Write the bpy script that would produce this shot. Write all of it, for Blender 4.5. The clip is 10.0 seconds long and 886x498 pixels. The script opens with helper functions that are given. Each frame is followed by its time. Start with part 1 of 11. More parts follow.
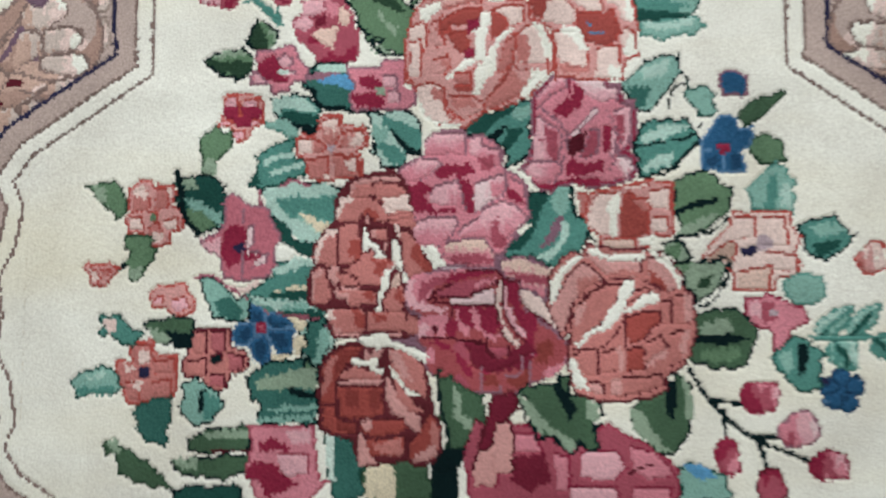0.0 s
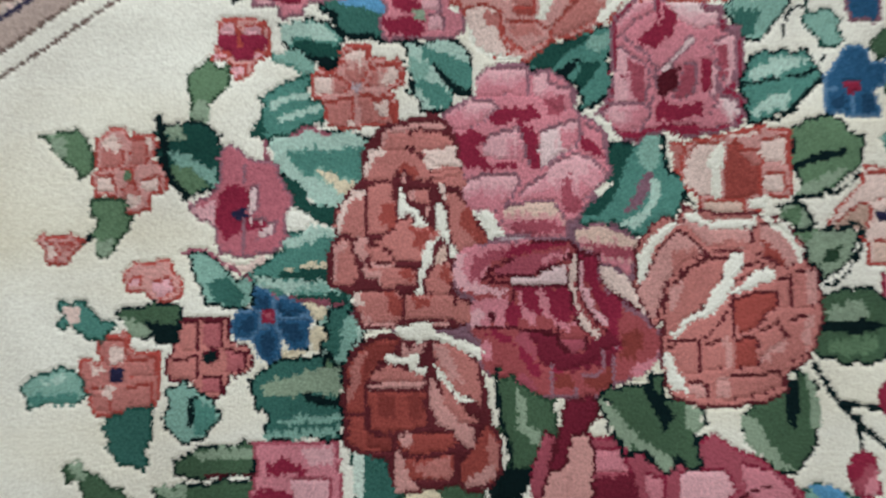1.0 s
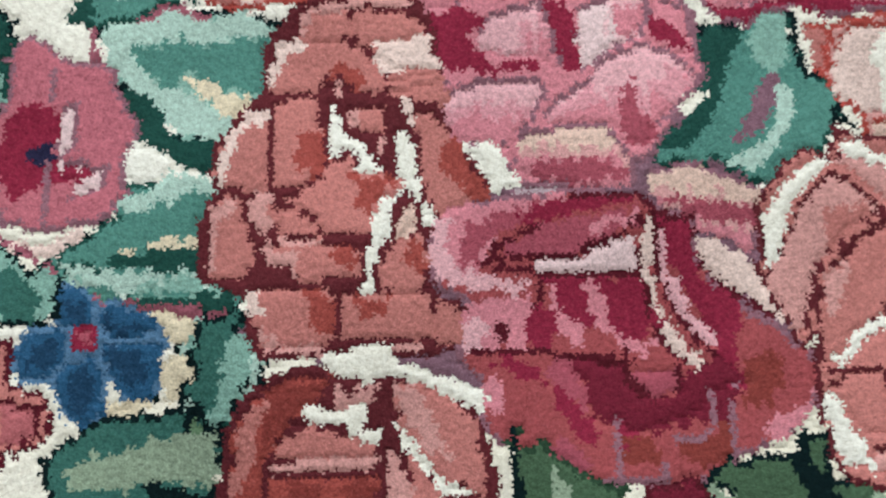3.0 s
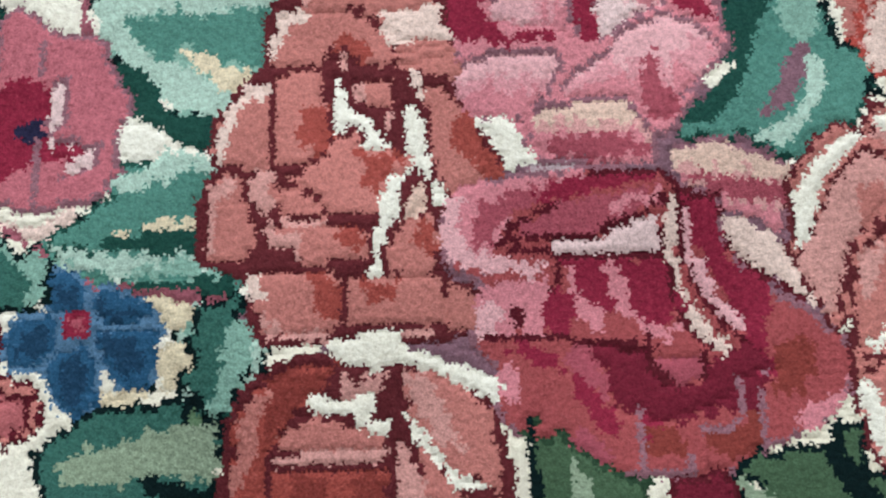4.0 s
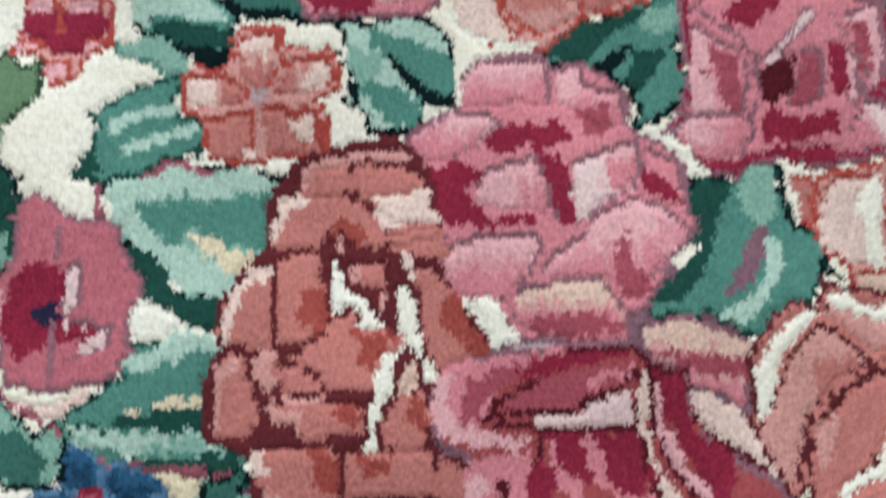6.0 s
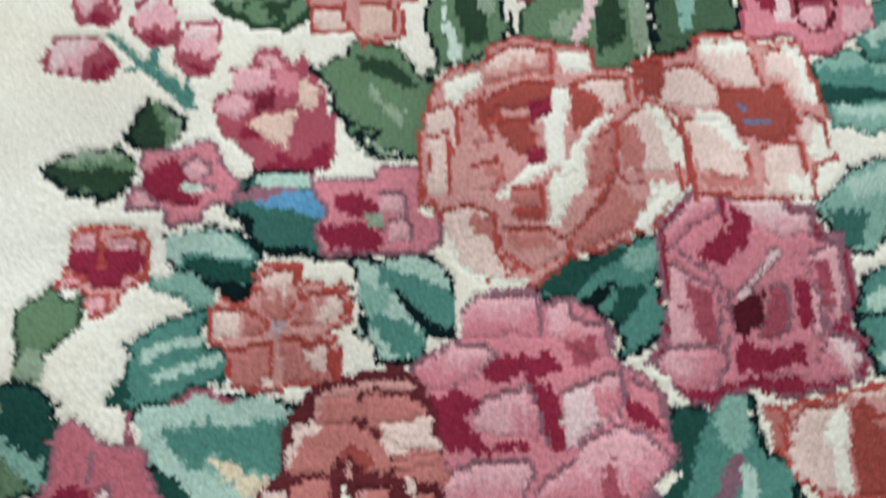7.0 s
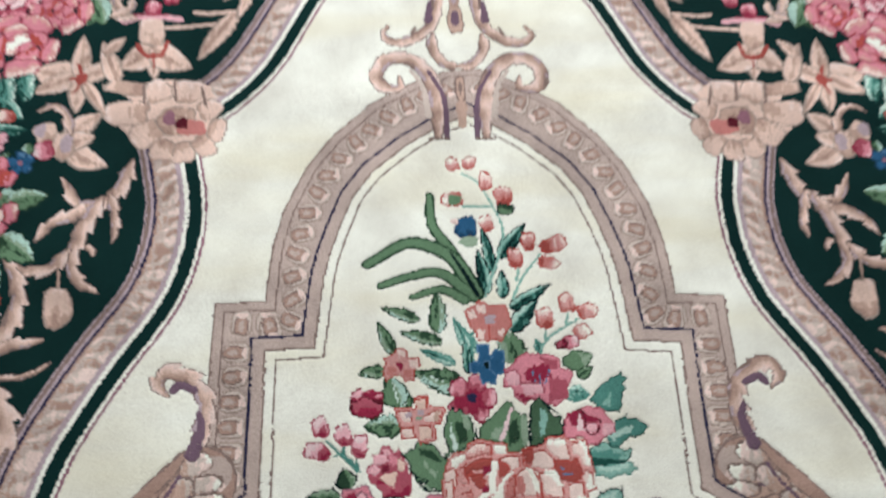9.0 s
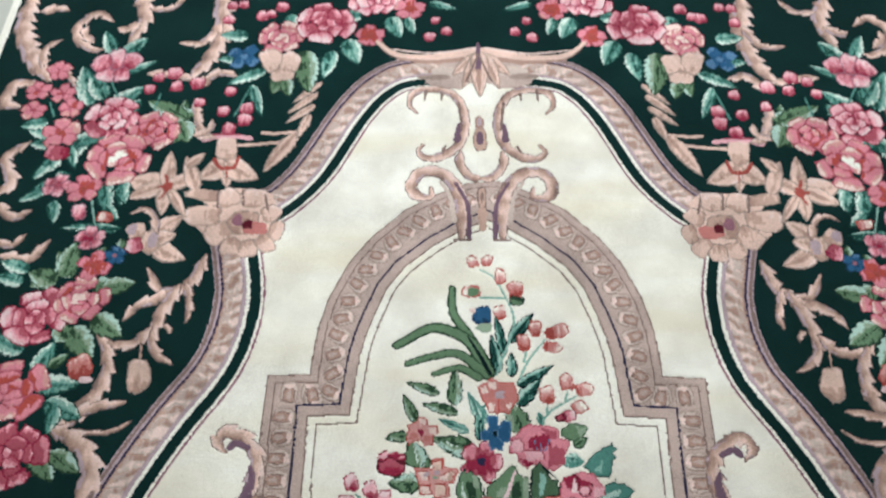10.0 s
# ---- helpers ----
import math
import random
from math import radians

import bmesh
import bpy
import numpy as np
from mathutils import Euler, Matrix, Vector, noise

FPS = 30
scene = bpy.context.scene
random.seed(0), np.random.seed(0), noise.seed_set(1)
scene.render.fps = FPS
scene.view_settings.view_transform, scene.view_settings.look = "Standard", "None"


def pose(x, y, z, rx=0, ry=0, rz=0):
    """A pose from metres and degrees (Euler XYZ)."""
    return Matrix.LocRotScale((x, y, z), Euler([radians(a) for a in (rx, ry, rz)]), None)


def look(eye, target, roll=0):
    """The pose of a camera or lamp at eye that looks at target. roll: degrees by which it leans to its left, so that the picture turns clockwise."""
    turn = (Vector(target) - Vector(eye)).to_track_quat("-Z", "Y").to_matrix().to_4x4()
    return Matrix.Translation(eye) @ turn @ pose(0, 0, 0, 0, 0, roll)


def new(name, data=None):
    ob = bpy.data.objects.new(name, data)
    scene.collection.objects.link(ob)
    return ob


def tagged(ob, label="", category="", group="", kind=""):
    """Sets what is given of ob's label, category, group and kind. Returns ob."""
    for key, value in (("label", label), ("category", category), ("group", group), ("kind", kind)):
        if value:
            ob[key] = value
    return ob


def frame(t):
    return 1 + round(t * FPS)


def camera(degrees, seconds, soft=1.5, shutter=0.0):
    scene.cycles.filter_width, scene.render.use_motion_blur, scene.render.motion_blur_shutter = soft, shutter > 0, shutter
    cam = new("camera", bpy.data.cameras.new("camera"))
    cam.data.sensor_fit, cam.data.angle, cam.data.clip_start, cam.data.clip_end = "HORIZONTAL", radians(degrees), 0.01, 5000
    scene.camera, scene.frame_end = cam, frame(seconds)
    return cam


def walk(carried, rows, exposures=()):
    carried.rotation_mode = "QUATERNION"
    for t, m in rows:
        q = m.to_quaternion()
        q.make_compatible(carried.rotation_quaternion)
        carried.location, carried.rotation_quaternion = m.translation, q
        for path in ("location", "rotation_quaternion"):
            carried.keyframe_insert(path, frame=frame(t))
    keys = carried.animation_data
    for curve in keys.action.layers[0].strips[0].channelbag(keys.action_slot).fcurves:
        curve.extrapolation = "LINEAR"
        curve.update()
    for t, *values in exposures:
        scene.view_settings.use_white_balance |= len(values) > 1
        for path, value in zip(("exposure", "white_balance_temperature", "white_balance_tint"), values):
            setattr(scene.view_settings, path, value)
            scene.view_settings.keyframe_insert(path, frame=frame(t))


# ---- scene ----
cam = camera(53.0, 10.0, soft=2.2, shutter=0.5)
ROWS = [
    (0.0, 0.0141, 0.0058, 0.9393, 3.89, 1.95, 0.18),
    (0.5, -0.0411, -0.0014, 0.8419, 5.1, 1.07, -1.0),
    (1.0, -0.0646, -0.0121, 0.7387, 4.14, 0.08, -0.22),
    (1.5, -0.0527, -0.0122, 0.5947, 8.02, 0.23, -0.58),
    (2.0, -0.0528, -0.0404, 0.5031, 10.19, 0.04, 0.2),
    (2.5, -0.0562, -0.0552, 0.4389, 11.63, -0.99, -0.8),
    (4.0, -0.0617, -0.0574, 0.3793, 11.06, -0.61, -1.43),
    (4.5, -0.0642, -0.0596, 0.376, 11.16, -0.45, -1.45),
    (5.0, -0.0641, -0.0609, 0.3759, 11.47, -0.42, -1.59),
    (6.5, -0.0687, 0.0329, 0.4488, 15.63, -2.71, -2.01),
    (7.0, -0.0673, 0.0509, 0.4804, 19.81, -2.06, -1.38),
    (7.5, -0.0674, 0.1449, 0.6243, 13.88, -1.06, -1.18),
    (8.0, -0.0908, 0.2047, 0.8871, 10.49, -1.48, -1.3),
    (8.5, -0.1025, 0.1286, 1.1867, 18.93, -2.48, -1.46),
    (9.0, -0.128, 0.003, 1.4506, 26.05, -2.44, -1.77),
    (9.5, -0.0916, -0.0843, 1.609, 29.4, -0.86, 0.33),
    (10.0, -0.0562, -0.1478, 1.6933, 32.32, 0.47, 0.98),
]
EXPOSURES = [(0.0, -0.26), (1.0, -0.38), (2.0, -0.18), (2.5, -0.10), (4.5, -0.02), (6.5, -0.15), (7.5, -0.32), (8.5, -0.40), (10.0, -0.42)]
walk(cam, [(t, pose(x, y, z, rx, ry, rz)) for t, x, y, z, rx, ry, rz in ROWS], EXPOSURES)

# ---- light: four unseen ceiling area lamps, strongest ahead of the rug, in a closed room ----
world = bpy.data.worlds.new("world")
scene.world = world
world.use_nodes = True
world.node_tree.nodes["Background"].inputs["Color"].default_value = (0.9, 0.95, 1.0, 1)
world.node_tree.nodes["Background"].inputs["Strength"].default_value = 0.05


def area_lamp(name, eye, target, wide, deep, watts, colour):
    data = bpy.data.lights.new(name, "AREA")
    data.shape, data.size, data.size_y, data.energy, data.color = "RECTANGLE", wide, deep, watts, colour
    ob = new(name, data)
    ob.matrix_world = look(eye, target)
    return ob


PANELS = ((-0.9, 2.2, 66), (0.9, 2.2, 52), (-0.9, 0.9, 11), (0.9, 0.9, 9))
for px, py, watts in PANELS:
    area_lamp("panel_light", (px, py, 2.66), (px, py, 0), 1.15, 0.5, watts, (0.90, 0.95, 1.0))


# ---- materials ----
def srgb(code):
    parts = [int(code[i:i + 2], 16) / 255 for i in (0, 2, 4)]
    return [c / 12.92 if c < 0.04045 else ((c + 0.055) / 1.055) ** 2.4 for c in parts]


def node_material(name):
    mat = bpy.data.materials.new(name)
    mat.use_nodes = True
    return mat, mat.node_tree.nodes, mat.node_tree.links, mat.node_tree.nodes["Principled BSDF"]


def wool(name, code, vary=1.0, blot_tint=""):
    """Dyed cut pile: tufts that differ a little in shade, fibre grain, slow change of the dye lot, soft sheen."""
    mat, nodes, links, shader = node_material("wool_" + name)
    where = nodes.new("ShaderNodeTexCoord")
    colour = srgb(code)
    tufts, lots, fibres = nodes.new("ShaderNodeTexNoise"), nodes.new("ShaderNodeTexNoise"), nodes.new("ShaderNodeTexNoise")
    for tex, scale, detail in ((tufts, 420, 2), (lots, 9, 3), (fibres, 1500, 1)):
        tex.inputs["Scale"].default_value, tex.inputs["Detail"].default_value = scale, detail
        links.new(where.outputs["Object"], tex.inputs["Vector"])
    total = nodes.new("ShaderNodeMath")
    total.operation = "MULTIPLY_ADD"
    grain = nodes.new("ShaderNodeMath")
    grain.operation = "MULTIPLY_ADD"
    links.new(fibres.outputs["Fac"], grain.inputs[0])
    grain.inputs[1].default_value = 0.9
    links.new(lots.outputs["Fac"], grain.inputs[2])
    links.new(tufts.outputs["Fac"], total.inputs[0])
    total.inputs[1].default_value = 0.75
    links.new(grain.outputs[0], total.inputs[2])
    ramp = nodes.new("ShaderNodeMapRange")
    links.new(total.outputs[0], ramp.inputs["Value"])
    ramp.inputs["From Min"].default_value, ramp.inputs["From Max"].default_value = 0.98, 1.66
    mix = nodes.new("ShaderNodeMix")
    mix.data_type = "RGBA"
    lum = sum(colour) / 3
    low = [c * (1 - 0.42 * vary) for c in colour]
    high = [min(1, c * (1 + 0.34 * vary) + 0.03 * vary * min(1 - lum, 3 * lum)) for c in colour]
    mix.inputs["A"].default_value, mix.inputs["B"].default_value = (*low, 1), (*high, 1)
    links.new(ramp.outputs["Result"], mix.inputs["Factor"])
    result = mix.outputs["Result"]
    # glints on the fibre tips, put into the base colour as pale specks
    tips, shine, tipped = nodes.new("ShaderNodeTexNoise"), nodes.new("ShaderNodeMapRange"), nodes.new("ShaderNodeMix")
    tips.inputs["Scale"].default_value, tips.inputs["Detail"].default_value = 900, 1
    links.new(where.outputs["Object"], tips.inputs["Vector"])
    links.new(tips.outputs["Fac"], shine.inputs["Value"])
    shine.inputs["From Min"].default_value, shine.inputs["From Max"].default_value = 0.56, 0.74
    shine.inputs["To Max"].default_value = 0.45
    tipped.data_type = "RGBA"
    links.new(shine.outputs["Result"], tipped.inputs["Factor"])
    links.new(result, tipped.inputs["A"])
    tipped.inputs["B"].default_value = (*[min(1, c * (1.08 + 0.5 * (1 - lum)) + 0.10 * min(1, 4 * lum) * (1 - lum)) for c in colour], 1)
    result = tipped.outputs["Result"]
    if blot_tint:
        # second tone mixed in by slow noise, drawn out across the rug's width
        stretch, blot, blotted = nodes.new("ShaderNodeMapping"), nodes.new("ShaderNodeTexNoise"), nodes.new("ShaderNodeMix")
        stretch.inputs["Scale"].default_value = (1.1, 4.5, 1.0)
        links.new(where.outputs["Object"], stretch.inputs["Vector"])
        links.new(stretch.outputs["Vector"], blot.inputs["Vector"])
        blot.inputs["Scale"].default_value, blot.inputs["Detail"].default_value = 1.7, 4
        amount = nodes.new("ShaderNodeMapRange")
        links.new(blot.outputs["Fac"], amount.inputs["Value"])
        amount.inputs["From Min"].default_value, amount.inputs["From Max"].default_value = 0.45, 0.75
        amount.inputs["To Max"].default_value = 0.5
        blotted.data_type = "RGBA"
        links.new(amount.outputs["Result"], blotted.inputs["Factor"])
        links.new(result, blotted.inputs["A"])
        blotted.inputs["B"].default_value = (*srgb(blot_tint), 1)
        result = blotted.outputs["Result"]
    links.new(result, shader.inputs["Base Color"])
    shader.inputs["Roughness"].default_value = 0.9
    shader.inputs["Specular IOR Level"].default_value = 0.06
    shader.inputs["Sheen Weight"].default_value = 0.04
    shader.inputs["Sheen Roughness"].default_value = 0.4
    rough, fine = nodes.new("ShaderNodeBump"), nodes.new("ShaderNodeBump")
    links.new(tufts.outputs["Fac"], rough.inputs["Height"])
    links.new(fibres.outputs["Fac"], fine.inputs["Height"])
    rough.inputs["Strength"].default_value, rough.inputs["Distance"].default_value = 0.55, 0.0016
    fine.inputs["Strength"].default_value, fine.inputs["Distance"].default_value = 0.5, 0.0006
    links.new(rough.outputs["Normal"], fine.inputs["Normal"])
    links.new(fine.outputs["Normal"], shader.inputs["Normal"])
    return mat


DYES = {
    "cream": "f0eade", "ivory": "f4f0e0", "sand": "dccfb4",
    "wine": "5d242b", "brick": "823834", "rust": "9a4640", "salmon": "b9736e", "blush": "ca938f", "shell": "e6c8c0",
    "coral": "a8463f", "peach": "bc938a",
    "maroon": "541824", "crimson": "87213c", "rose": "9f4a5a", "pink": "cb7e8b", "candy": "dca7af", "petal": "e2c4c6",
    "mauve": "8b5f6d", "plum": "6d5565",
    "ink": "091c1e", "pine": "1c4740", "teal": "4c8278", "jade": "7fa99d", "mint": "a9c6bb", "frost": "c9dad0",
    "moss": "294130", "leaf": "5e7c5f", "sage": "889c86",
    "night": "0a2726", "navy": "262541",
    "cobalt": "255478", "indigo": "1c3f5d", "sky": "5490b8", "steel": "4f7597",
    "taupe": "b6a29a", "stone": "c4b3aa", "umber": "7d6862", "clay": "a38478", "tan": "b99a8c", "buff": "d8b9ac", "lilac": "ad99a0", "drab": "9a877e",
}
# tones from dark to pale, with the outline first
TONES = {
    "salmon": ("wine", "brick", "rust", "salmon", "blush", "shell"),
    "brick": ("wine", "wine", "brick", "rust", "salmon", "blush"),
    "coral": ("coral", "rust", "salmon", "blush", "shell", "ivory"),
    "peach": ("coral", "salmon", "blush", "shell", "shell", "ivory"),
    "pink": ("mauve", "crimson", "rose", "pink", "candy", "petal"),
    "rose": ("crimson", "crimson", "rose", "pink", "candy", "petal"),
    "wine": ("maroon", "maroon", "crimson", "rose", "rose", "pink"),
    "dusk": ("wine", "maroon", "wine", "rose", "salmon", "pink"),
    "buff": ("drab", "clay", "tan", "buff", "buff", "shell"),
    "tan": ("umber", "umber", "clay", "tan", "buff", "shell"),
    "blue": ("indigo", "navy", "indigo", "cobalt", "cobalt", "steel"),
    "teal": ("ink", "ink", "pine", "teal", "jade", "mint"),
    "jade": ("teal", "pine", "teal", "jade", "mint", "frost"),
    "moss": ("ink", "moss", "moss", "leaf", "leaf", "sage"),
    "leaf": ("moss", "moss", "leaf", "leaf", "sage", "mint"),
    "acan": ("umber", "clay", "tan", "stone", "shell", "ivory"),
    "rosebud": ("rose", "crimson", "rose", "candy", "petal", "petal"),
    "frosty": ("pine", "pine", "teal", "jade", "jade", "frost"),
    "warm": ("rose", "coral", "pink", "pink", "blush", "shell"),
    "rosy": ("crimson", "rose", "rose", "pink", "candy", "petal"),
}


def blend(a, b):
    """A dye half way between two others."""
    name = a + "_" + b
    DYES.setdefault(name, "".join("%02x" % ((int(DYES[a][i:i + 2], 16) + int(DYES[b][i:i + 2], 16)) // 2) for i in (0, 2, 4)))
    return name


PLAIN = dict(TONES)
for tone, row in PLAIN.items():
    steps = [row[0], row[1]]
    for a, b in zip(row[1:], row[2:]):
        steps += [b] if a == b else [blend(a, b), b]
    TONES[tone] = tuple(steps)
for a, b in (("buff", "pink"), ("candy", "pink"), ("maroon", "crimson"), ("moss", "leaf"), ("petal", "candy"), ("petal", "pink"), ("pine", "teal"), ("plum", "mauve"), ("rose", "mauve"), ("rose", "pink"), ("rose", "rust"), ("rose", "salmon"), ("shell", "salmon")):
    blend(a, b)
NAMES = list(DYES)
CODE = {n: i for i, n in enumerate(NAMES)}
WOOLS = [wool(n, DYES[n], 0.7 if n in ("cream", "ivory", "night") else 1.0, "dccfa9" if n == "cream" else "") for n in NAMES]

# ---- the rug's weave: a grid of tufts, each with its dye and the motif it belongs to ----
TUFT = 0.0028
HALF_W, HALF_L, PILE = 1.27, 1.95, 0.012
NEAR = -0.30                      # tufts nearer than this are laid out coarsely
NX, NY = round(2 * HALF_W / TUFT), round((HALF_L - NEAR) / TUFT)
GX = -HALF_W + (np.arange(NX) + 0.5) * TUFT
GY = NEAR + (np.arange(NY) + 0.5) * TUFT
DYE = np.zeros((NY, NX), np.uint8)
PART = np.zeros((NY, NX), np.int32)
rng = np.random.default_rng(7)


def smooth_field(step, seed, high=None):
    """Slow random field over the weave, about -1 to 1, that changes over the given number of tufts."""
    r = np.random.default_rng(seed)
    high = high or step
    a, b = NY // high + 3, NX // step + 3
    coarse = r.uniform(-1, 1, (a, b))
    yy, xx = np.arange(NY) / high, np.arange(NX) / step
    y0, x0 = yy.astype(int), xx.astype(int)
    fy, fx = (yy - y0)[:, None], (xx - x0)[None]
    fy, fx = fy * fy * (3 - 2 * fy), fx * fx * (3 - 2 * fx)
    g = lambda j, i: coarse[np.ix_(y0 + j, x0 + i)]
    return (g(0, 0) * (1 - fx) + g(0, 1) * fx) * (1 - fy) + (g(1, 0) * (1 - fx) + g(1, 1) * fx) * fy


GRAIN = 0.5 * smooth_field(6, 1) + 0.25 * smooth_field(2, 2) + 0.75 * smooth_field(2, 6, 9)      # with streaks along the warp
SLOW = smooth_field(8, 4)
JAG = 0.7 * smooth_field(2, 3) + 0.3 * rng.uniform(-1, 1, (NY, NX))
STREAK = 0.8 * smooth_field(1, 11, 4) + 0.6 * smooth_field(3, 12, 3)      # columns of knots

PARTS = [("field_ground", None, "ivory cream plain wool field")]      # name, parent part, label


def piece(name, parent=None, label=""):
    PARTS.append((name, parent, label))
    return len(PARTS) - 1


def window(x, y, rx, ry=None):
    ry = rx if ry is None else ry
    i0, i1 = max(0, int((x - rx + HALF_W) / TUFT)), min(NX, int((x + rx + HALF_W) / TUFT) + 2)
    j0, j1 = max(0, int((y - ry - NEAR) / TUFT)), min(NY, int((y + ry - NEAR) / TUFT) + 2)
    return (slice(j0, max(j0, j1)), slice(i0, max(i0, i1)))


def put(sl, mask, dye, pid):
    DYE[sl][mask] = CODE[dye]
    PART[sl][mask] = pid


def graded(sl, mask, value, tones, pid):
    """Tones from dark to pale by value 0..1, with the stepped edges of a weave."""
    v = np.clip((value + 0.19 * GRAIN[sl]) * len(tones), 0, len(tones) - 1e-3).astype(int)
    DYE[sl][mask] = np.array([CODE[t] for t in tones], np.uint8)[v[mask]]
    PART[sl][mask] = pid


def spot(x, y, rx, ry, turn, dye, pid, square=2.4, wob=0.10):
    """One plain spot of a dye."""
    sl, r, u, v = oval(x, y, rx, ry, turn, square, wob)
    put(sl, r < 1, dye, pid)


def oval(x, y, rx, ry, turn, square=2.4, wob=0.10):
    m = max(rx, ry) * 1.5 + 2 * TUFT
    sl = window(x, y, m)
    dx, dy = GX[sl[1]][None] - x, GY[sl[0]][:, None] - y
    c, s = math.cos(radians(turn)), math.sin(radians(turn))
    u, v = (dx * c + dy * s) / rx, (dy * c - dx * s) / ry
    r = (np.abs(u) ** square + np.abs(v) ** square) ** (1 / square)
    a = np.arctan2(v, u)
    k = (x * 37.1 + y * 91.7) % 6.28
    r = r + wob * (0.6 * np.sin(3 * a + k) + 0.4 * np.sin(5 * a + 2.3 * k)) + JAG[sl] * 0.35 * TUFT / min(rx, ry)
    return sl, r, u, v


def side(m, turn):
    """A direction, mirrored across the rug's long axis where m is -1."""
    return turn if m > 0 else 180 - turn


WAITING = []


def petal(x, y, rx, ry, turn, tone, parent, lo=0.15, hi=1.0, square=2.9):
    """A petal that points along turn, dark at its root (lo) and pale at its lip (hi); whorl() lays the petals of a flower together."""
    WAITING.append((x, y, rx, ry, turn, tone, lo, hi, square))


def whorl(parent, reach=1.13, line=0.44):
    """Lays the waiting petals side by side as one flower: each tuft goes to the petal it lies deepest in, with lines between them."""
    x0, x1 = min(p[0] - max(p[2:4]) for p in WAITING), max(p[0] + max(p[2:4]) for p in WAITING)
    y0, y1 = min(p[1] - max(p[2:4]) for p in WAITING), max(p[1] + max(p[2:4]) for p in WAITING)
    sl = window((x0 + x1) / 2, (y0 + y1) / 2, (x1 - x0) / 2 * 1.2, (y1 - y0) / 2 * 1.2)
    dx, dy = GX[sl[1]][None], GY[sl[0]][:, None]
    first = np.full((dy.shape[0], dx.shape[1]), 9.0)
    second, who, lean = first.copy(), np.zeros(first.shape, int), np.zeros(first.shape)
    for k, (x, y, rx, ry, turn, tone, lo, hi, square) in enumerate(WAITING):
        c, s = math.cos(radians(turn)), math.sin(radians(turn))
        u, v = ((dx - x) * c + (dy - y) * s) / rx, ((dy - y) * c - (dx - x) * s) / ry
        r = (np.abs(u) ** square + np.abs(v) ** square) ** (1 / square)
        a, key = np.arctan2(v, u), (x * 37.1 + y * 91.7) % 6.28
        r = r + 0.09 * (0.6 * np.sin(3 * a + key) + 0.4 * np.sin(5 * a + 2.3 * key))
        depth = (r - 1) * min(rx, ry) / TUFT + 0.6 * JAG[sl]
        better = depth < first
        second = np.where(better, first, np.minimum(second, depth))
        first = np.where(better, depth, first)
        who[better] = k
        lean[better] = (lo + (hi - lo) * (0.5 + 0.45 * u))[better]
    for k, (x, y, rx, ry, turn, tone, lo, hi, square) in enumerate(WAITING):
        limit = (reach - 1) * min(rx, ry) / TUFT
        mine = (who == k) & (first < limit)
        fine = 0.45 if TONES[tone][0] == "mauve" else line
        lined = mine & ((first > limit - 0.8) | (second - first < 2 * fine))
        put(sl, lined, TONES[tone][0], parent)
        graded(sl, mine & ~lined, lean + 0.07 * SLOW[sl] + 0.06 * STREAK[sl], PLAIN[tone][1:], piece("petal", parent))
    WAITING.clear()


def leaf(x0, y0, x1, y1, w, tone, bend=0.0, light=0.0, vein="", saw=1.0, label="", parent=None, fat=0.68, name="leaf"):
    """A leaf from stalk to tip. bend: sideways bow; light: which half is pale; vein: dye of its midrib."""
    t = TONES[tone]
    pid = piece(name, parent, label)
    length = math.hypot(x1 - x0, y1 - y0)
    ax, ay = (x1 - x0) / length, (y1 - y0) / length
    sl = window((x0 + x1) / 2, (y0 + y1) / 2, length / 2 + w + abs(bend) * length)
    dx, dy = GX[sl[1]][None] - x0, GY[sl[0]][:, None] - y0
    s = (dx * ax + dy * ay) / length
    q = np.clip(s, 0, 1)
    d = dy * ax - dx * ay - bend * length * 4 * q * (1 - q)
    shape = q ** 0.45 * (1 - q) ** (1.2 * fat)
    shape /= (0.45 / (0.45 + 1.2 * fat)) ** 0.45 * (1.2 * fat / (0.45 + 1.2 * fat)) ** (1.2 * fat)
    teeth = ((q * length / (6.5 * TUFT)) % 1.0 - 0.5) * saw * 0.22
    half = 1.2 * w * shape * (1 + teeth) + 0.35 * TUFT * JAG[sl]
    inside = (np.abs(d) < half) & (s > 0) & (s < 1)
    side = d / np.maximum(half, 1e-6)
    value = 0.46 + 0.30 * (light or 0.4) * np.tanh(2.5 * side) + 0.30 * np.abs(side) ** 2 - 0.22 * (np.abs(side) < 0.22) + 0.10 * (q - 0.5) + 0.10 * SLOW[sl] + 0.10 * STREAK[sl]
    graded(sl, inside, value, PLAIN[tone][1:], pid)
    dark_side = (d < 0) if light >= 0 else (d > 0)
    put(sl, inside & (np.abs(d) > half - np.where(dark_side, 1.6, 0.9) * TUFT), t[0], pid)
    if vein:
        rib = inside & (np.abs(d + 1.6 * TUFT * GRAIN[sl]) < np.maximum(0.17 * w * (1 - q), 0.6 * TUFT)) & (s > 0.15) & (s < 0.75) & (SLOW[sl] > -0.45)
        put(sl, rib, vein, pid)
    return pid


def curve_points(pts, n=14):
    """A smooth curve through the given points."""
    p = [np.array(v, float) for v in pts]
    p = [2 * p[0] - p[1]] + p + [2 * p[-1] - p[-2]]
    out = []
    for a, b, c, d in zip(p, p[1:], p[2:], p[3:]):
        for k in range(n):
            f = k / n
            out.append(0.5 * (2 * b + (c - a) * f + (2 * a - 5 * b + 4 * c - d) * f * f + (3 * b - a - 3 * c + d) * f ** 3))
    return np.array(out + [p[-2]])


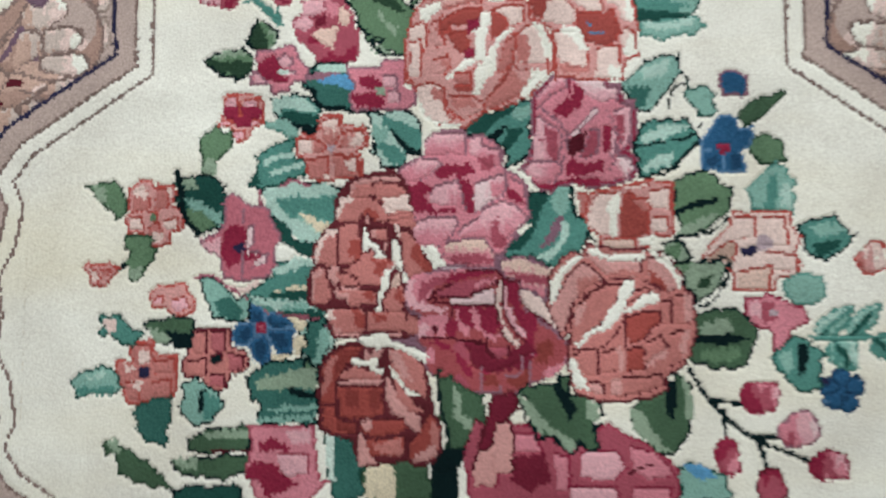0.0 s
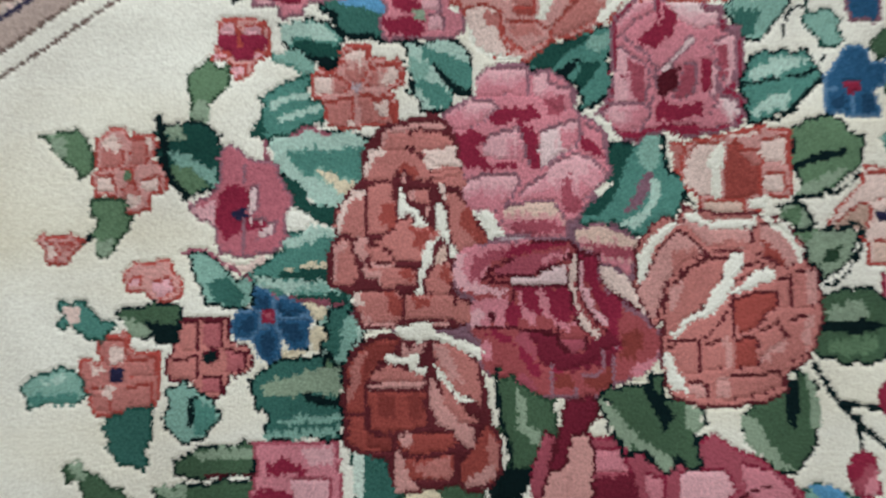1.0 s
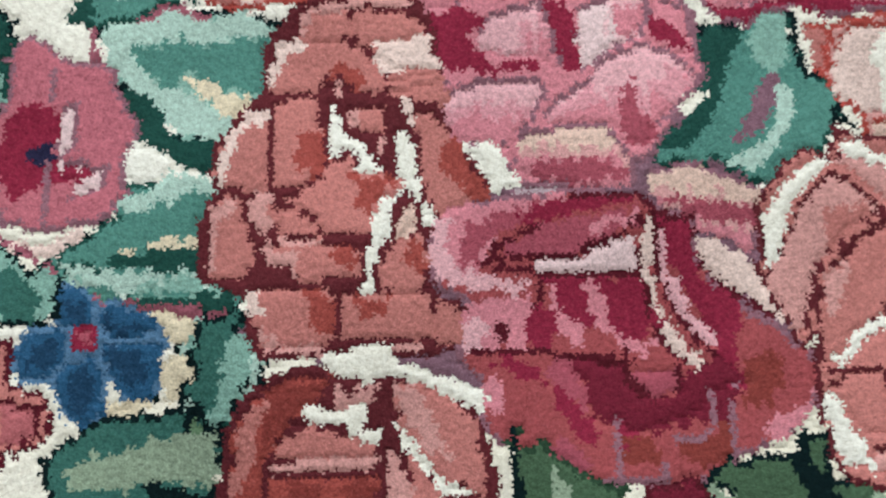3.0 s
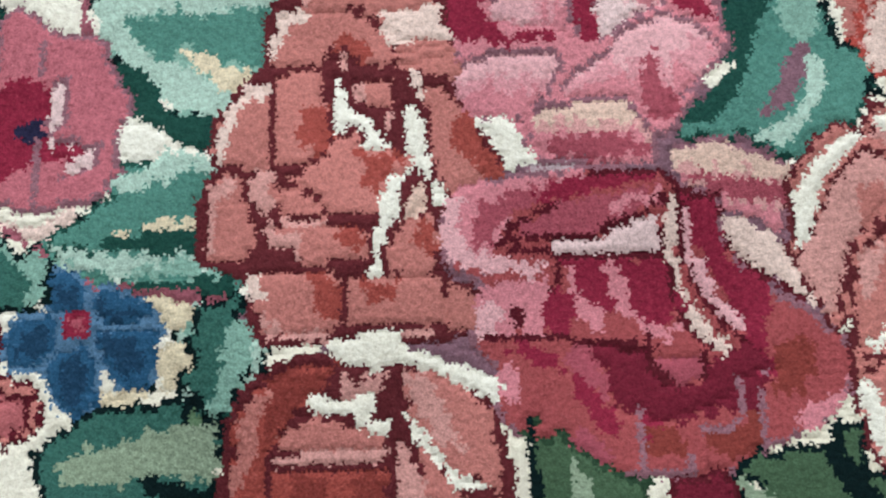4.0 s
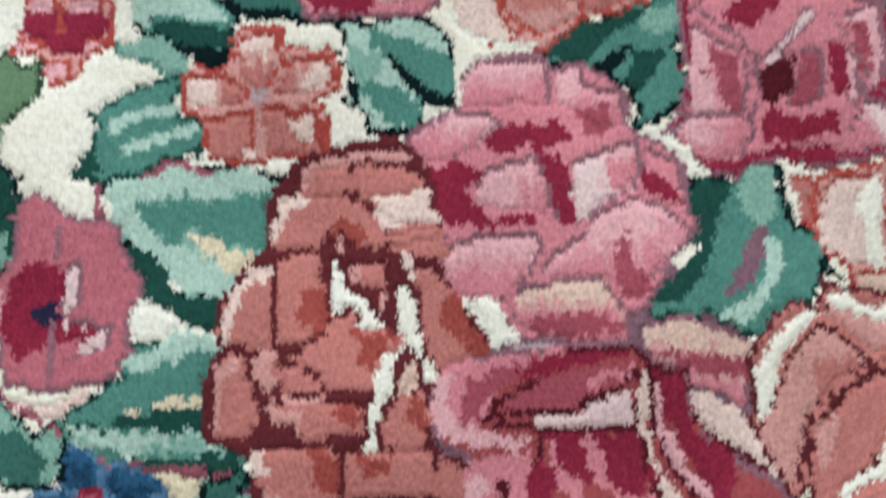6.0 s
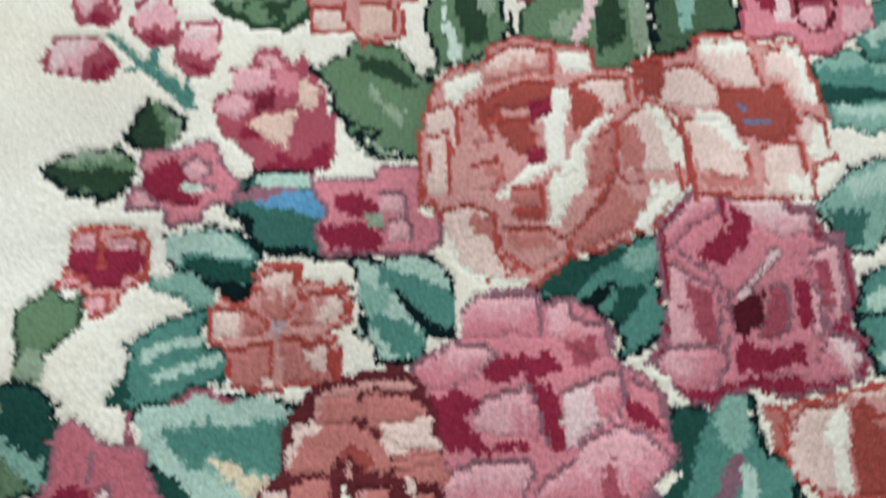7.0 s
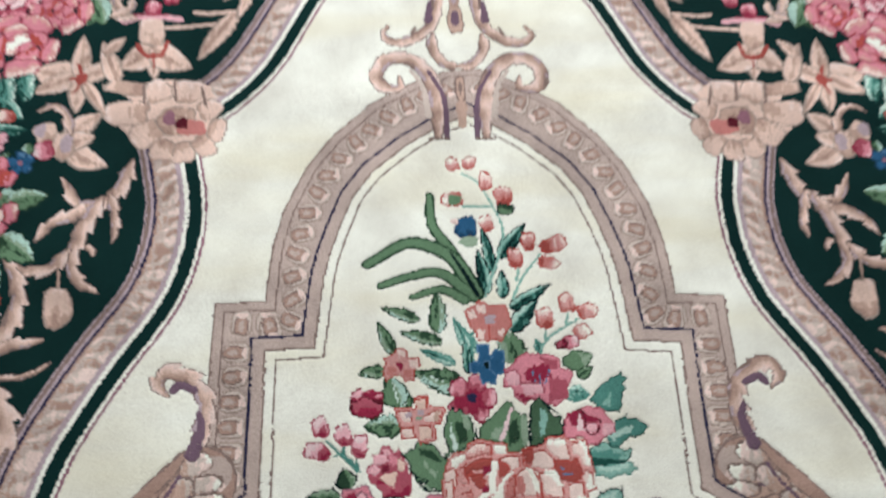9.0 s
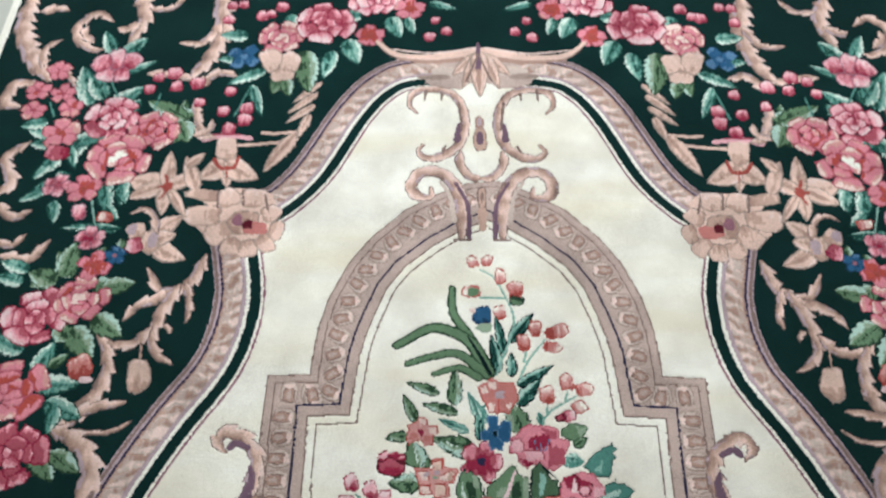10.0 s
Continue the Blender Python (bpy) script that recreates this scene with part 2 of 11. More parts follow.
def along(pts, reach):
    """For the tufts near a line: distance from it (left of its course is positive) and length along it, 0 to 1."""
    p = np.asarray(pts, float)
    lo, hi = p.min(0), p.max(0)
    sl = window(*(lo + hi) / 2, *((hi - lo) / 2 + reach))
    xs, ys = GX[sl[1]][None], GY[sl[0]][:, None]
    best = np.full((ys.shape[0], xs.shape[1]), 9.0)
    signed, pos = best.copy(), np.zeros_like(best)
    seg = np.diff(p, axis=0)
    lens = np.hypot(*seg.T)
    total, done = lens.sum(), 0.0
    for (x, y), (sx, sy), l in zip(p, seg, lens):
        if l > 1e-9:
            f = np.clip(((xs - x) * sx + (ys - y) * sy) / l ** 2, 0, 1)
            ex, ey = xs - x - f * sx, ys - y - f * sy
            d = np.hypot(ex, ey)
            near = d < best
            best[near] = d[near]
            signed[near] = (d * np.sign(sx * ey - sy * ex))[near]
            pos[near] = ((done + f * l) / total)[near]
        done += l
    return sl, signed, pos, total


def stroke(pts, w0, w1, dye, pid, smooth=True):
    """A tapered line of one dye, w0 to w1 in half widths."""
    p = curve_points(pts) if smooth and len(pts) > 2 else pts
    sl, d, s, _ = along(p, max(w0, w1) + 3 * TUFT)
    put(sl, np.abs(d) + 0.3 * TUFT * JAG[sl] < w0 + (w1 - w0) * s, dye, pid)


def stem(pts, w, dye="teal", label="slender green stem", parent=None):
    pid = piece("stem", parent, label)
    stroke(pts, w, w * 0.7, dye, pid)
    return pid


def scroll(pts, w0, w1, tone="tan", label="curling tan acanthus scroll", parent=None, name="scroll", saw=1.0):
    """A curling acanthus ribbon: line round it, shaded from one edge to the other."""
    t = TONES[tone]
    pid = piece(name, parent, label)
    sl, d, s, total = along(curve_points(pts), max(w0, w1) + 3 * TUFT)
    half = w0 + (w1 - w0) * s + 0.3 * TUFT * JAG[sl]
    half = half * np.minimum(1, 0.35 + 4 * np.minimum(s, 1 - s))
    half = half * np.where(d > 0, 1 + saw * 0.75 * ((s * total / 0.036) % 1.0 - 0.4), 1 + saw * 0.35 * ((s * total / 0.055 + 0.4) % 1.0 - 0.5))
    inside = np.abs(d) < half
    lobes = 0.18 * np.sin(s * total / (9 * TUFT) * 3.1)
    graded(sl, inside, 0.56 + 0.5 * d / half + 0.6 * lobes, t[1:], pid)
    put(sl, inside & (d < -0.45 * half) & (SLOW[sl] > 0.1), "lilac", pid)
    put(sl, inside & (np.abs(d) > half - 0.8 * TUFT), t[0], pid)
    return pid


def rosette(x, y, r, n, turn, tone, centre="crimson", label="", long=0.52, wide=0.42, lo=0.15, hi=1.0, eye=0.2, name="blossom", parent=None):
    """An open blossom with n petals round an eye."""
    base = piece(name, parent, label)
    pick = random.Random(round(abs(x) * 9000) + round(y * 7000))
    for k in range(n):
        a = turn + 360 * k / n + pick.uniform(-8, 8)
        c, s = math.cos(radians(a)), math.sin(radians(a))
        grow, shade = pick.uniform(0.88, 1.12), pick.uniform(-0.18, 0.12)
        petal(x + c * r * 0.5, y + s * r * 0.5, r * long * grow, r * wide * pick.uniform(0.9, 1.12), a, tone, base, lo + shade, hi + shade, 3.4)
    whorl(base, 1.02)
    if centre:
        pid = piece("flower_eye", base)
        spot(x, y, r * eye, r * eye, 0, centre, pid)
    return base


def ruffle(x, y, r, tone, label, heart="", lo=0.0, hi=1.0):
    """A full rose: a heart and two rings of uneven petals."""
    base = piece("rose", None, label)
    pick = random.Random(round(abs(x) * 9000) + round(y * 7000))
    m = 1 if x < 0 else -1
    for n, far, long, wide in ((3, 0.20, 0.24, 0.24), (4, 0.52, 0.25, 0.36), (6, 0.84, 0.26, 0.42)):
        start = pick.uniform(0, 360)
        for k in range(n):
            a = start + 360 * k / n + pick.uniform(-14, 14)
            d, grow, shade = far * pick.uniform(0.88, 1.1), pick.uniform(0.82, 1.2), pick.uniform(-0.22, 0.18)
            c, s = math.cos(radians(a)), math.sin(radians(a))
            petal(x + m * c * r * d, y + s * r * d * 0.92, r * long * grow, r * wide * grow, side(m, a), tone, base, lo + shade, hi + shade, 3.0)
    whorl(base, 1.0, 0.45)
    if heart:
        spot(x, y + 0.1 * r, 0.2 * r, 0.14 * r, 20 * m, heart, piece("petal", base), 2.4, 0.3)
        spot(x - m * 0.2 * r, y - 0.1 * r, 0.14 * r, 0.11 * r, 0, heart, piece("petal", base), 2.4, 0.3)
    return base


def bud(x, y, long, wide, turn, tone, label="pink flower bud", lo=0.1, hi=1.0, parent=None):
    """A closed bud that points along turn."""
    base = piece("bud", parent, label)
    petal(x, y, long, wide, turn, tone, base, lo, hi, 2.8)
    whorl(base, 1.05)
    return base


TEETH = smooth_field(3, 21)


def within(pts, soft, teeth=0.0):
    """Tufts inside an outline; soft: how far, in tufts, single columns of knots run over its edge."""
    p = np.array(pts)
    lo, hi = p.min(0) - 3 * TUFT, p.max(0) + 3 * TUFT
    sl = window(*(lo + hi) / 2, *((hi - lo) / 2))
    xs = GX[sl[1]][None] + TUFT * ((0.2 + 0.3 * soft) * JAG[sl] + teeth * TEETH[sl])
    ys = GY[sl[0]][:, None] + (0.12 + soft) * TUFT * STREAK[sl] + teeth * TUFT * TEETH[sl]
    inside = np.zeros(xs.shape, bool)
    for (x0, y0), (x1, y1) in zip(p, np.roll(p, -1, 0)):
        if abs(y1 - y0) > 1e-9:
            inside ^= ((ys < y0) != (ys < y1)) & (xs < x0 + (ys - y0) * (x1 - x0) / (y1 - y0))
    return sl, inside


OUTLINE = {}
PALE = ("ivory", "crimson", "maroon", "frost", "sage", "navy", "lilac")


def motif(name, label, outline=""):
    """A blossom or leaf of the bouquet; outline: dye of the single line of knots along its petals."""
    f = piece(name, None, label)
    OUTLINE[f] = outline
    return f


def edged(f, sl, inside):
    """The line of knots on two sides of a petal, so that neighbours share one line."""
    if OUTLINE[f]:
        held = inside.copy()
        held[:-1] &= inside[1:]
        held[:, :-1] &= inside[:, 1:]
        put(sl, inside & ~held, OUTLINE[f], f)


def petal_of(f):
    """A petal's own part; the tones of a leaf stay in the leaf."""
    return f if "leaf" in PARTS[f][0] else piece("petal", f)


def ground_of(f, dye, pts):
    """The whole shape of a blossom or leaf, with its outline all round."""
    sl, inside = within(pts, 0.0, 1.5 if "leaf" in PARTS[f][0] else 0.3)
    put(sl, inside, dye, f)
    held = inside.copy()
    for a, b in ((np.s_[:-1], np.s_[1:]), (np.s_[1:], np.s_[:-1]), (np.s_[:, :-1], np.s_[:, 1:]), (np.s_[:, 1:], np.s_[:, :-1])):
        held[a] &= inside[b]
    put(sl, inside & ~held, OUTLINE[f], f)
    if dye == OUTLINE[f]:
        OUTLINE[f] = ""


def area(f, dye, pts, lined=True):
    """A petal or leaf of one dye with a firm knotted edge."""
    sl, inside = within(pts, 0.0)
    put(sl, inside, dye, petal_of(f))
    if lined and dye not in PALE and "leaf" not in PARTS[f][0]:
        edged(f, sl, inside)


def shade(f, dye, pts):
    """A softer tone inside a petal, with single knots running over its edge."""
    sl, inside = within(pts, 1.0)
    DYE[sl][inside] = CODE[dye]
    other = inside & (PART[sl] < f)
    PART[sl][other] = f


def fade(f, first, last, turn, pts):
    """A petal that goes from one dye to another along turn, in combed steps."""
    sl, inside = within(pts, 0.0)
    p = np.array(pts)
    c, s = math.cos(radians(turn)), math.sin(radians(turn))
    run = p[:, 0] * c + p[:, 1] * s
    q = (GX[sl[1]][None] * c + GY[sl[0]][:, None] * s - run.min()) / (run.max() - run.min())
    tones = (first, first, blend(first, last), last, last)
    v = np.clip((q + 0.16 * STREAK[sl]) * 5, 0, 4.999).astype(int)
    DYE[sl][inside] = np.array([CODE[t] for t in tones], np.uint8)[v[inside]]
    PART[sl][inside] = petal_of(f)
    edged(f, sl, inside)


# ---- bands of the rug ----
def offset_path(pts, d):
    """The line moved to its left by d, with sharp corners kept sharp."""
    p = [np.array(v, float) for v in pts]
    out = []
    for k, v in enumerate(p):
        n = []
        for a, b in ((k - 1, k), (k, k + 1)):
            if a >= 0 and b < len(p):
                e = (p[b] - p[a]) / np.hypot(*(p[b] - p[a]))
                n.append(np.array((-e[1], e[0])))
        if len(n) == 1:
            out.append(v + d * n[0])
        else:
            out.append(v + d * (n[0] + n[1]) / max(0.35, 1 + n[0] @ n[1]))
    return out


def ring(path, shift=0.0):
    """Closes a left-hand upper quarter into a whole outline, mirrored both ways; the knotter's right half lies a little further out."""
    q = [tuple(v) for v in path]
    upper = q + [(-x + shift, y + shift * 0.5) for x, y in reversed(q)]
    return upper + [(x, -y) for x, y in reversed(upper)]


def fill(outline, dye, pid):
    p = np.array(outline)
    lo, hi = p.min(0), p.max(0)
    sl = window(*(lo + hi) / 2, *((hi - lo) / 2))
    xs, ys = GX[sl[1]][None] + 0.35 * TUFT * JAG[sl], GY[sl[0]][:, None] + 0.35 * TUFT * JAG[sl].T.mean()
    inside = np.zeros(xs.shape, bool)
    for (x0, y0), (x1, y1) in zip(p, np.roll(p, -1, 0)):
        if abs(y1 - y0) > 1e-9:
            inside ^= ((ys < y0) != (ys < y1)) & (xs < x0 + (ys - y0) * (x1 - x0) / (y1 - y0))
    put(sl, inside, dye, pid)
    return sl, inside


# dark border ground with a pale outer stripe
DYE[:] = CODE["ivory"]
PART[:] = piece("outer_stripe", None, "ivory stripe along the rug's edge")
ground = piece("border_ground", None, "black-green wool pile of the border")
fill([(-1.255, -3), (-1.255, HALF_L - 0.015), (1.255, HALF_L - 0.015), (1.255, -3)], "night", ground)

# the scalloped band between border and field
LOWER = [(-0.70, 0.0), (-0.695, 0.20), (-0.672, 0.32), (-0.641, 0.395), (-0.592, 0.488), (-0.525, 0.60), (-0.497, 0.70), (-0.494, 0.80), (-0.513, 0.895), (-0.535, 0.975)]
UPPER = [(-0.535, 0.975), (-0.45, 1.014), (-0.368, 1.123), (-0.288, 1.296), (-0.228, 1.382), (-0.16, 1.416), (0.0, 1.425)]
SCALLOP = [tuple(v) for v in curve_points(LOWER, 6)] + [tuple(v) for v in curve_points(UPPER, 6)][1:]
band_part = piece("scalloped_band", None, "taupe scalloped band with mauve edges and mottled ornament")
stripe_part = piece("green_stripe", None, "black-green stripe edged with ivory lines")
for d, dye, pid in ((0.090, "lilac", band_part), (0.087, "umber", band_part), (0.080, "lilac", band_part), (0.075, "navy", band_part),
                    (0.070, "clay", band_part), (0.058, "taupe", band_part), (0.030, "lilac", band_part), (0.020, "ivory", stripe_part),
                    (0.0115, "night", stripe_part), (-0.0115, "ivory", stripe_part), (-0.017, "mauve", stripe_part),
                    (-0.0215, "cream", 0)):
    fill(ring(offset_path(SCALLOP, d)), dye, pid)
# pale tongues that lean along the band
band_edge = piece("band_edge", None, "mauve and clay outer lines of the scalloped band")
for m in (1, -1):
    for half in (LOWER, UPPER):
        sl, d, run, total = along([(m * x, y) for x, y in curve_points(half, 6)], 0.1)
        q = (d * m - 0.029) / 0.038
        inside = (q > 0) & (q < 1) & (run > 0) & (run < 0.999) & (PART[sl] == band_part)
        PART[sl][(q >= 1) & (q < 3) & (PART[sl] == band_part)] = band_edge
        count = run * total / 0.036 + 0.5 * q + 0.34 * SLOW[sl]
        f = count % 1.0
        value = np.where(f < 0.72 - 0.45 * q, 1.0 - 0.9 * np.abs(f - 0.3) - 0.2 * q, 0.18 + 0.3 * q)
        for k in range(int(count.max()) + 1):
            mine = inside & (np.floor(count) == k)
            if mine.any():
                graded(sl, mine, value, ("drab", "clay", "taupe", "tan", "stone", "shell"), piece("band_ornament", band_part))

# the stepped inner frame
FRAME = [(-0.526, 0.0), (-0.532, 0.045), (-0.512, 0.085), (-0.508, 0.11), (-0.524, 0.145), (-0.488, 0.197), (-0.436, 0.232), (-0.371, 0.276), (-0.3745, 0.537), (-0.290, 0.541),
         (-0.279, 0.653), (-0.271, 0.695), (-0.255, 0.750), (-0.229, 0.823), (-0.190, 0.882), (-0.119, 0.945), (-0.057, 0.986), (0.0, 1.012)]
OUTER = FRAME[:10] + [(-0.286, 0.653), (-0.281, 0.705), (-0.267, 0.768), (-0.235, 0.845), (-0.198, 0.900), (-0.134, 0.964), (-0.068, 1.008), (0.0, 1.04)]      # the moulding is broader in the arch
frame_part = piece("frame_moulding", None, "taupe moulding of the stepped inner frame")
egg_band = piece("frame_ornament_band", None, "clay band with egg ornament in the inner frame")
inner_part = piece("frame_inner_moulding", None, "taupe inner moulding with navy line")
thin_part = piece("frame_line", None, "thin grey line inside the frame")
for d, dye, pid in ((0.0700, "umber", frame_part), (0.0665, "taupe", frame_part), (0.0525, "umber", egg_band), (0.0495, "taupe", egg_band)):
    fill(ring(offset_path(OUTER, d), 0.011), dye, pid)


def inner_frame():
    """The parts of the frame that lie over the acanthus leaves."""
    for d, dye, pid in ((0.0040, "navy", inner_part), (-0.0010, "taupe", inner_part), (-0.0205, "umber", inner_part), (-0.0235, "cream", thin_part),
                        (-0.0385, "umber", thin_part), (-0.0415, "cream", 0)):
        fill(ring(offset_path(FRAME, d), 0.011), dye, pid)


def egg(x, y, turn, m):
    """One egg of the ornament: a rounded tongue with a line round it, and a dart beside it."""
    turn = turn if m > 0 else 180 - turn
    x, y = (x, y) if m > 0 else (x - 0.011, y + 0.005)
    pid = piece("egg_ornament", egg_band)
    c, t = math.cos(radians(turn)), math.sin(radians(turn))
    spot(m * x, y, 0.0225, 0.0190, turn, "drab", pid, 3.2, 0.05)
    spot(m * x, y, 0.0205, 0.0165, turn, "stone", pid, 3.2, 0.06)
    spot(m * x - c * 0.004, y - t * 0.004, 0.0175, 0.0125, turn, "umber", pid, 3.0, 0.06)
    spot(m * x - c * 0.005, y - t * 0.005, 0.0155, 0.0100, turn, "clay", pid, 3.0, 0.08)
    spot(m * x - c * 0.006, y - t * 0.006, 0.0095, 0.0055, turn, "taupe", pid, 2, 0.25)
    spot(m * x + c * 0.014, y + t * 0.014, 0.0050, 0.0100, turn, "shell", pid, 2, 0.25)


for k in range(6):
    for m in (1, -1):
        egg(-0.4000, 0.300 + 0.0425 * k, 0, m)
for k in range(2):
    for m in (1, -1):
        egg(-0.395 + 0.043 * k, 0.566, 90, m)
ARCH = curve_points(offset_path(OUTER[8:], 0.022), 4)
steps = np.r_[0, np.cumsum(np.hypot(*np.diff(ARCH, axis=0).T))]
for k in range(int(steps[-1] / 0.043)):
    s = 0.03 + 0.043 * k
    x, y = np.interp(s, steps, ARCH[:, 0]), np.interp(s, steps, ARCH[:, 1])
    x2, y2 = np.interp(s + 0.01, steps, ARCH[:, 0]), np.interp(s + 0.01, steps, ARCH[:, 1])
    for m in (1, -1):
        egg(x, y, math.degrees(math.atan2(y2 - y, x2 - x)) - 90 + (22, -14, 30)[k % 3], m)


# ---- border and field ornament, the same on both sides ----

for m in (1, -1):
    f = piece("acanthus_leaf", None, "large taupe and cream acanthus leaf beside the frame")
    stroke([(m * -0.5852, 0.1676), (m * -0.531, 0.2343), (m * -0.4448, 0.2963)], 0.0233, 0.0604, "umber", f)
    stroke([(m * -0.5839, 0.1675), (m * -0.5296, 0.2343), (m * -0.4447, 0.2949)], 0.0213, 0.0569, "clay", f)
    stroke([(m * -0.5128, 0.262), (m * -0.4657, 0.2895), (m * -0.4207, 0.3104)], 0.0085, 0.0284, "taupe", f)
    stroke([(m * -0.5627, 0.2075), (m * -0.5114, 0.2479), (m * -0.4489, 0.2607)], 0.007, 0.0209, "tan", f)
    stroke([(m * -0.518, 0.1793), (m * -0.4593, 0.2189), (m * -0.3964, 0.2244)], 0.0055, 0.0208, "taupe", f)
    stroke([(m * -0.4944, 0.152), (m * -0.4347, 0.1773), (m * -0.3728, 0.1894)], 0.0069, 0.0206, "tan", f)
    stroke([(m * -0.5442, 0.2277), (m * -0.5057, 0.2618), (m * -0.4749, 0.3114)], 0.0021, 0.0028, "plum", f)
    stroke([(m * -0.5128, 0.262), (m * -0.4784, 0.2719), (m * -0.4429, 0.2733)], 0.0014, 0.0028, "plum", f)
    stroke([(m * -0.4688, 0.2839), (m * -0.4367, 0.2854), (m * -0.412, 0.2906)], 0.0029, 0.0093, "shell", f)
    stroke([(m * -0.4577, 0.2397), (m * -0.4267, 0.2496), (m * -0.3946, 0.2489)], 0.0021, 0.0071, "shell", f)
    stroke([(m * -0.479, 0.2056), (m * -0.4382, 0.2184), (m * -0.4059, 0.2108)], 0.0021, 0.007, "shell", f)
    spot(m * -0.4795, 0.2472, 0.0099, 0.0042, side(m, -1), "maroon", f)
    spot(m * -0.5005, 0.2247, 0.0084, 0.0042, side(m, -1), "maroon", f)
    stroke([(m * -0.4753, 0.2401), (m * -0.4461, 0.229), (m * -0.4334, 0.2032)], 0.0016, 0.0016, "umber", f)
    stroke([(m * -0.4621, 0.2895), (m * -0.4221, 0.2815), (m * -0.3984, 0.2525)], 0.0016, 0.0016, "umber", f)
    stroke([(m * -0.4661, 0.3332), (m * -0.4821, 0.3116), (m * -0.5079, 0.2832)], 0.0016, 0.0016, "umber", f)
    stroke([(m * -0.4845, 0.2614), (m * -0.4409, 0.2499), (m * -0.399, 0.2596)], 0.0016, 0.0016, "umber", f)
    stroke([(m * -0.5, 0.2061), (m * -0.4535, 0.2326), (m * -0.4041, 0.233)], 0.0015, 0.0015, "umber", f)
    stroke([(m * -0.5194, 0.1929), (m * -0.4635, 0.1882), (m * -0.4089, 0.204)], 0.0015, 0.0015, "umber", f)
    stroke([(m * -0.4539, 0.3183), (m * -0.4346, 0.3034), (m * -0.4096, 0.3065)], 0.0016, 0.0016, "umber", f)
    petal(m * -0.453, 0.3242, 0.0278, 0.0184, side(m, 31), "acan", f, 0.2, 1)
    petal(m * -0.4317, 0.2946, 0.0241, 0.0148, side(m, 9), "acan", f, 0.3, 1.1)
    petal(m * -0.4267, 0.2673, 0.0286, 0.0129, side(m, -1), "acan", f, 0.3, 1.1)
    petal(m * -0.4245, 0.2404, 0.0307, 0.0115, side(m, 9), "acan", f, 0.2, 1)
    petal(m * -0.4488, 0.2187, 0.0301, 0.0115, side(m, 14), "acan", f, 0.2, 1)
    petal(m * -0.4794, 0.2826, 0.0338, 0.0182, side(m, 42), "acan", f, 0, 0.6)
    petal(m * -0.5177, 0.241, 0.0395, 0.0194, side(m, 47), "acan", f, 0, 0.5)
    petal(m * -0.4993, 0.1992, 0.0328, 0.016, side(m, 30), "acan", f, 0.1, 0.6)
    petal(m * -0.4536, 0.1947, 0.0269, 0.0128, side(m, 19), "acan", f, 0.2, 0.9)
    whorl(f, 1.0)
    stroke([(m * -0.5442, 0.2277), (m * -0.5057, 0.2618), (m * -0.4746, 0.3078)], 0.0021, 0.0028, "plum", f)
    spot(m * -0.4795, 0.2472, 0.0085, 0.0035, side(m, -1), "maroon", f)
    spot(m * -0.5005, 0.2247, 0.0077, 0.0035, side(m, -1), "maroon", f)
    scroll([(m * -0.5076, 0.4386), (m * -0.5247, 0.46), (m * -0.5095, 0.4812), (m * -0.4706, 0.4671), (m * -0.4451, 0.4314), (m * -0.4442, 0.3929), (m * -0.4595, 0.3405)], 0.0134, 0.0164, "tan", label="tan curling volute with plum inner side")
    f = piece("volute_shade", None, "plum inner side of the volute")
    stroke([(m * -0.499, 0.4494), (m * -0.4885, 0.4571), (m * -0.4638, 0.4489)], 0.0075, 0.006, "plum", f)
    stroke([(m * -0.4543, 0.4083), (m * -0.448, 0.3853), (m * -0.4589, 0.342)], 0.0052, 0.0119, "plum", f)
    f = piece("blossom", None, "large buff blossom with crimson heart")
    spot(m * -0.5604, 0.9849, 0.0938, 0.0616, side(m, -11), "buff", f)
    spot(m * -0.5627, 1.0484, 0.0817, 0.0293, side(m, 1), "buff", f)
    petal(m * -0.6476, 1.0588, 0.0467, 0.0176, side(m, 169), "buff", f, 0, 0.5, square=3)
    petal(m * -0.5896, 1.0513, 0.0295, 0.0263, side(m, 122), "buff", f, 0.3, 1, square=3)
    petal(m * -0.5328, 1.052, 0.0287, 0.03, side(m, 89), "buff", f, 0.3, 1, square=3)
    petal(m * -0.6433, 0.9997, 0.0443, 0.0287, side(m, -179), "buff", f, 0.2, 0.9, square=3)
    petal(m * -0.601, 0.9535, 0.0329, 0.0283, side(m, -142), "buff", f, 0.1, 0.8, square=3)
    petal(m * -0.5663, 0.9189, 0.023, 0.0246, side(m, -99), "buff", f, 0.1, 0.8, square=3)
    petal(m * -0.5271, 0.9118, 0.0242, 0.0229, side(m, -82), "buff", f, 0.1, 0.9, square=3)
    petal(m * -0.4908, 0.9273, 0.027, 0.0209, side(m, -50), "buff", f, 0.1, 0.8, square=3)
    petal(m * -0.4693, 0.9612, 0.0185, 0.0274, side(m, -11), "buff", f, 0.1, 0.8, square=3)
    petal(m * -0.4852, 1.0078, 0.0236, 0.0222, side(m, 38), "buff", f, 0.2, 0.9, square=3)
    petal(m * -0.5467, 0.9804, 0.0388, 0.0315, side(m, 1), "buff", f, -0.1, 0.5, square=3)
    whorl(f, 1.0)
    stroke([(m * -0.619, 1.0705), (m * -0.6102, 1.0222)], 0.0027, 0.0027, "umber", f)
    stroke([(m * -0.5599, 1.0761), (m * -0.552, 1.0277)], 0.0027, 0.0027, "umber", f)
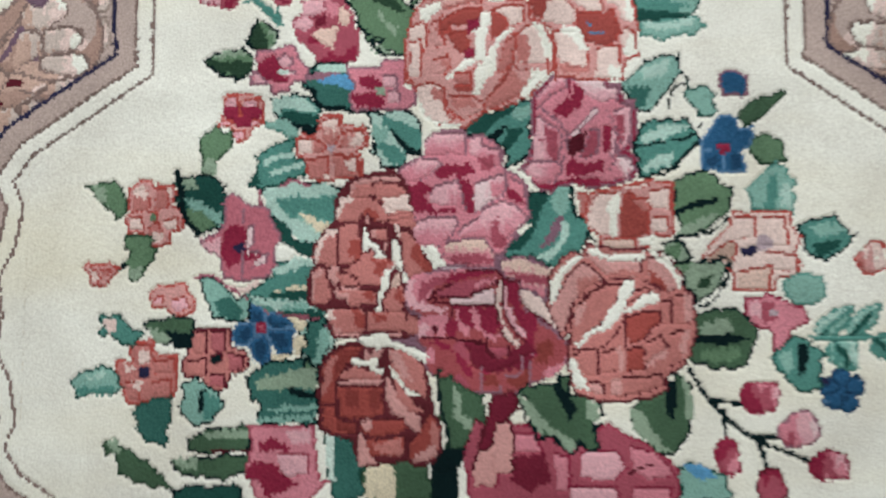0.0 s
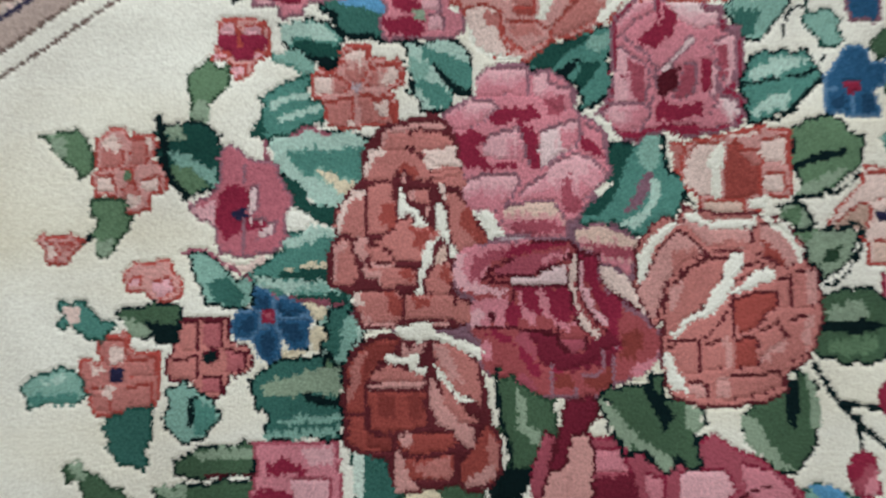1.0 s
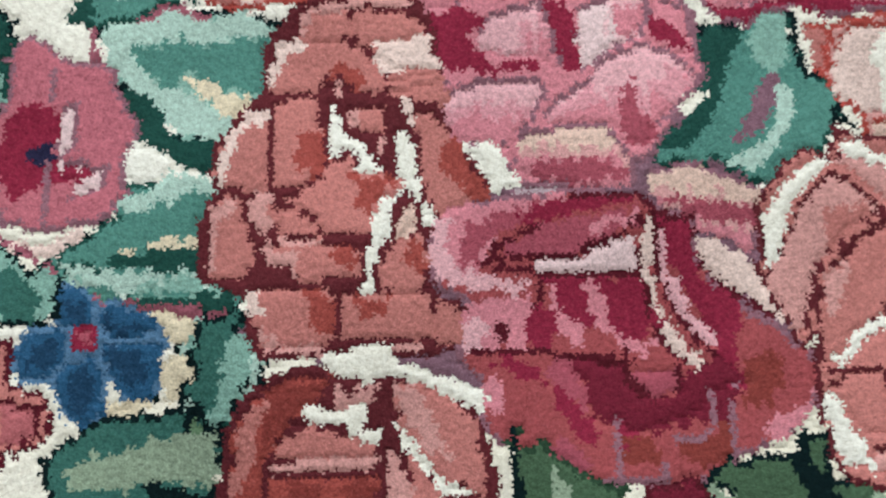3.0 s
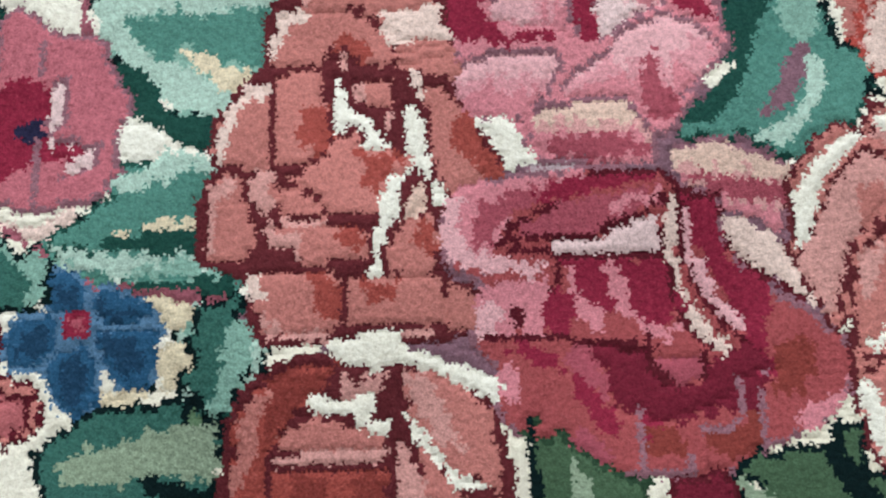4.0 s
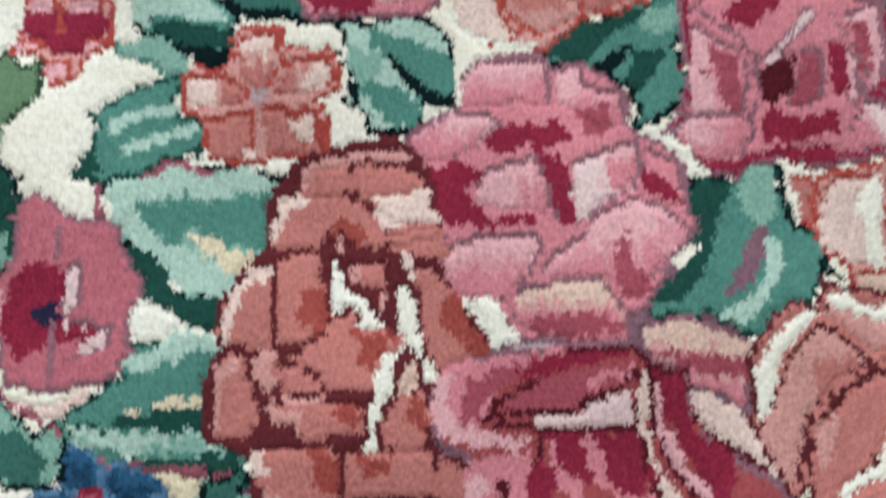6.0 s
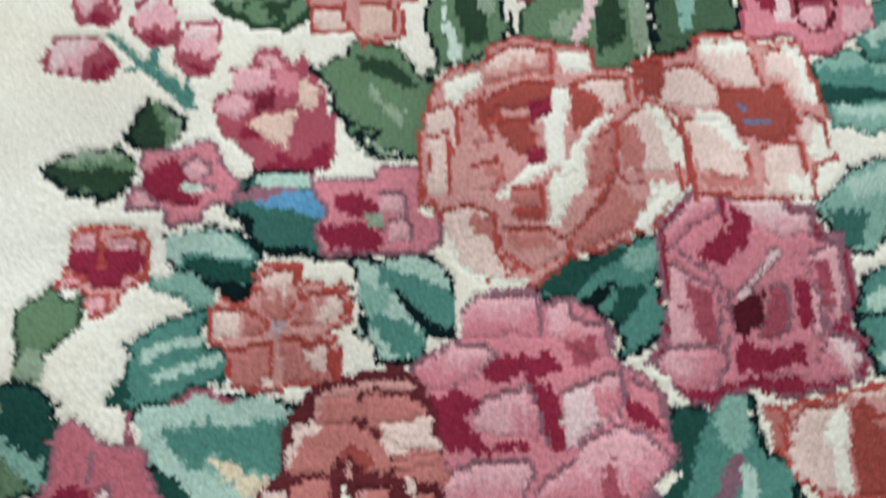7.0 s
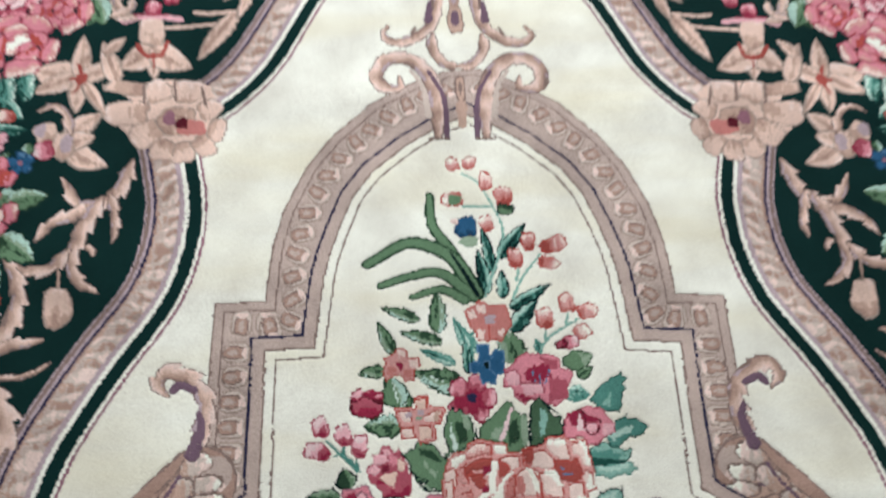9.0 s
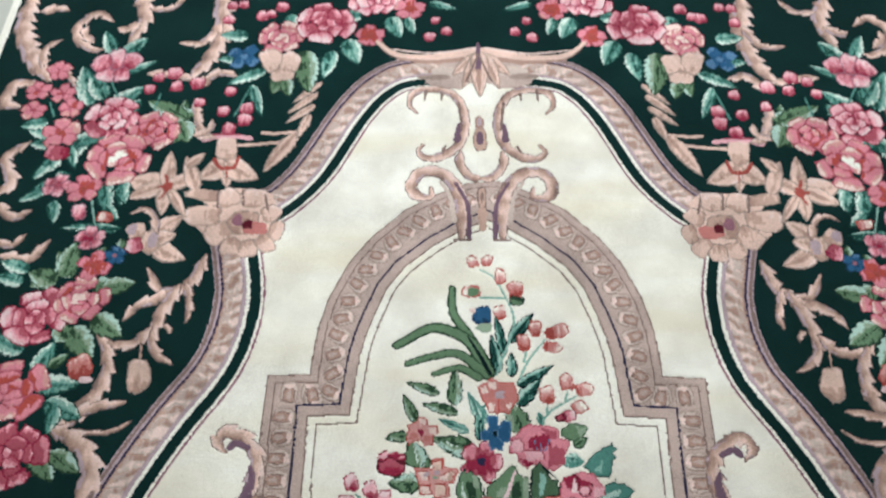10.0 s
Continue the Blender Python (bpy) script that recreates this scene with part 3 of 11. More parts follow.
    stroke([(m * -0.5048, 1.0604), (m * -0.4942, 1.0172)], 0.0026, 0.0026, "umber", f)
    spot(m * -0.5608, 0.9881, 0.0117, 0.0158, side(m, 1), "mauve", f)
    spot(m * -0.5164, 0.9668, 0.0284, 0.0172, side(m, 1), "salmon", f)
    spot(m * -0.536, 0.9774, 0.0116, 0.0126, side(m, 1), "maroon", f)
    leaf(m * -1.0552, 1.2344, m * -1.118, 1.2586, 0.0183, "frosty", light=m * 1, label="pale frosted green leaf")
    leaf(m * -1.0171, 1.1688, m * -1.0594, 1.1116, 0.0179, "frosty", light=m * 1, label="pale frosted green leaf")
    leaf(m * -0.9691, 1.2311, m * -0.9876, 1.1531, 0.0181, "frosty", light=m * 1, label="pale frosted green leaf")
    leaf(m * -1.0175, 1.0966, m * -1.057, 1.0338, 0.0176, "frosty", light=m * 1, label="pale frosted green leaf")
    leaf(m * -0.9943, 1.038, m * -0.989, 0.9808, 0.0124, "frosty", light=m * 1, label="pale frosted green leaf")
    leaf(m * -0.8868, 1.0912, m * -0.8657, 1.004, 0.0175, "frosty", light=m * 1, label="pale frosted green leaf")
    leaf(m * -0.8455, 1.0999, m * -0.8373, 1.0227, 0.015, "frosty", light=m * 1, label="pale frosted green leaf")
    leaf(m * -0.874, 0.9622, m * -0.8331, 0.9542, 0.0098, "frosty", light=m * 1, label="pale frosted green leaf")
    leaf(m * -0.9065, 0.9646, m * -0.9505, 0.9638, 0.0098, "frosty", light=m * 1, label="pale frosted green leaf")
    leaf(m * -0.9055, 0.8337, m * -0.9523, 0.9, 0.0191, "leaf", light=m * 1, label="soft green leaf with pale edge")
    leaf(m * -0.9504, 0.8329, m * -0.9936, 0.8076, 0.0188, "leaf", light=m * 1, label="soft green leaf with pale edge")
    leaf(m * -0.8528, 0.8209, m * -0.7992, 0.8014, 0.0188, "leaf", light=m * 1, label="soft green leaf with pale edge")
    leaf(m * -0.7459, 1.2154, m * -0.74, 1.3535, 0.0212, "leaf", light=m * 1, label="soft green leaf with pale edge")
    leaf(m * -0.7754, 1.3086, m * -0.7026, 1.3049, 0.0187, "leaf", light=m * 1, label="soft green leaf with pale edge")
    leaf(m * -0.8842, 1.2978, m * -0.8551, 1.3547, 0.016, "frosty", light=m * 1, label="pale frosted green leaf")
    f = piece("blossom", None, "tan trumpet blossom with rust throat")
    leaf(m * -0.6136, 1.1766, m * -0.5998, 1.0794, 0.0166, "buff", saw=0, label="buff pointed petal", name="petal", parent=f)
    leaf(m * -0.6076, 1.1621, m * -0.6716, 1.1095, 0.0256, "buff", bend=m * 0.08, saw=0, label="buff pointed petal", name="petal", parent=f)
    leaf(m * -0.6128, 1.162, m * -0.5288, 1.109, 0.0256, "buff", bend=m * -0.08, saw=0, label="buff pointed petal", name="petal", parent=f)
    petal(m * -0.6171, 1.2013, 0.0401, 0.026, side(m, 98), "buff", f, 0.2, 0.9)
    whorl(f, 1.0)
    stroke([(m * -0.6416, 1.1647), (m * -0.6254, 1.1423), (m * -0.6083, 1.1394), (m * -0.5921, 1.1429), (m * -0.5832, 1.1723)], 0.0052, 0.0039, "rust", f)
    stroke([(m * -0.609, 1.1442), (m * -0.6044, 1.1124)], 0.0026, 0.0013, "rust", f)
    stroke([(m * -0.6755, 1.2251), (m * -0.6262, 1.2378), (m * -0.5619, 1.229)], 0.0078, 0.0065, "candy", f)
    stroke([(m * -0.6555, 1.2406), (m * -0.5897, 1.2403)], 0.0026, 0.0026, "rose", f)
    stroke([(m * -0.592, 1.2084), (m * -0.5466, 1.2109), (m * -0.4886, 1.2187)], 0.0046, 0.0039, "buff", f)
    stroke([(m * -0.5352, 1.2464), (m * -0.4982, 1.2454), (m * -0.4526, 1.2514)], 0.0046, 0.0039, "buff", f)
    leaf(m * -0.4521, 1.2463, m * -0.5209, 1.1283, 0.0169, "buff", label="buff pointed petal", name="petal", parent=f)
    leaf(m * -0.4248, 1.307, m * -0.4504, 1.2295, 0.0106, "buff", label="buff pointed petal", name="petal", parent=f)
    leaf(m * -0.411, 1.3781, m * -0.4812, 1.3093, 0.0094, "buff", label="buff pointed petal", name="petal", parent=f)
    leaf(m * -0.4143, 1.3388, m * -0.4832, 1.2781, 0.0093, "buff", label="buff pointed petal", name="petal", parent=f)
    leaf(m * -0.4046, 1.4145, m * -0.4715, 1.3447, 0.0081, "buff", label="buff pointed petal", name="petal", parent=f)
    scroll([(m * -0.6514, 1.2306), (m * -0.6873, 1.2417), (m * -0.705, 1.2703), (m * -0.6919, 1.3051)], 0.0118, 0.0079, "buff")
    f = piece("blossom", None, "tan lily with rust veins")
    leaf(m * -0.7433, 1.083, m * -0.836, 1.1032, 0.0303, "buff", saw=0, label="buff pointed petal", name="petal", parent=f)
    leaf(m * -0.7495, 1.0891, m * -0.827, 1.0458, 0.0201, "buff", saw=0, label="buff pointed petal", name="petal", parent=f)
    leaf(m * -0.7433, 1.083, m * -0.7491, 1.1888, 0.0166, "buff", saw=0, label="buff pointed petal", name="petal", parent=f)
    leaf(m * -0.7433, 1.083, m * -0.6639, 1.1255, 0.019, "buff", saw=0, label="buff pointed petal", name="petal", parent=f)
    leaf(m * -0.7433, 1.083, m * -0.738, 0.9974, 0.0162, "buff", saw=0, label="buff pointed petal", name="petal", parent=f)
    leaf(m * -0.7347, 1.0769, m * -0.6802, 0.9925, 0.0112, "buff", saw=0, label="buff pointed petal", name="petal", parent=f)
    leaf(m * -0.6712, 1.075, m * -0.7104, 1.1747, 0.0166, "buff", saw=0, label="buff pointed petal", name="petal", parent=f)
    leaf(m * -0.7051, 1.1424, m * -0.6652, 1.1838, 0.0116, "buff", saw=0, label="buff pointed petal", name="petal", parent=f)
    stroke([(m * -0.7495, 1.1175), (m * -0.74, 1.0783), (m * -0.7495, 1.0472)], 0.0038, 0.0025, "rust", f)
    stroke([(m * -0.7585, 1.0827), (m * -0.7269, 1.0833)], 0.0038, 0.0013, "rust", f)
    spot(m * -0.7408, 1.083, 0.0114, 0.0143, side(m, 1), "rust", f)
    f = piece("blossom", None, "tan and mauve orchid blossom")
    leaf(m * -0.7458, 0.9325, m * -0.6862, 0.9983, 0.0208, "buff", bend=m * 0.1, saw=0, label="buff pointed petal", name="petal", parent=f)
    leaf(m * -0.7423, 0.9267, m * -0.662, 0.8825, 0.0205, "buff", bend=m * -0.1, saw=0, label="buff pointed petal", name="petal", parent=f)
    leaf(m * -0.7482, 0.9324, m * -0.6949, 0.9479, 0.0183, "buff", saw=0, label="buff pointed petal", name="petal", parent=f)
    petal(m * -0.7523, 0.928, 0.0323, 0.0218, side(m, 101), "buff", f, 0.1, 0.7)
    whorl(f, 1.0)
    spot(m * -0.7458, 0.9325, 0.0109, 0.0206, side(m, 1), "lilac", f)
    petal(m * -0.7882, 0.9565, 0.0228, 0.0213, side(m, 109), "buff", f, 0.2, 0.8)
    whorl(f, 1.0)
    spot(m * -0.7977, 0.9607, 0.011, 0.0149, side(m, 1), "lilac", f)
    petal(m * -0.7855, 0.9173, 0.0197, 0.021, side(m, -154), "rose", f, 0.1, 0.8)
    whorl(f, 1.0)
    scroll([(m * -0.7398, 0.9529), (m * -0.7553, 0.9971), (m * -0.7809, 1.0146), (m * -0.8108, 1.002)], 0.011, 0.0049, "tan")
    scroll([(m * -0.6171, 0.8928), (m * -0.6426, 0.8195), (m * -0.7013, 0.8003), (m * -0.7409, 0.8574)], 0.016, 0.0089, "tan")
    scroll([(m * -0.7711, 0.7259), (m * -0.7437, 0.7647), (m * -0.6753, 0.7936)], 0.0068, 0.017, "tan")
    scroll([(m * -0.6493, 0.8223), (m * -0.6324, 0.7592), (m * -0.635, 0.7249)], 0.0104, 0.007, "tan")
    scroll([(m * -0.663, 0.815), (m * -0.6908, 0.7447), (m * -0.6998, 0.6838), (m * -0.678, 0.6448), (m * -0.645, 0.6258)], 0.0174, 0.0087, "tan")
    scroll([(m * -0.705, 0.7105), (m * -0.7371, 0.6728), (m * -0.7908, 0.6721), (m * -0.8192, 0.7023)], 0.0135, 0.0084, "tan")
    scroll([(m * -0.8192, 0.7023), (m * -0.7845, 0.6433), (m * -0.7851, 0.5672), (m * -0.8409, 0.4876)], 0.0101, 0.0202, "tan", label="lilac and tan scroll")
    scroll([(m * -0.6797, 0.7176), (m * -0.6688, 0.711), (m * -0.6639, 0.6976)], 0.0085, 0.0051, "tan")
    stem([(m * -0.7213, 0.6835), (m * -0.7145, 0.6314)], 0.0026, "tan")
    scroll([(m * -0.8514, 0.4839), (m * -0.8041, 0.524), (m * -0.7251, 0.5409)], 0.0174, 0.0079, "tan")
    scroll([(m * -0.8358, 0.4759), (m * -0.7479, 0.4771), (m * -0.7054, 0.5014)], 0.0063, 0.0047, "tan")
    scroll([(m * -0.8692, 0.4872), (m * -0.7987, 0.453), (m * -0.7619, 0.391), (m * -0.7763, 0.336)], 0.0158, 0.0238, "tan")
    f = bud(m * -0.7104, 0.5995, 0.0374, 0.0234, side(m, 101), "buff", "tan tulip bud", lo=0.1, hi=0.9)
    scroll([(m * -0.7101, 1.7356), (m * -0.6858, 1.5946), (m * -0.7056, 1.4916), (m * -0.7491, 1.4182)], 0.0283, 0.0174, "tan")
    scroll([(m * -0.6905, 1.6264), (m * -0.7302, 1.5525), (m * -0.7926, 1.5499)], 0.0149, 0.0085, "tan")
    scroll([(m * -0.9333, 1.7293), (m * -0.9013, 1.6461), (m * -0.9262, 1.5446)], 0.0262, 0.0131, "tan")
    scroll([(m * -0.897, 1.6787), (m * -0.8431, 1.6791), (m * -0.8046, 1.7236)], 0.0108, 0.0086, "tan")
    scroll([(m * -0.9093, 1.6245), (m * -0.942, 1.5987), (m * -0.9626, 1.6028)], 0.0128, 0.0149, "tan")
    scroll([(m * -0.9863, 1.6281), (m * -1.0311, 1.658), (m * -1.0742, 1.6125), (m * -1.0647, 1.56), (m * -1.0157, 1.5233), (m * -0.9868, 1.5276)], 0.0128, 0.0128, "tan")
    scroll([(m * -1.0218, 1.55), (m * -1.0516, 1.5809), (m * -1.0499, 1.6063)], 0.0126, 0.0105, "tan")
    scroll([(m * -1.2245, 1.7315), (m * -1.2203, 1.6006), (m * -1.1629, 1.4875), (m * -1.1082, 1.4187)], 0.0241, 0.0263, "tan")
    scroll([(m * -1.1067, 1.5596), (m * -1.1408, 1.5283), (m * -1.1355, 1.4617)], 0.0063, 0.0147, "tan")
    scroll([(m * -1.1869, 1.6654), (m * -1.1435, 1.6767), (m * -1.1188, 1.6703)], 0.0172, 0.0108, "tan")
    scroll([(m * -1.1177, 1.3992), (m * -1.184, 1.4025), (m * -1.1986, 1.3413), (m * -1.1631, 1.3267)], 0.0122, 0.0203, "tan")
    scroll([(m * -1.0816, 1.4583), (m * -1.0309, 1.4001), (m * -1.0129, 1.3848)], 0.0103, 0.0082, "tan")
    scroll([(m * -0.855, 1.4406), (m * -0.799, 1.4372), (m * -0.7382, 1.4222)], 0.0122, 0.0122, "buff")
    scroll([(m * -0.7189, 1.3934), (m * -0.676, 1.4423), (m * -0.6237, 1.433)], 0.0161, 0.0101, "tan")
    scroll([(m * -1.0975, 1.2148), (m * -1.1451, 1.162), (m * -1.1126, 1.0947), (m * -1.1344, 1.0534)], 0.0097, 0.0194, "tan")
    scroll([(m * -1.1275, 1.0292), (m * -1.0834, 0.9899), (m * -1.0419, 1.0062)], 0.0148, 0.0092, "tan")
    scroll([(m * -1.0983, 0.9277), (m * -1.0619, 0.913), (m * -1.0381, 0.9437)], 0.0108, 0.0072, "tan")
    scroll([(m * -1.0803, 0.8872), (m * -1.0143, 0.8791), (m * -0.9788, 0.9291)], 0.016, 0.0089, "tan")
    scroll([(m * -0.7182, 1.346), (m * -0.6904, 1.2636), (m * -0.6653, 1.237)], 0.0119, 0.008, "buff")
    scroll([(m * -0.7068, 1.2366), (m * -0.6681, 1.2548), (m * -0.664, 1.282)], 0.0097, 0.0097, "buff")
    leaf(m * -0.9795, 1.3341, m * -1.0284, 1.4662, 0.0254, "frosty", light=m * 1, label="pale frosted green leaf")
    leaf(m * -0.9481, 1.3532, m * -1.0032, 1.4368, 0.0231, "frosty", light=m * 1, label="pale frosted green leaf")
    leaf(m * -0.9348, 1.3252, m * -0.8512, 1.397, 0.0206, "frosty", light=m * 1, label="pale frosted green leaf")
    leaf(m * -0.9605, 1.5095, m * -0.9979, 1.5946, 0.0168, "frosty", light=m * 1, label="pale frosted green leaf")
    leaf(m * -0.9309, 1.5098, m * -0.8776, 1.5694, 0.0191, "frosty", light=m * 1, label="pale frosted green leaf")
    leaf(m * -0.9162, 1.4401, m * -0.8372, 1.4854, 0.0117, "frosty", light=m * 1, label="pale frosted green leaf")
    leaf(m * -0.73, 1.2904, m * -0.8378, 1.3472, 0.0226, "leaf", light=m * 1, label="soft green leaf with pale edge")
    leaf(m * -0.7424, 1.2812, m * -0.7134, 1.2144, 0.0244, "leaf", light=m * 1, label="soft green leaf with pale edge")
    leaf(m * -1.0721, 1.2778, m * -1.138, 1.2613, 0.018, "frosty", light=m * 1, label="pale frosted green leaf")
    leaf(m * -1.0469, 1.2065, m * -1.0987, 1.206, 0.0155, "frosty", light=m * 1, label="pale frosted green leaf")
    leaf(m * -1.0383, 1.146, m * -1.0651, 1.0994, 0.013, "frosty", light=m * 1, label="pale frosted green leaf")
    leaf(m * -0.9938, 1.2159, m * -0.9123, 1.2389, 0.02, "frosty", light=m * 1, label="pale frosted green leaf")
    leaf(m * -0.9965, 1.1983, m * -0.9724, 1.134, 0.0131, "frosty", light=m * 1, label="pale frosted green leaf")
    leaf(m * -0.9851, 1.0961, m * -1.0097, 1.1273, 0.0151, "frosty", light=m * 1, label="pale frosted green leaf")
    leaf(m * -1.0302, 1.0627, m * -1.0801, 1.0317, 0.0127, "frosty", light=m * 1, label="pale frosted green leaf")
    leaf(m * -0.9888, 1.0307, m * -0.9821, 0.9715, 0.0126, "frosty", light=m * 1, label="pale frosted green leaf")
    leaf(m * -0.8876, 1.0807, m * -0.8615, 1.0003, 0.0169, "frosty", light=m * 1, label="pale frosted green leaf")
    leaf(m * -0.8493, 1.0893, m * -0.8282, 1.0285, 0.0149, "frosty", light=m * 1, label="pale frosted green leaf")
    leaf(m * -0.875, 1.024, m * -0.8337, 0.9849, 0.0126, "frosty", light=m * 1, label="pale frosted green leaf")
    leaf(m * -0.8692, 0.9689, m * -0.9651, 0.962, 0.0083, "frosty", light=m * 1, label="pale frosted green leaf")
    leaf(m * -0.8887, 0.9687, m * -0.8226, 0.9636, 0.0083, "frosty", light=m * 1, label="pale frosted green leaf")
    leaf(m * -0.9267, 0.8333, m * -0.9175, 0.9261, 0.0223, "leaf", light=m * 1, label="soft green leaf with pale edge")
    leaf(m * -0.9356, 0.8188, m * -1.0051, 0.845, 0.022, "leaf", light=m * 1, label="soft green leaf with pale edge")
    leaf(m * -0.8327, 0.8058, m * -0.7612, 0.8209, 0.0199, "leaf", light=m * 1, label="soft green leaf with pale edge")
    leaf(m * -0.8354, 0.736, m * -0.7639, 0.6863, 0.0232, "leaf", light=m * 1, label="soft green leaf with pale edge")
    leaf(m * -0.8775, 0.7083, m * -0.8152, 0.6349, 0.0248, "leaf", light=m * 1, label="soft green leaf with pale edge")
    leaf(m * -0.877, 0.6815, m * -0.9154, 0.7145, 0.0193, "leaf", light=m * 1, label="soft green leaf with pale edge")
    leaf(m * -1.0056, 0.8469, m * -1.0763, 0.8735, 0.0162, "frosty", light=m * 1, label="pale frosted green leaf")
    leaf(m * -1.0104, 0.8179, m * -1.0779, 0.8351, 0.016, "frosty", light=m * 1, label="pale frosted green leaf")
    leaf(m * -0.9658, 0.654, m * -1.0499, 0.6859, 0.0211, "frosty", light=m * 1, label="pale frosted green leaf")
    leaf(m * -0.9283, 0.6029, m * -0.9027, 0.6762, 0.019, "frosty", light=m * 1, label="pale frosted green leaf")
    leaf(m * -0.9023, 0.616, m * -0.866, 0.6488, 0.0113, "leaf", light=m * 1, label="soft green leaf with pale edge")
    leaf(m * -0.9217, 0.5778, m * -0.8272, 0.5791, 0.0205, "frosty", light=m * 1, label="pale frosted green leaf")
    leaf(m * -0.8889, 0.5411, m * -0.808, 0.5044, 0.0201, "frosty", light=m * 1, label="pale frosted green leaf")
    leaf(m * -0.8867, 0.446, m * -0.8339, 0.3761, 0.023, "leaf", light=m * 1, label="soft green leaf with pale edge")
    leaf(m * -0.8503, 0.435, m * -0.7845, 0.3935, 0.0177, "leaf", light=m * 1, label="soft green leaf with pale edge")
    leaf(m * -0.8628, 0.5293, m * -0.8689, 0.4695, 0.0127, "frosty", light=m * 1, label="pale frosted green leaf")
    leaf(m * -0.811, 0.9084, m * -0.817, 0.9368, 0.0102, "leaf", light=m * 1, label="soft green leaf with pale edge")
    leaf(m * -0.8633, 0.8854, m * -0.8457, 0.9137, 0.0102, "leaf", light=m * 1, label="soft green leaf with pale edge")
    leaf(m * -0.6137, 1.5743, m * -0.6898, 1.5815, 0.0192, "frosty", light=m * 1, label="pale frosted green leaf")
    leaf(m * -0.6027, 1.4926, m * -0.6854, 1.4918, 0.0165, "frosty", light=m * 1, label="pale frosted green leaf")
    leaf(m * -0.5536, 1.4533, m * -0.6466, 1.4037, 0.0162, "frosty", light=m * 1, label="pale frosted green leaf")
    leaf(m * -0.5836, 1.4043, m * -0.5433, 1.2991, 0.0136, "frosty", light=m * 1, label="pale frosted green leaf")
    leaf(m * -0.5089, 1.4439, m * -0.5274, 1.3714, 0.0184, "leaf", light=m * 1, label="soft green leaf with pale edge")
    leaf(m * -0.4994, 1.4244, m * -0.4838, 1.3648, 0.0161, "leaf", light=m * 1, label="soft green leaf with pale edge")
    leaf(m * -0.4588, 1.5242, m * -0.4351, 1.3771, 0.0279, "leaf", light=m * 1, label="soft green leaf with pale edge")
    leaf(m * -0.3849, 1.5248, m * -0.4037, 1.4253, 0.0187, "frosty", light=m * 1, label="pale frosted green leaf")
    leaf(m * -0.351, 1.5662, m * -0.317, 1.4777, 0.0236, "frosty", light=m * 1, label="pale frosted green leaf")
    leaf(m * -0.3193, 1.6509, m * -0.3964, 1.6637, 0.0195, "frosty", light=m * 1, label="pale frosted green leaf")
    leaf(m * -0.2434, 1.6515, m * -0.2116, 1.5726, 0.0217, "frosty", light=m * 1, label="pale frosted green leaf")
    leaf(m * -0.1979, 1.6519, m * -0.1766, 1.5859, 0.0145, "frosty", light=m * 1, label="pale frosted green leaf")
    leaf(m * -0.503, 1.6602, m * -0.5146, 1.5934, 0.017, "frosty", light=m * 1, label="pale frosted green leaf")
    leaf(m * -0.1386, 1.7068, m * -0.0616, 1.6801, 0.0122, "frosty", light=m * 1, label="pale frosted green leaf")
    stem([(m * -0.9484, 1.4202), (m * -0.9013, 1.3349)], 0.0029, "teal")
    stem([(m * -0.8167, 1.3171), (m * -0.8089, 1.3735)], 0.0028, "teal")
    stem([(m * -0.612, 1.3007), (m * -0.5882, 1.3851)], 0.0028, "teal")
    stem([(m * -1.0627, 1.2962), (m * -1.0844, 1.3424)], 0.0028, "teal")
    stem([(m * -0.9076, 1.0397), (m * -0.8848, 0.9687)], 0.0026, "jade")
    f = bud(m * -0.8401, 1.3865, 0.0158, 0.0142, side(m, 94), "rose", "small pink berry", lo=0.1, hi=0.9)
    f = bud(m * -0.8233, 1.4272, 0.016, 0.0144, side(m, 93), "rose", "small pink berry", lo=0.1, hi=0.9)
    f = bud(m * -0.7851, 1.4413, 0.0204, 0.0183, side(m, 93), "rose", "small pink berry", lo=0.1, hi=0.9)
    f = bud(m * -0.7728, 1.3967, 0.0173, 0.0156, side(m, 93), "rose", "small pink berry", lo=0.1, hi=0.9)
    f = bud(m * -0.7211, 1.4069, 0.0202, 0.0182, side(m, 92), "rose", "small pink berry", lo=0.1, hi=0.9)
    f = bud(m * -0.7062, 1.3424, 0.0156, 0.0141, side(m, 92), "rose", "small pink berry", lo=0.1, hi=0.9)
    f = bud(m * -0.6423, 1.3151, 0.0169, 0.0152, side(m, 91), "rose", "small pink berry", lo=0.1, hi=0.9)
    f = bud(m * -0.585, 1.2882, 0.0196, 0.0176, side(m, 90), "rose", "small pink berry", lo=0.1, hi=0.9)
    f = bud(m * -0.5844, 1.325, 0.0184, 0.0165, side(m, 90), "rose", "small pink berry", lo=0.1, hi=0.9)
    f = bud(m * -0.62, 1.2589, 0.0181, 0.0163, side(m, 91), "rose", "small pink berry", lo=0.1, hi=0.9)
    f = bud(m * -0.6335, 1.3809, 0.0158, 0.0142, side(m, 91), "rose", "small pink berry", lo=0.1, hi=0.9)
    f = bud(m * -0.6726, 1.6915, 0.0154, 0.0139, side(m, 91), "rose", "small pink berry", lo=0.1, hi=0.9)
    f = bud(m * -0.6424, 1.6961, 0.0154, 0.0139, side(m, 91), "rose", "small pink berry", lo=0.1, hi=0.9)
    f = bud(m * -0.6754, 1.6372, 0.0167, 0.0151, side(m, 91), "rose", "small pink berry", lo=0.1, hi=0.9)
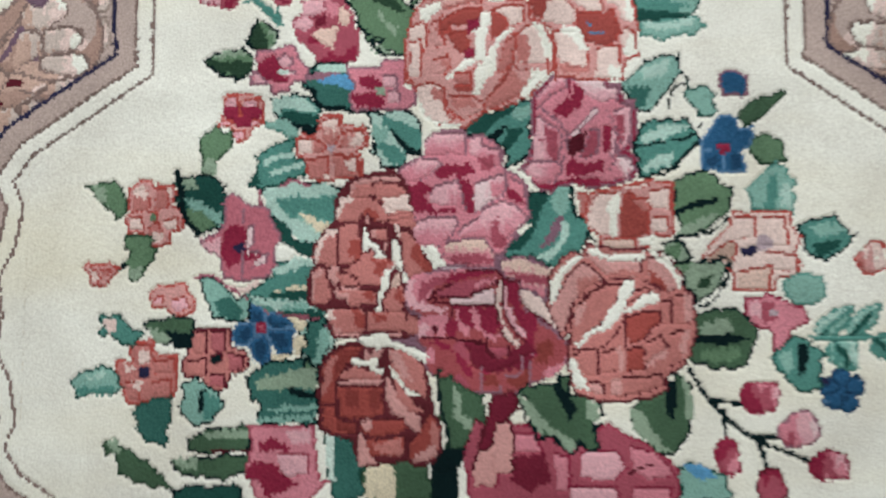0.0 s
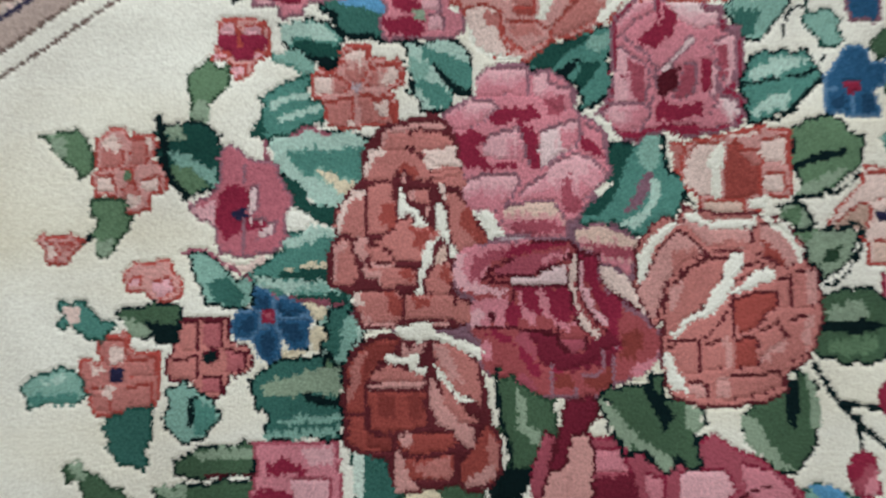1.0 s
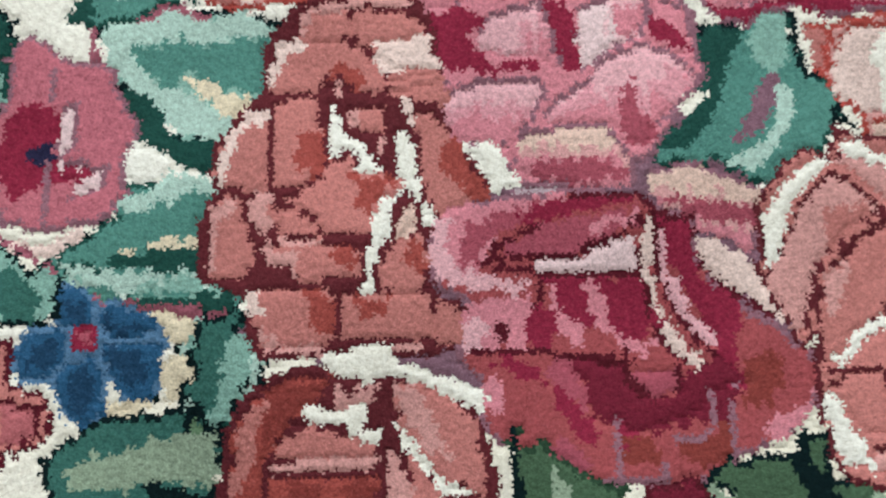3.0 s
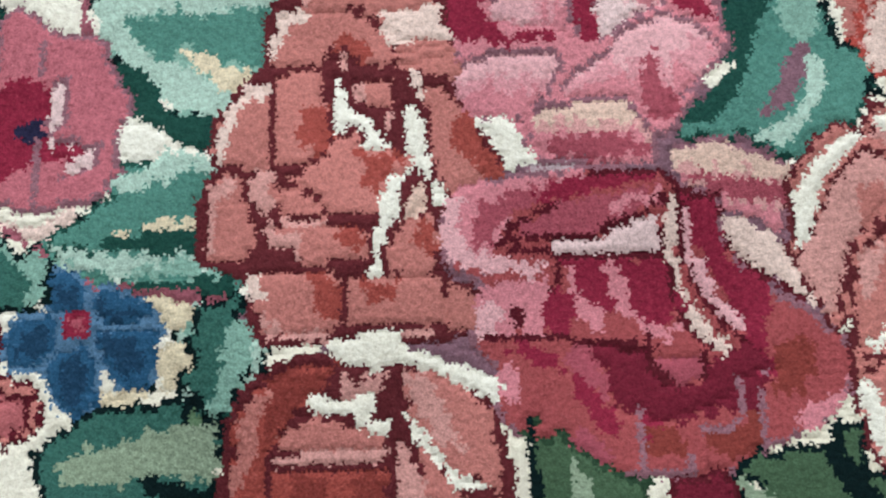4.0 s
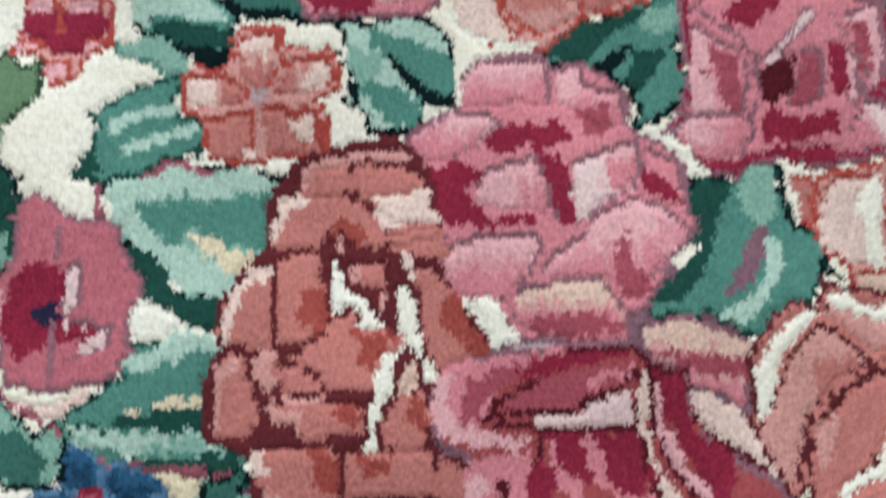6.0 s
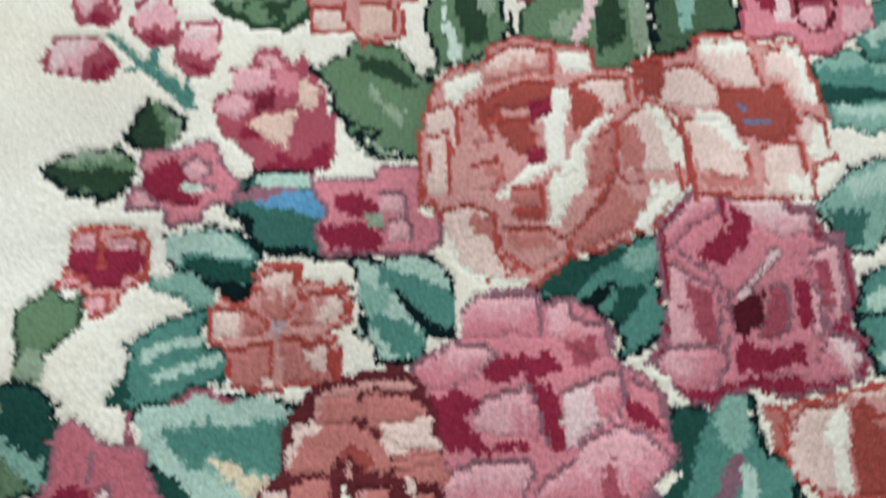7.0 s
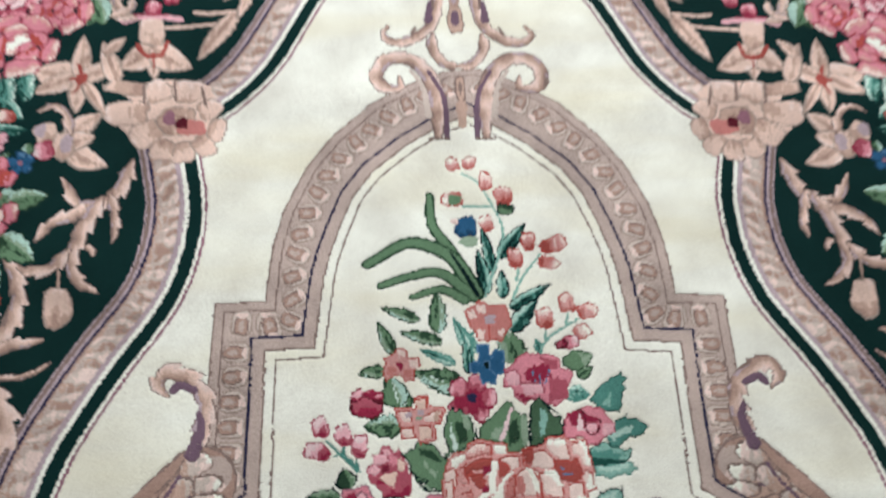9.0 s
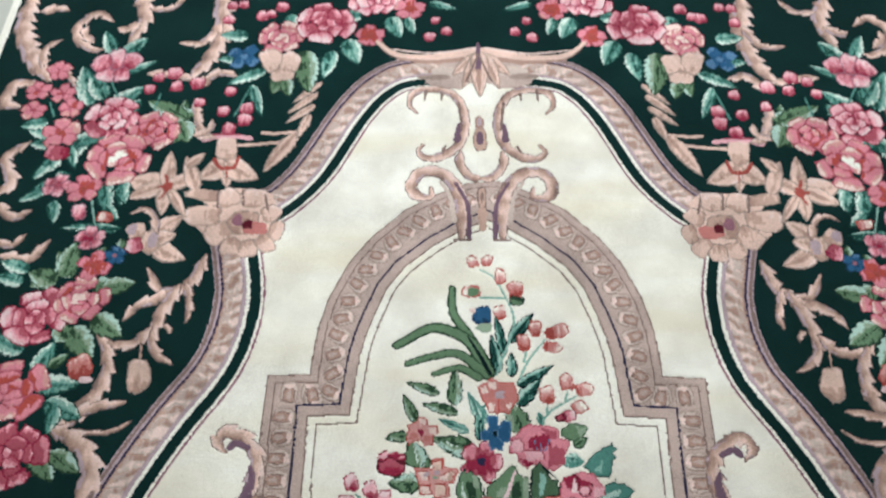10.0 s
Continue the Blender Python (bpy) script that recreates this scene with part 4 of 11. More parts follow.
    f = bud(m * -0.5861, 1.653, 0.0183, 0.0165, side(m, 90), "rose", "small pink berry", lo=0.1, hi=0.9)
    f = bud(m * -0.5367, 1.6882, 0.0184, 0.0166, side(m, 89), "rose", "small pink berry", lo=0.1, hi=0.9)
    f = bud(m * -0.1353, 1.5784, 0.0164, 0.0148, side(m, 84), "rose", "small pink berry", lo=0.1, hi=0.9)
    f = bud(m * -0.0909, 1.5997, 0.015, 0.0135, side(m, 84), "rose", "small pink berry", lo=0.1, hi=0.9)
    f = bud(m * -0.1217, 1.6397, 0.0136, 0.0122, side(m, 84), "rose", "small pink berry", lo=0.1, hi=0.9)
    f = bud(m * -0.564, 1.6597, 0.0153, 0.0137, side(m, 90), "rose", "small pink berry", lo=0.1, hi=0.9)
    f = rosette(m * -1.0865, 1.4483, 0.0322, 5, side(m, 97), "warm", "", "small coral star blossom", lo=0.1, hi=0.7)
    f = rosette(m * -1.1228, 1.38, 0.0317, 5, side(m, 97), "warm", "", "small coral star blossom", lo=0.1, hi=0.7)
    f = rosette(m * -1.0571, 1.3711, 0.0316, 5, side(m, 97), "warm", "", "small coral star blossom", lo=0.1, hi=0.7)
    f = rosette(m * -1.1198, 1.3141, 0.0312, 5, side(m, 97), "warm", "", "small coral star blossom", lo=0.1, hi=0.7)
    f = rosette(m * -1.027, 1.3243, 0.0312, 5, side(m, 96), "warm", "", "small coral star blossom", lo=0.1, hi=0.7)
    f = rosette(m * -1.0308, 1.2422, 0.0473, 5, side(m, 104), "warm", "rust", "coral five-petalled blossom", lo=0, hi=0.8)
    f = bud(m * -1.0265, 1.1806, 0.0302, 0.0219, side(m, 169), "wine", "crimson bud", lo=0.2, hi=1)
    f = rosette(m * -1.0019, 1.0827, 0.0348, 5, side(m, 78), "pink", "rose", "pink blossom", lo=0.1, hi=1)
    f = rosette(m * -0.9358, 1.0752, 0.04, 5, side(m, 103), "warm", "rust", "coral blossom", lo=-0.1, hi=0.6)
    f = bud(m * -0.93, 1.0059, 0.021, 0.0157, side(m, 103), "pink", "pink bud")
    f = bud(m * -0.8666, 0.9924, 0.0183, 0.013, side(m, 169), "coral", "coral bud")
    f = rosette(m * -0.8874, 0.9348, 0.0334, 5, side(m, 103), "pink", "crimson", "pink blossom", lo=0.1, hi=0.9)
    f = rosette(m * -0.8224, 0.8903, 0.0254, 5, side(m, 102), "blue", "mauve", "small blue blossom", lo=0.4, hi=1)
    ruffle(m * -0.9134, 1.2922, 0.0647, "rosy", "pink rose on the dark border", lo=0.2, hi=1)
    ruffle(m * -0.8038, 1.2499, 0.0584, "warm", "coral rose on the dark border")
    f = piece("blossom", None, "pink tulip blossom")
    petal(m * -0.9752, 1.4752, 0.0304, 0.0331, side(m, 138), "pink", f, 0, 0.9)
    petal(m * -0.9431, 1.4835, 0.0451, 0.0236, side(m, 102), "pink", f, 0.1, 1)
    petal(m * -0.9077, 1.4838, 0.03, 0.0265, side(m, 68), "pink", f, 0.1, 0.9)
    petal(m * -0.9591, 1.4357, 0.0244, 0.0283, side(m, -102), "pink", f, 0.3, 1)
    petal(m * -0.9279, 1.44, 0.0286, 0.0254, side(m, -71), "pink", f, 0.1, 0.8)
    whorl(f, 1.0)
    ruffle(m * -0.8728, 1.1684, 0.0737, "warm", "coral pink rose with ivory heart on dark border", heart="ivory")
    ruffle(m * -0.9608, 0.7344, 0.0658, "rosy", "deep pink rose on the dark border")
    ruffle(m * -0.8732, 0.777, 0.0566, "warm", "coral pink rose on the dark border", heart="shell", lo=0.1, hi=1.1)
    f = rosette(m * -0.8645, 0.8632, 0.0378, 4, side(m, 75), "warm", "rust", "coral blossom", lo=-0.1, hi=0.5)
    ruffle(m * -0.9671, 0.5647, 0.0673, "warm", "large coral rose on the dark border", lo=-0.1, hi=0.8)
    ruffle(m * -0.9257, 0.4248, 0.0645, "rosy", "crimson rose on the dark border", lo=-0.2, hi=0.8)
    f = bud(m * -0.8353, 0.6169, 0.0282, 0.0235, side(m, 112), "coral", "coral bud", lo=-0.1, hi=0.7)
    spot(m * -0.8193, 0.5892, 0.014, 0.0077, side(m, 1), "petal", f)
    f = rosette(m * -0.6158, 1.5025, 0.0442, 4, side(m, 59), "blue", "steel", "cobalt blue blossom", lo=0.4, hi=1)
    ruffle(m * -0.5236, 1.573, 0.0569, "warm", "pale coral rose on the dark border", heart="shell", lo=0.3, hi=1.2)
    f = piece("blossom", None, "buff blossom")
    petal(m * -0.5388, 1.4872, 0.0433, 0.0307, side(m, 119), "buff", f, 0.3, 0.9)
    petal(m * -0.4983, 1.4795, 0.04, 0.0305, side(m, 73), "buff", f, 0.3, 0.9)
    petal(m * -0.5089, 1.4439, 0.0276, 0.0319, side(m, -83), "buff", f, 0.2, 0.8)
    whorl(f, 1.0)
    ruffle(m * -0.4162, 1.6287, 0.0757, "rosy", "deep pink rose on the dark border")
    ruffle(m * -0.2898, 1.7166, 0.0647, "rosy", "pink rose on the dark border", lo=0.3, hi=1.1)
    f = rosette(m * -0.2924, 1.5833, 0.0389, 5, side(m, 93), "warm", "rust", "coral blossom", lo=-0.1, hi=0.6, eye=0.3)
    f = rosette(m * -0.1915, 1.6844, 0.0428, 5, side(m, 92), "warm", "rust", "coral blossom", lo=-0.1, hi=0.7, eye=0.3)
    
inner_frame()
f = piece("crest_ground", None, "ivory ground behind the crest")
spot(-0.0052, 1.4412, 0.1271, 0.0482, 1, "taupe", f, 3)
spot(-0.0056, 1.3756, 0.0544, 0.0396, 1, "ivory", f)
spot(-0.0923, 1.4543, 0.036, 0.0168, 1, "stone", f)
spot(0.0823, 1.4579, 0.0361, 0.0168, 1, "stone", f)
spot(-0.1196, 1.4352, 0.0414, 0.0092, 1, "drab", f)
spot(0.1094, 1.4399, 0.0415, 0.0093, 1, "drab", f)

for m in (1, -1):
    f = piece("crest_arm", None, "buff arm of the crest over the band")
    stroke([(m * -0.2709, 1.5573), (m * -0.2194, 1.512), (m * -0.1209, 1.5008), (m * -0.006, 1.5204)], 0.0071, 0.0198, "umber", f)
    stroke([(m * -0.271, 1.5593), (m * -0.2195, 1.5139), (m * -0.121, 1.5027), (m * -0.006, 1.5223)], 0.0057, 0.0177, "buff", f)
    stroke([(m * -0.2188, 1.4987), (m * -0.1207, 1.4894), (m * -0.0061, 1.5051)], 0.0028, 0.0084, "clay", f)
    stroke([(m * -0.2344, 1.5329), (m * -0.1213, 1.5199), (m * -0.0116, 1.5395)], 0.0021, 0.0042, "shell", f)
    f = piece("crest_leaf", None, "tan leaf of the fan in the crest")
    leaf(m * -0.0117, 1.5164, m * -0.0756, 1.4398, 0.0139, "buff", saw=0, label="buff pointed petal", name="petal", parent=f)
    leaf(m * -0.0089, 1.5203, m * -0.0478, 1.3964, 0.0139, "buff", saw=0, label="buff pointed petal", name="petal", parent=f)
    scroll([(m * -0.1602, 1.3158), (m * -0.1799, 1.3435), (m * -0.1676, 1.3831), (m * -0.1188, 1.3949), (m * -0.0681, 1.3743), (m * -0.0422, 1.3147), (m * -0.0421, 1.2544), (m * -0.0603, 1.2088), (m * -0.099, 1.1784), (m * -0.1339, 1.1745), (m * -0.1526, 1.1938), (m * -0.1414, 1.2139)], 0.0107, 0.0134, "tan", label="buff crest bracket", saw=0.3)
    f = piece("volute_shade", None, "plum inner side of the crest bracket")
    stroke([(m * -0.0554, 1.2798), (m * -0.0591, 1.2322)], 0.004, 0.0093, "plum", f)
    stroke([(m * -0.0558, 1.3496), (m * -0.0474, 1.2628)], 0.0041, 0.0027, "umber", f)
    stroke([(m * -0.1392, 1.3909), (m * -0.1425, 1.3585)], 0.0041, 0.0027, "umber", f)
    stroke([(m * -0.0981, 1.3809), (m * -0.1005, 1.3593)], 0.0041, 0.0027, "umber", f)
    stroke([(m * -0.094, 1.1949), (m * -0.0864, 1.2116)], 0.0039, 0.0026, "umber", f)
    scroll([(m * -0.0498, 1.1958), (m * -0.0522, 1.1598), (m * -0.029, 1.1217), (m * 0.0042, 1.1128)], 0.0117, 0.0117, "tan", label="tan crest cup", saw=0.3)
    scroll([(m * -0.1204, 1.0884), (m * -0.1198, 1.0605), (m * -0.15, 1.0599), (m * -0.1661, 1.0907), (m * -0.1469, 1.129), (m * -0.1034, 1.133), (m * -0.0646, 1.0958), (m * -0.0466, 1.0282), (m * -0.0463, 0.9422)], 0.014, 0.019, "tan", label="tan crest volute", saw=0.3)
    f = piece("volute_shade", None, "plum inner side of the crest volute")
    stroke([(m * -0.0621, 1.1021), (m * -0.0341, 1.0376), (m * -0.0292, 0.9483)], 0.0038, 0.0064, "plum", f)
    stroke([(m * -0.0978, 1.1046), (m * -0.0744, 1.0613), (m * -0.0638, 0.9918)], 0.0038, 0.0064, "stone", f)
    stroke([(m * -0.0634, 0.9404), (m * -0.0267, 0.9411)], 0.0024, 0.0024, "umber", f)
    
f = piece("crest_shell", None, "tan and plum shell of the crest")
leaf(-0.006, 1.5281, -0.0029, 1.3685, 0.0207, "buff", saw=0, label="buff pointed petal", name="petal", parent=f)
stroke([(-0.0072, 1.5552), (-0.0062, 1.4975), (-0.0064, 1.471)], 0.0043, 0.0085, "plum", f)
stroke([(-0.0075, 1.5165), (-0.0369, 1.4222)], 0.0028, 0.0028, "umber", f)
stroke([(-0.0061, 1.5166), (0.0264, 1.4235)], 0.0028, 0.0028, "umber", f)
stroke([(-0.0064, 1.4598), (-0.0054, 1.3973)], 0.0055, 0.0028, "clay", f)
f = piece("crest_pendant", None, "small mauve pendant of the crest")
spot(-0.0039, 1.2333, 0.0171, 0.0404, 1, "umber", f)
spot(-0.0039, 1.2333, 0.0145, 0.037, 1, "tan", f)
spot(-0.0039, 1.2366, 0.0092, 0.0202, 1, "plum", f)
spot(-0.0048, 1.2842, 0.0107, 0.0224, 1, "clay", f)
spot(-0.0048, 1.2877, 0.0053, 0.0138, 1, "lilac", f)
f = piece("crest_stem", None, "small tan stem between the volutes")
spot(-0.0001, 1.0566, 0.0113, 0.037, 1, "umber", f)
spot(-0.0001, 1.0566, 0.0076, 0.0308, 1, "tan", f)
spot(-0.0001, 1.0596, 0.0038, 0.017, 1, "umber", f)
stroke([(0.0008, 1.0155), (0.0016, 0.9708)], 0.0112, 0.0075, "tan", f)


BORDER_DYE = DYE.copy()


# ---- the bouquet: leaves first, then blossoms, then the roses ----
f = piece("leaf", None, "long blade-like dark green leaf")
stroke([(0.0127, 0.6163), (-0.028, 0.6969), (-0.0625, 0.7523), (-0.0673, 0.814)], 0.0138, 0.0086, "moss", f)
stroke([(0.0127, 0.6163), (-0.028, 0.6969), (-0.0625, 0.7523), (-0.0673, 0.814)], 0.0099, 0.0047, "leaf", f)
f = piece("leaf", None, "long blade-like dark green leaf")
stroke([(0.0105, 0.6207), (-0.0324, 0.6896), (-0.1061, 0.7173), (-0.1814, 0.6751)], 0.0163, 0.0101, "moss", f)
stroke([(0.0105, 0.6207), (-0.0324, 0.6896), (-0.1061, 0.7173), (-0.1814, 0.6751)], 0.0117, 0.0055, "leaf", f)
f = piece("leaf", None, "long blade-like dark green leaf")
stroke([(0.0061, 0.612), (-0.0496, 0.6565), (-0.1026, 0.6524), (-0.1577, 0.6333)], 0.0122, 0.0075, "moss", f)
stroke([(0.0061, 0.612), (-0.0496, 0.6565), (-0.1026, 0.6524), (-0.1577, 0.6333)], 0.0088, 0.0041, "leaf", f)
f = piece("leaf", None, "long blade-like dark green leaf")
stroke([(-0.0103, 0.606), (-0.0503, 0.6255), (-0.1014, 0.6119)], 0.0105, 0.0065, "moss", f)
stroke([(-0.0103, 0.606), (-0.0503, 0.6255), (-0.1014, 0.6119)], 0.0076, 0.0036, "leaf", f)
stroke([(0.0143, 0.6146), (-0.0125, 0.6652), (-0.0321, 0.6987)], 0.0049, 0.0024, "ink", f)
leaf(-0.0899, 0.5689, -0.1576, 0.593, 0.0099, "leaf", light=1, label="soft green leaf with pale edge")
leaf(-0.0585, 0.544, -0.0587, 0.623, 0.0137, "leaf", light=-1, label="soft green leaf with pale edge")
leaf(-0.0509, 0.5272, -0.1252, 0.5472, 0.0105, "leaf", light=1, label="soft green leaf with pale edge")
leaf(-0.0283, 0.4881, -0.0927, 0.5144, 0.008, "jade", label="pale jade green leaf")
leaf(-0.022, 0.4396, -0.1078, 0.4777, 0.0145, "leaf", light=1, vein="frost", label="soft green leaf with pale edge")
leaf(-0.002, 0.5018, -0.0316, 0.5745, 0.0087, "jade", label="pale jade green leaf")
leaf(-0.0086, 0.4691, -0.0116, 0.5404, 0.008, "teal", label="dark teal green leaf with serrated edge")
leaf(0.01, 0.5058, -0.0201, 0.5591, 0.0074, "jade", label="pale jade green leaf")
leaf(-0.1352, 0.5074, -0.1625, 0.5653, 0.0104, "leaf", light=1, label="soft green leaf with pale edge")
leaf(-0.1484, 0.4766, -0.1954, 0.4707, 0.009, "leaf", label="soft green leaf with pale edge")
leaf(-0.1102, 0.4093, -0.1506, 0.4664, 0.0156, "leaf", light=1, vein="frost", label="soft green leaf with pale edge")
leaf(-0.1225, 0.38, -0.1867, 0.3828, 0.0153, "leaf", light=-1, vein="moss", label="soft green leaf with pale edge")
leaf(0.0543, 0.6856, 0.1074, 0.7567, 0.0131, "teal", light=1, label="dark teal green leaf with serrated edge")
leaf(0.0447, 0.6559, 0.0268, 0.7507, 0.0091, "teal", label="dark teal green leaf with serrated edge")
leaf(0.0322, 0.6162, 0.0169, 0.7038, 0.0109, "teal", light=-1, label="dark teal green leaf with serrated edge")
leaf(0.0587, 0.6072, 0.0586, 0.6632, 0.0102, "teal", label="dark teal green leaf with serrated edge")
leaf(0.0682, 0.588, 0.1464, 0.6348, 0.0108, "teal", light=1, label="dark teal green leaf with serrated edge")
leaf(0.0675, 0.5453, 0.1175, 0.6031, 0.0139, "teal", light=1, label="dark teal green leaf with serrated edge")
leaf(0.0763, 0.4885, 0.0522, 0.5511, 0.0211, "leaf", label="soft green leaf with pale edge")
leaf(0.1549, 0.4291, 0.1958, 0.4322, 0.011, "jade", label="pale jade green leaf")
leaf(0.117, 0.5045, 0.1097, 0.5334, 0.0062, "jade", label="pale jade green leaf")
stem([(0.0264, 0.6118), (0.0544, 0.6874), (0.0655, 0.7426), (0.0509, 0.7899), (0.0232, 0.8431), (-0.0062, 0.8628)], 0.0026, "jade")
stem([(-0.0042, 0.7919), (0.034, 0.7918), (0.0509, 0.7899)], 0.0026, "jade")
stem([(0.0749, 0.6071), (0.0979, 0.6511), (0.1296, 0.6916)], 0.0026, "jade")
stem([(0.0851, 0.6423), (0.0913, 0.6782)], 0.0026, "jade")
stem([(0.1176, 0.5128), (0.1393, 0.5378), (0.1817, 0.5629), (0.2072, 0.5756)], 0.0026, "jade")
stem([(0.1267, 0.5295), (0.1284, 0.5549)], 0.0026, "jade")
stem([(0.1648, 0.5545), (0.1706, 0.5759)], 0.0026, "jade")
stem([(0.0012, 0.4812), (-0.0009, 0.5308), (0.013, 0.5816)], 0.0026, "teal")
f = bud(-0.0229, 0.8826, 0.0156, 0.0121, 106, "coral", "coral pink flower bud")
f = bud(0.0093, 0.8856, 0.0156, 0.0121, 62, "coral", "coral pink flower bud")
f = bud(0.0388, 0.8461, 0.019, 0.0121, 92, "coral", "coral pink flower bud")
f = bud(0.07, 0.8139, 0.0188, 0.0171, 96, "coral", "coral pink flower bud", lo=-0.1, hi=0.7)
f = bud(0.0728, 0.7851, 0.0119, 0.0153, -93, "moss", "green calyx of a bud")
f = bud(-0.025, 0.8072, 0.0204, 0.0144, 180, "coral", "coral pink flower bud")
spot(-0.0208, 0.8063, 0.0119, 0.0115, 0, "leaf", f)
f = bud(0.0367, 0.7568, 0.0169, 0.0118, 106, "coral", "coral pink flower bud")
f = bud(-0.0015, 0.7475, 0.0218, 0.0201, 88, "blue", "deep blue flower bud", lo=0.3, hi=0.7)
spot(0.0034, 0.7197, 0.0167, 0.0111, 0, "sage", f)
spot(-0.022, 0.7616, 0.0076, 0.0056, 0, "shell", f)
f = bud(0.085, 0.6854, 0.0199, 0.0133, 96, "coral", "coral flower bud", lo=-0.1, hi=0.8)
f = bud(0.1104, 0.7193, 0.0185, 0.0126, 86, "coral", "coral flower bud", lo=-0.1, hi=0.8)
f = bud(0.1562, 0.7126, 0.0252, 0.0151, 21, "coral", "coral flower bud", lo=-0.1, hi=0.8)
f = bud(0.1452, 0.6761, 0.0183, 0.0125, -11, "coral", "coral flower bud", lo=-0.1, hi=0.8)
f = bud(0.1295, 0.5694, 0.0194, 0.0154, 96, "coral", "coral pink flower bud", lo=0, hi=0.9)
f = bud(0.1698, 0.5976, 0.018, 0.0139, 95, "coral", "coral pink flower bud", lo=0, hi=0.9)
f = bud(0.2061, 0.5817, 0.018, 0.0139, 10, "coral", "coral pink flower bud")
f = bud(0.1922, 0.5432, 0.0154, 0.0137, 30, "coral", "coral pink flower bud")
f = bud(0.1705, 0.5248, 0.0145, 0.0128, 20, "rose", "pink flower bud")
f = bud(0.1541, 0.5208, 0.0112, 0.0072, -170, "wine", "crimson flower bud")
leaf(-0.1275, 0.4148, -0.1428, 0.4682, 0.0185, "leaf", light=-1, vein="frost", label="soft green leaf with pale edge")
leaf(-0.0225, 0.4515, -0.0917, 0.4709, 0.0179, "leaf", light=1, vein="frost", label="soft green leaf with pale edge")
leaf(-0.1252, 0.3827, -0.1787, 0.3812, 0.0173, "leaf", light=-1, vein="moss", label="soft green leaf with pale edge")
leaf(-0.2076, 0.2817, -0.2189, 0.3148, 0.0143, "moss", light=-1, label="dark moss green leaf")
leaf(-0.2215, 0.2646, -0.275, 0.2695, 0.0149, "moss", light=-1, label="dark moss green leaf")
leaf(-0.1493, 0.4762, -0.1926, 0.4767, 0.0102, "leaf", label="soft green leaf with pale edge")
f = piece("leaf_highlight", None, "pale streak of a leaf")
stroke([(-0.0341, 0.3402), (-0.0388, 0.364), (-0.0432, 0.3882)], 0.0045, 0.0016, "frost", f)
stroke([(0.0374, 0.3595), (0.0445, 0.376), (0.0542, 0.3981)], 0.0045, 0.0021, "shell", f)
stroke([(0.1109, 0.3554), (0.109, 0.384), (0.1072, 0.4042)], 0.0041, 0.0017, "frost", f)
stroke([(-0.0904, 0.3304), (-0.0784, 0.3134), (-0.0685, 0.3028)], 0.0049, 0.002, "sage", f)
stroke([(-0.0242, 0.3422), (-0.0237, 0.3595), (-0.0288, 0.3814)], 0.0061, 0.0025, "sage", f)
stroke([(0.0212, 0.348), (0.0293, 0.3631), (0.041, 0.3871)], 0.0066, 0.0033, "sage", f)
leaf(0.1765, 0.4609, 0.2046, 0.4796, 0.0096, "leaf", label="soft green leaf with pale edge")
leaf(0.1613, 0.4378, 0.1887, 0.4328, 0.0111, "jade", label="pale jade green leaf")
stem([(-0.1927, 0.3089), (-0.2155, 0.3302), (-0.2451, 0.3583)], 0.0026, "teal")
stem([(-0.1949, 0.3152), (-0.2178, 0.3366), (-0.2338, 0.3334)], 0.0026, "teal")
stem([(-0.2158, 0.3365), (-0.2185, 0.3536)], 0.0026, "teal")
stem([(-0.194, 0.311), (-0.1954, 0.3278)], 0.0026, "teal")
f = bud(-0.2553, 0.3823, 0.018, 0.0131, 111, "rosebud", "pale pink flower bud with deep base", lo=0, hi=1)
f = bud(-0.2179, 0.3687, 0.0179, 0.0131, 102, "rosebud", "pale pink flower bud with deep base", lo=0, hi=1)
f = bud(-0.192, 0.3498, 0.0195, 0.013, 82, "rosebud", "pale pink flower bud with deep base", lo=0, hi=1)
f = bud(-0.2596, 0.3423, 0.0217, 0.0137, 164, "rosebud", "pale pink flower bud with deep base", lo=0, hi=1)
f = piece("blossom", None, "deep rose tulip-shaped blossom")
petal(-0.1797, 0.419, 0.0208, 0.0242, 92, "wine", f, 0.2, 0.9)
petal(-0.1924, 0.4282, 0.0154, 0.0109, 119, "rose", f, 0.3, 0.9)
petal(-0.1716, 0.4289, 0.0135, 0.0152, 82, "rose", f, 0.2, 0.8)
whorl(f)
spot(-0.1773, 0.4078, 0.0166, 0.0063, -1, "crimson", f)
f = rosette(-0.0046, 0.4282, 0.0402, 5, 74, "rose", "navy", "crimson and pink five-petalled blossom with navy eye", lo=-0.25, hi=0.75)
leaf(-0.15, 0.0169, -0.2297, 0.0164, 0.0188, "teal", light=1, fat=0.5, label="dark teal green leaf with serrated edge")
leaf(-0.1517, 0.0413, -0.2031, 0.0475, 0.0095, "jade", light=1, fat=0.6, label="pale jade green leaf")
leaf(-0.1502, 0.0254, -0.1949, 0.0228, 0.0061, "jade", saw=0.3, label="pale jade green leaf")
leaf(-0.1404, 0.0047, -0.2081, 0.0063, 0.0084, "jade", light=-1, fat=0.5, label="pale jade green leaf")
leaf(-0.1496, 0.0002, -0.1528, -0.0593, 0.0161, "teal", light=-1, fat=0.5, label="dark teal green leaf with serrated edge")
leaf(-0.1424, -0.0141, -0.1451, -0.0506, 0.0078, "leaf", light=-1, fat=0.5, label="soft green leaf with pale edge")
f = piece("leaf_highlight", None, "pale streak of a leaf")
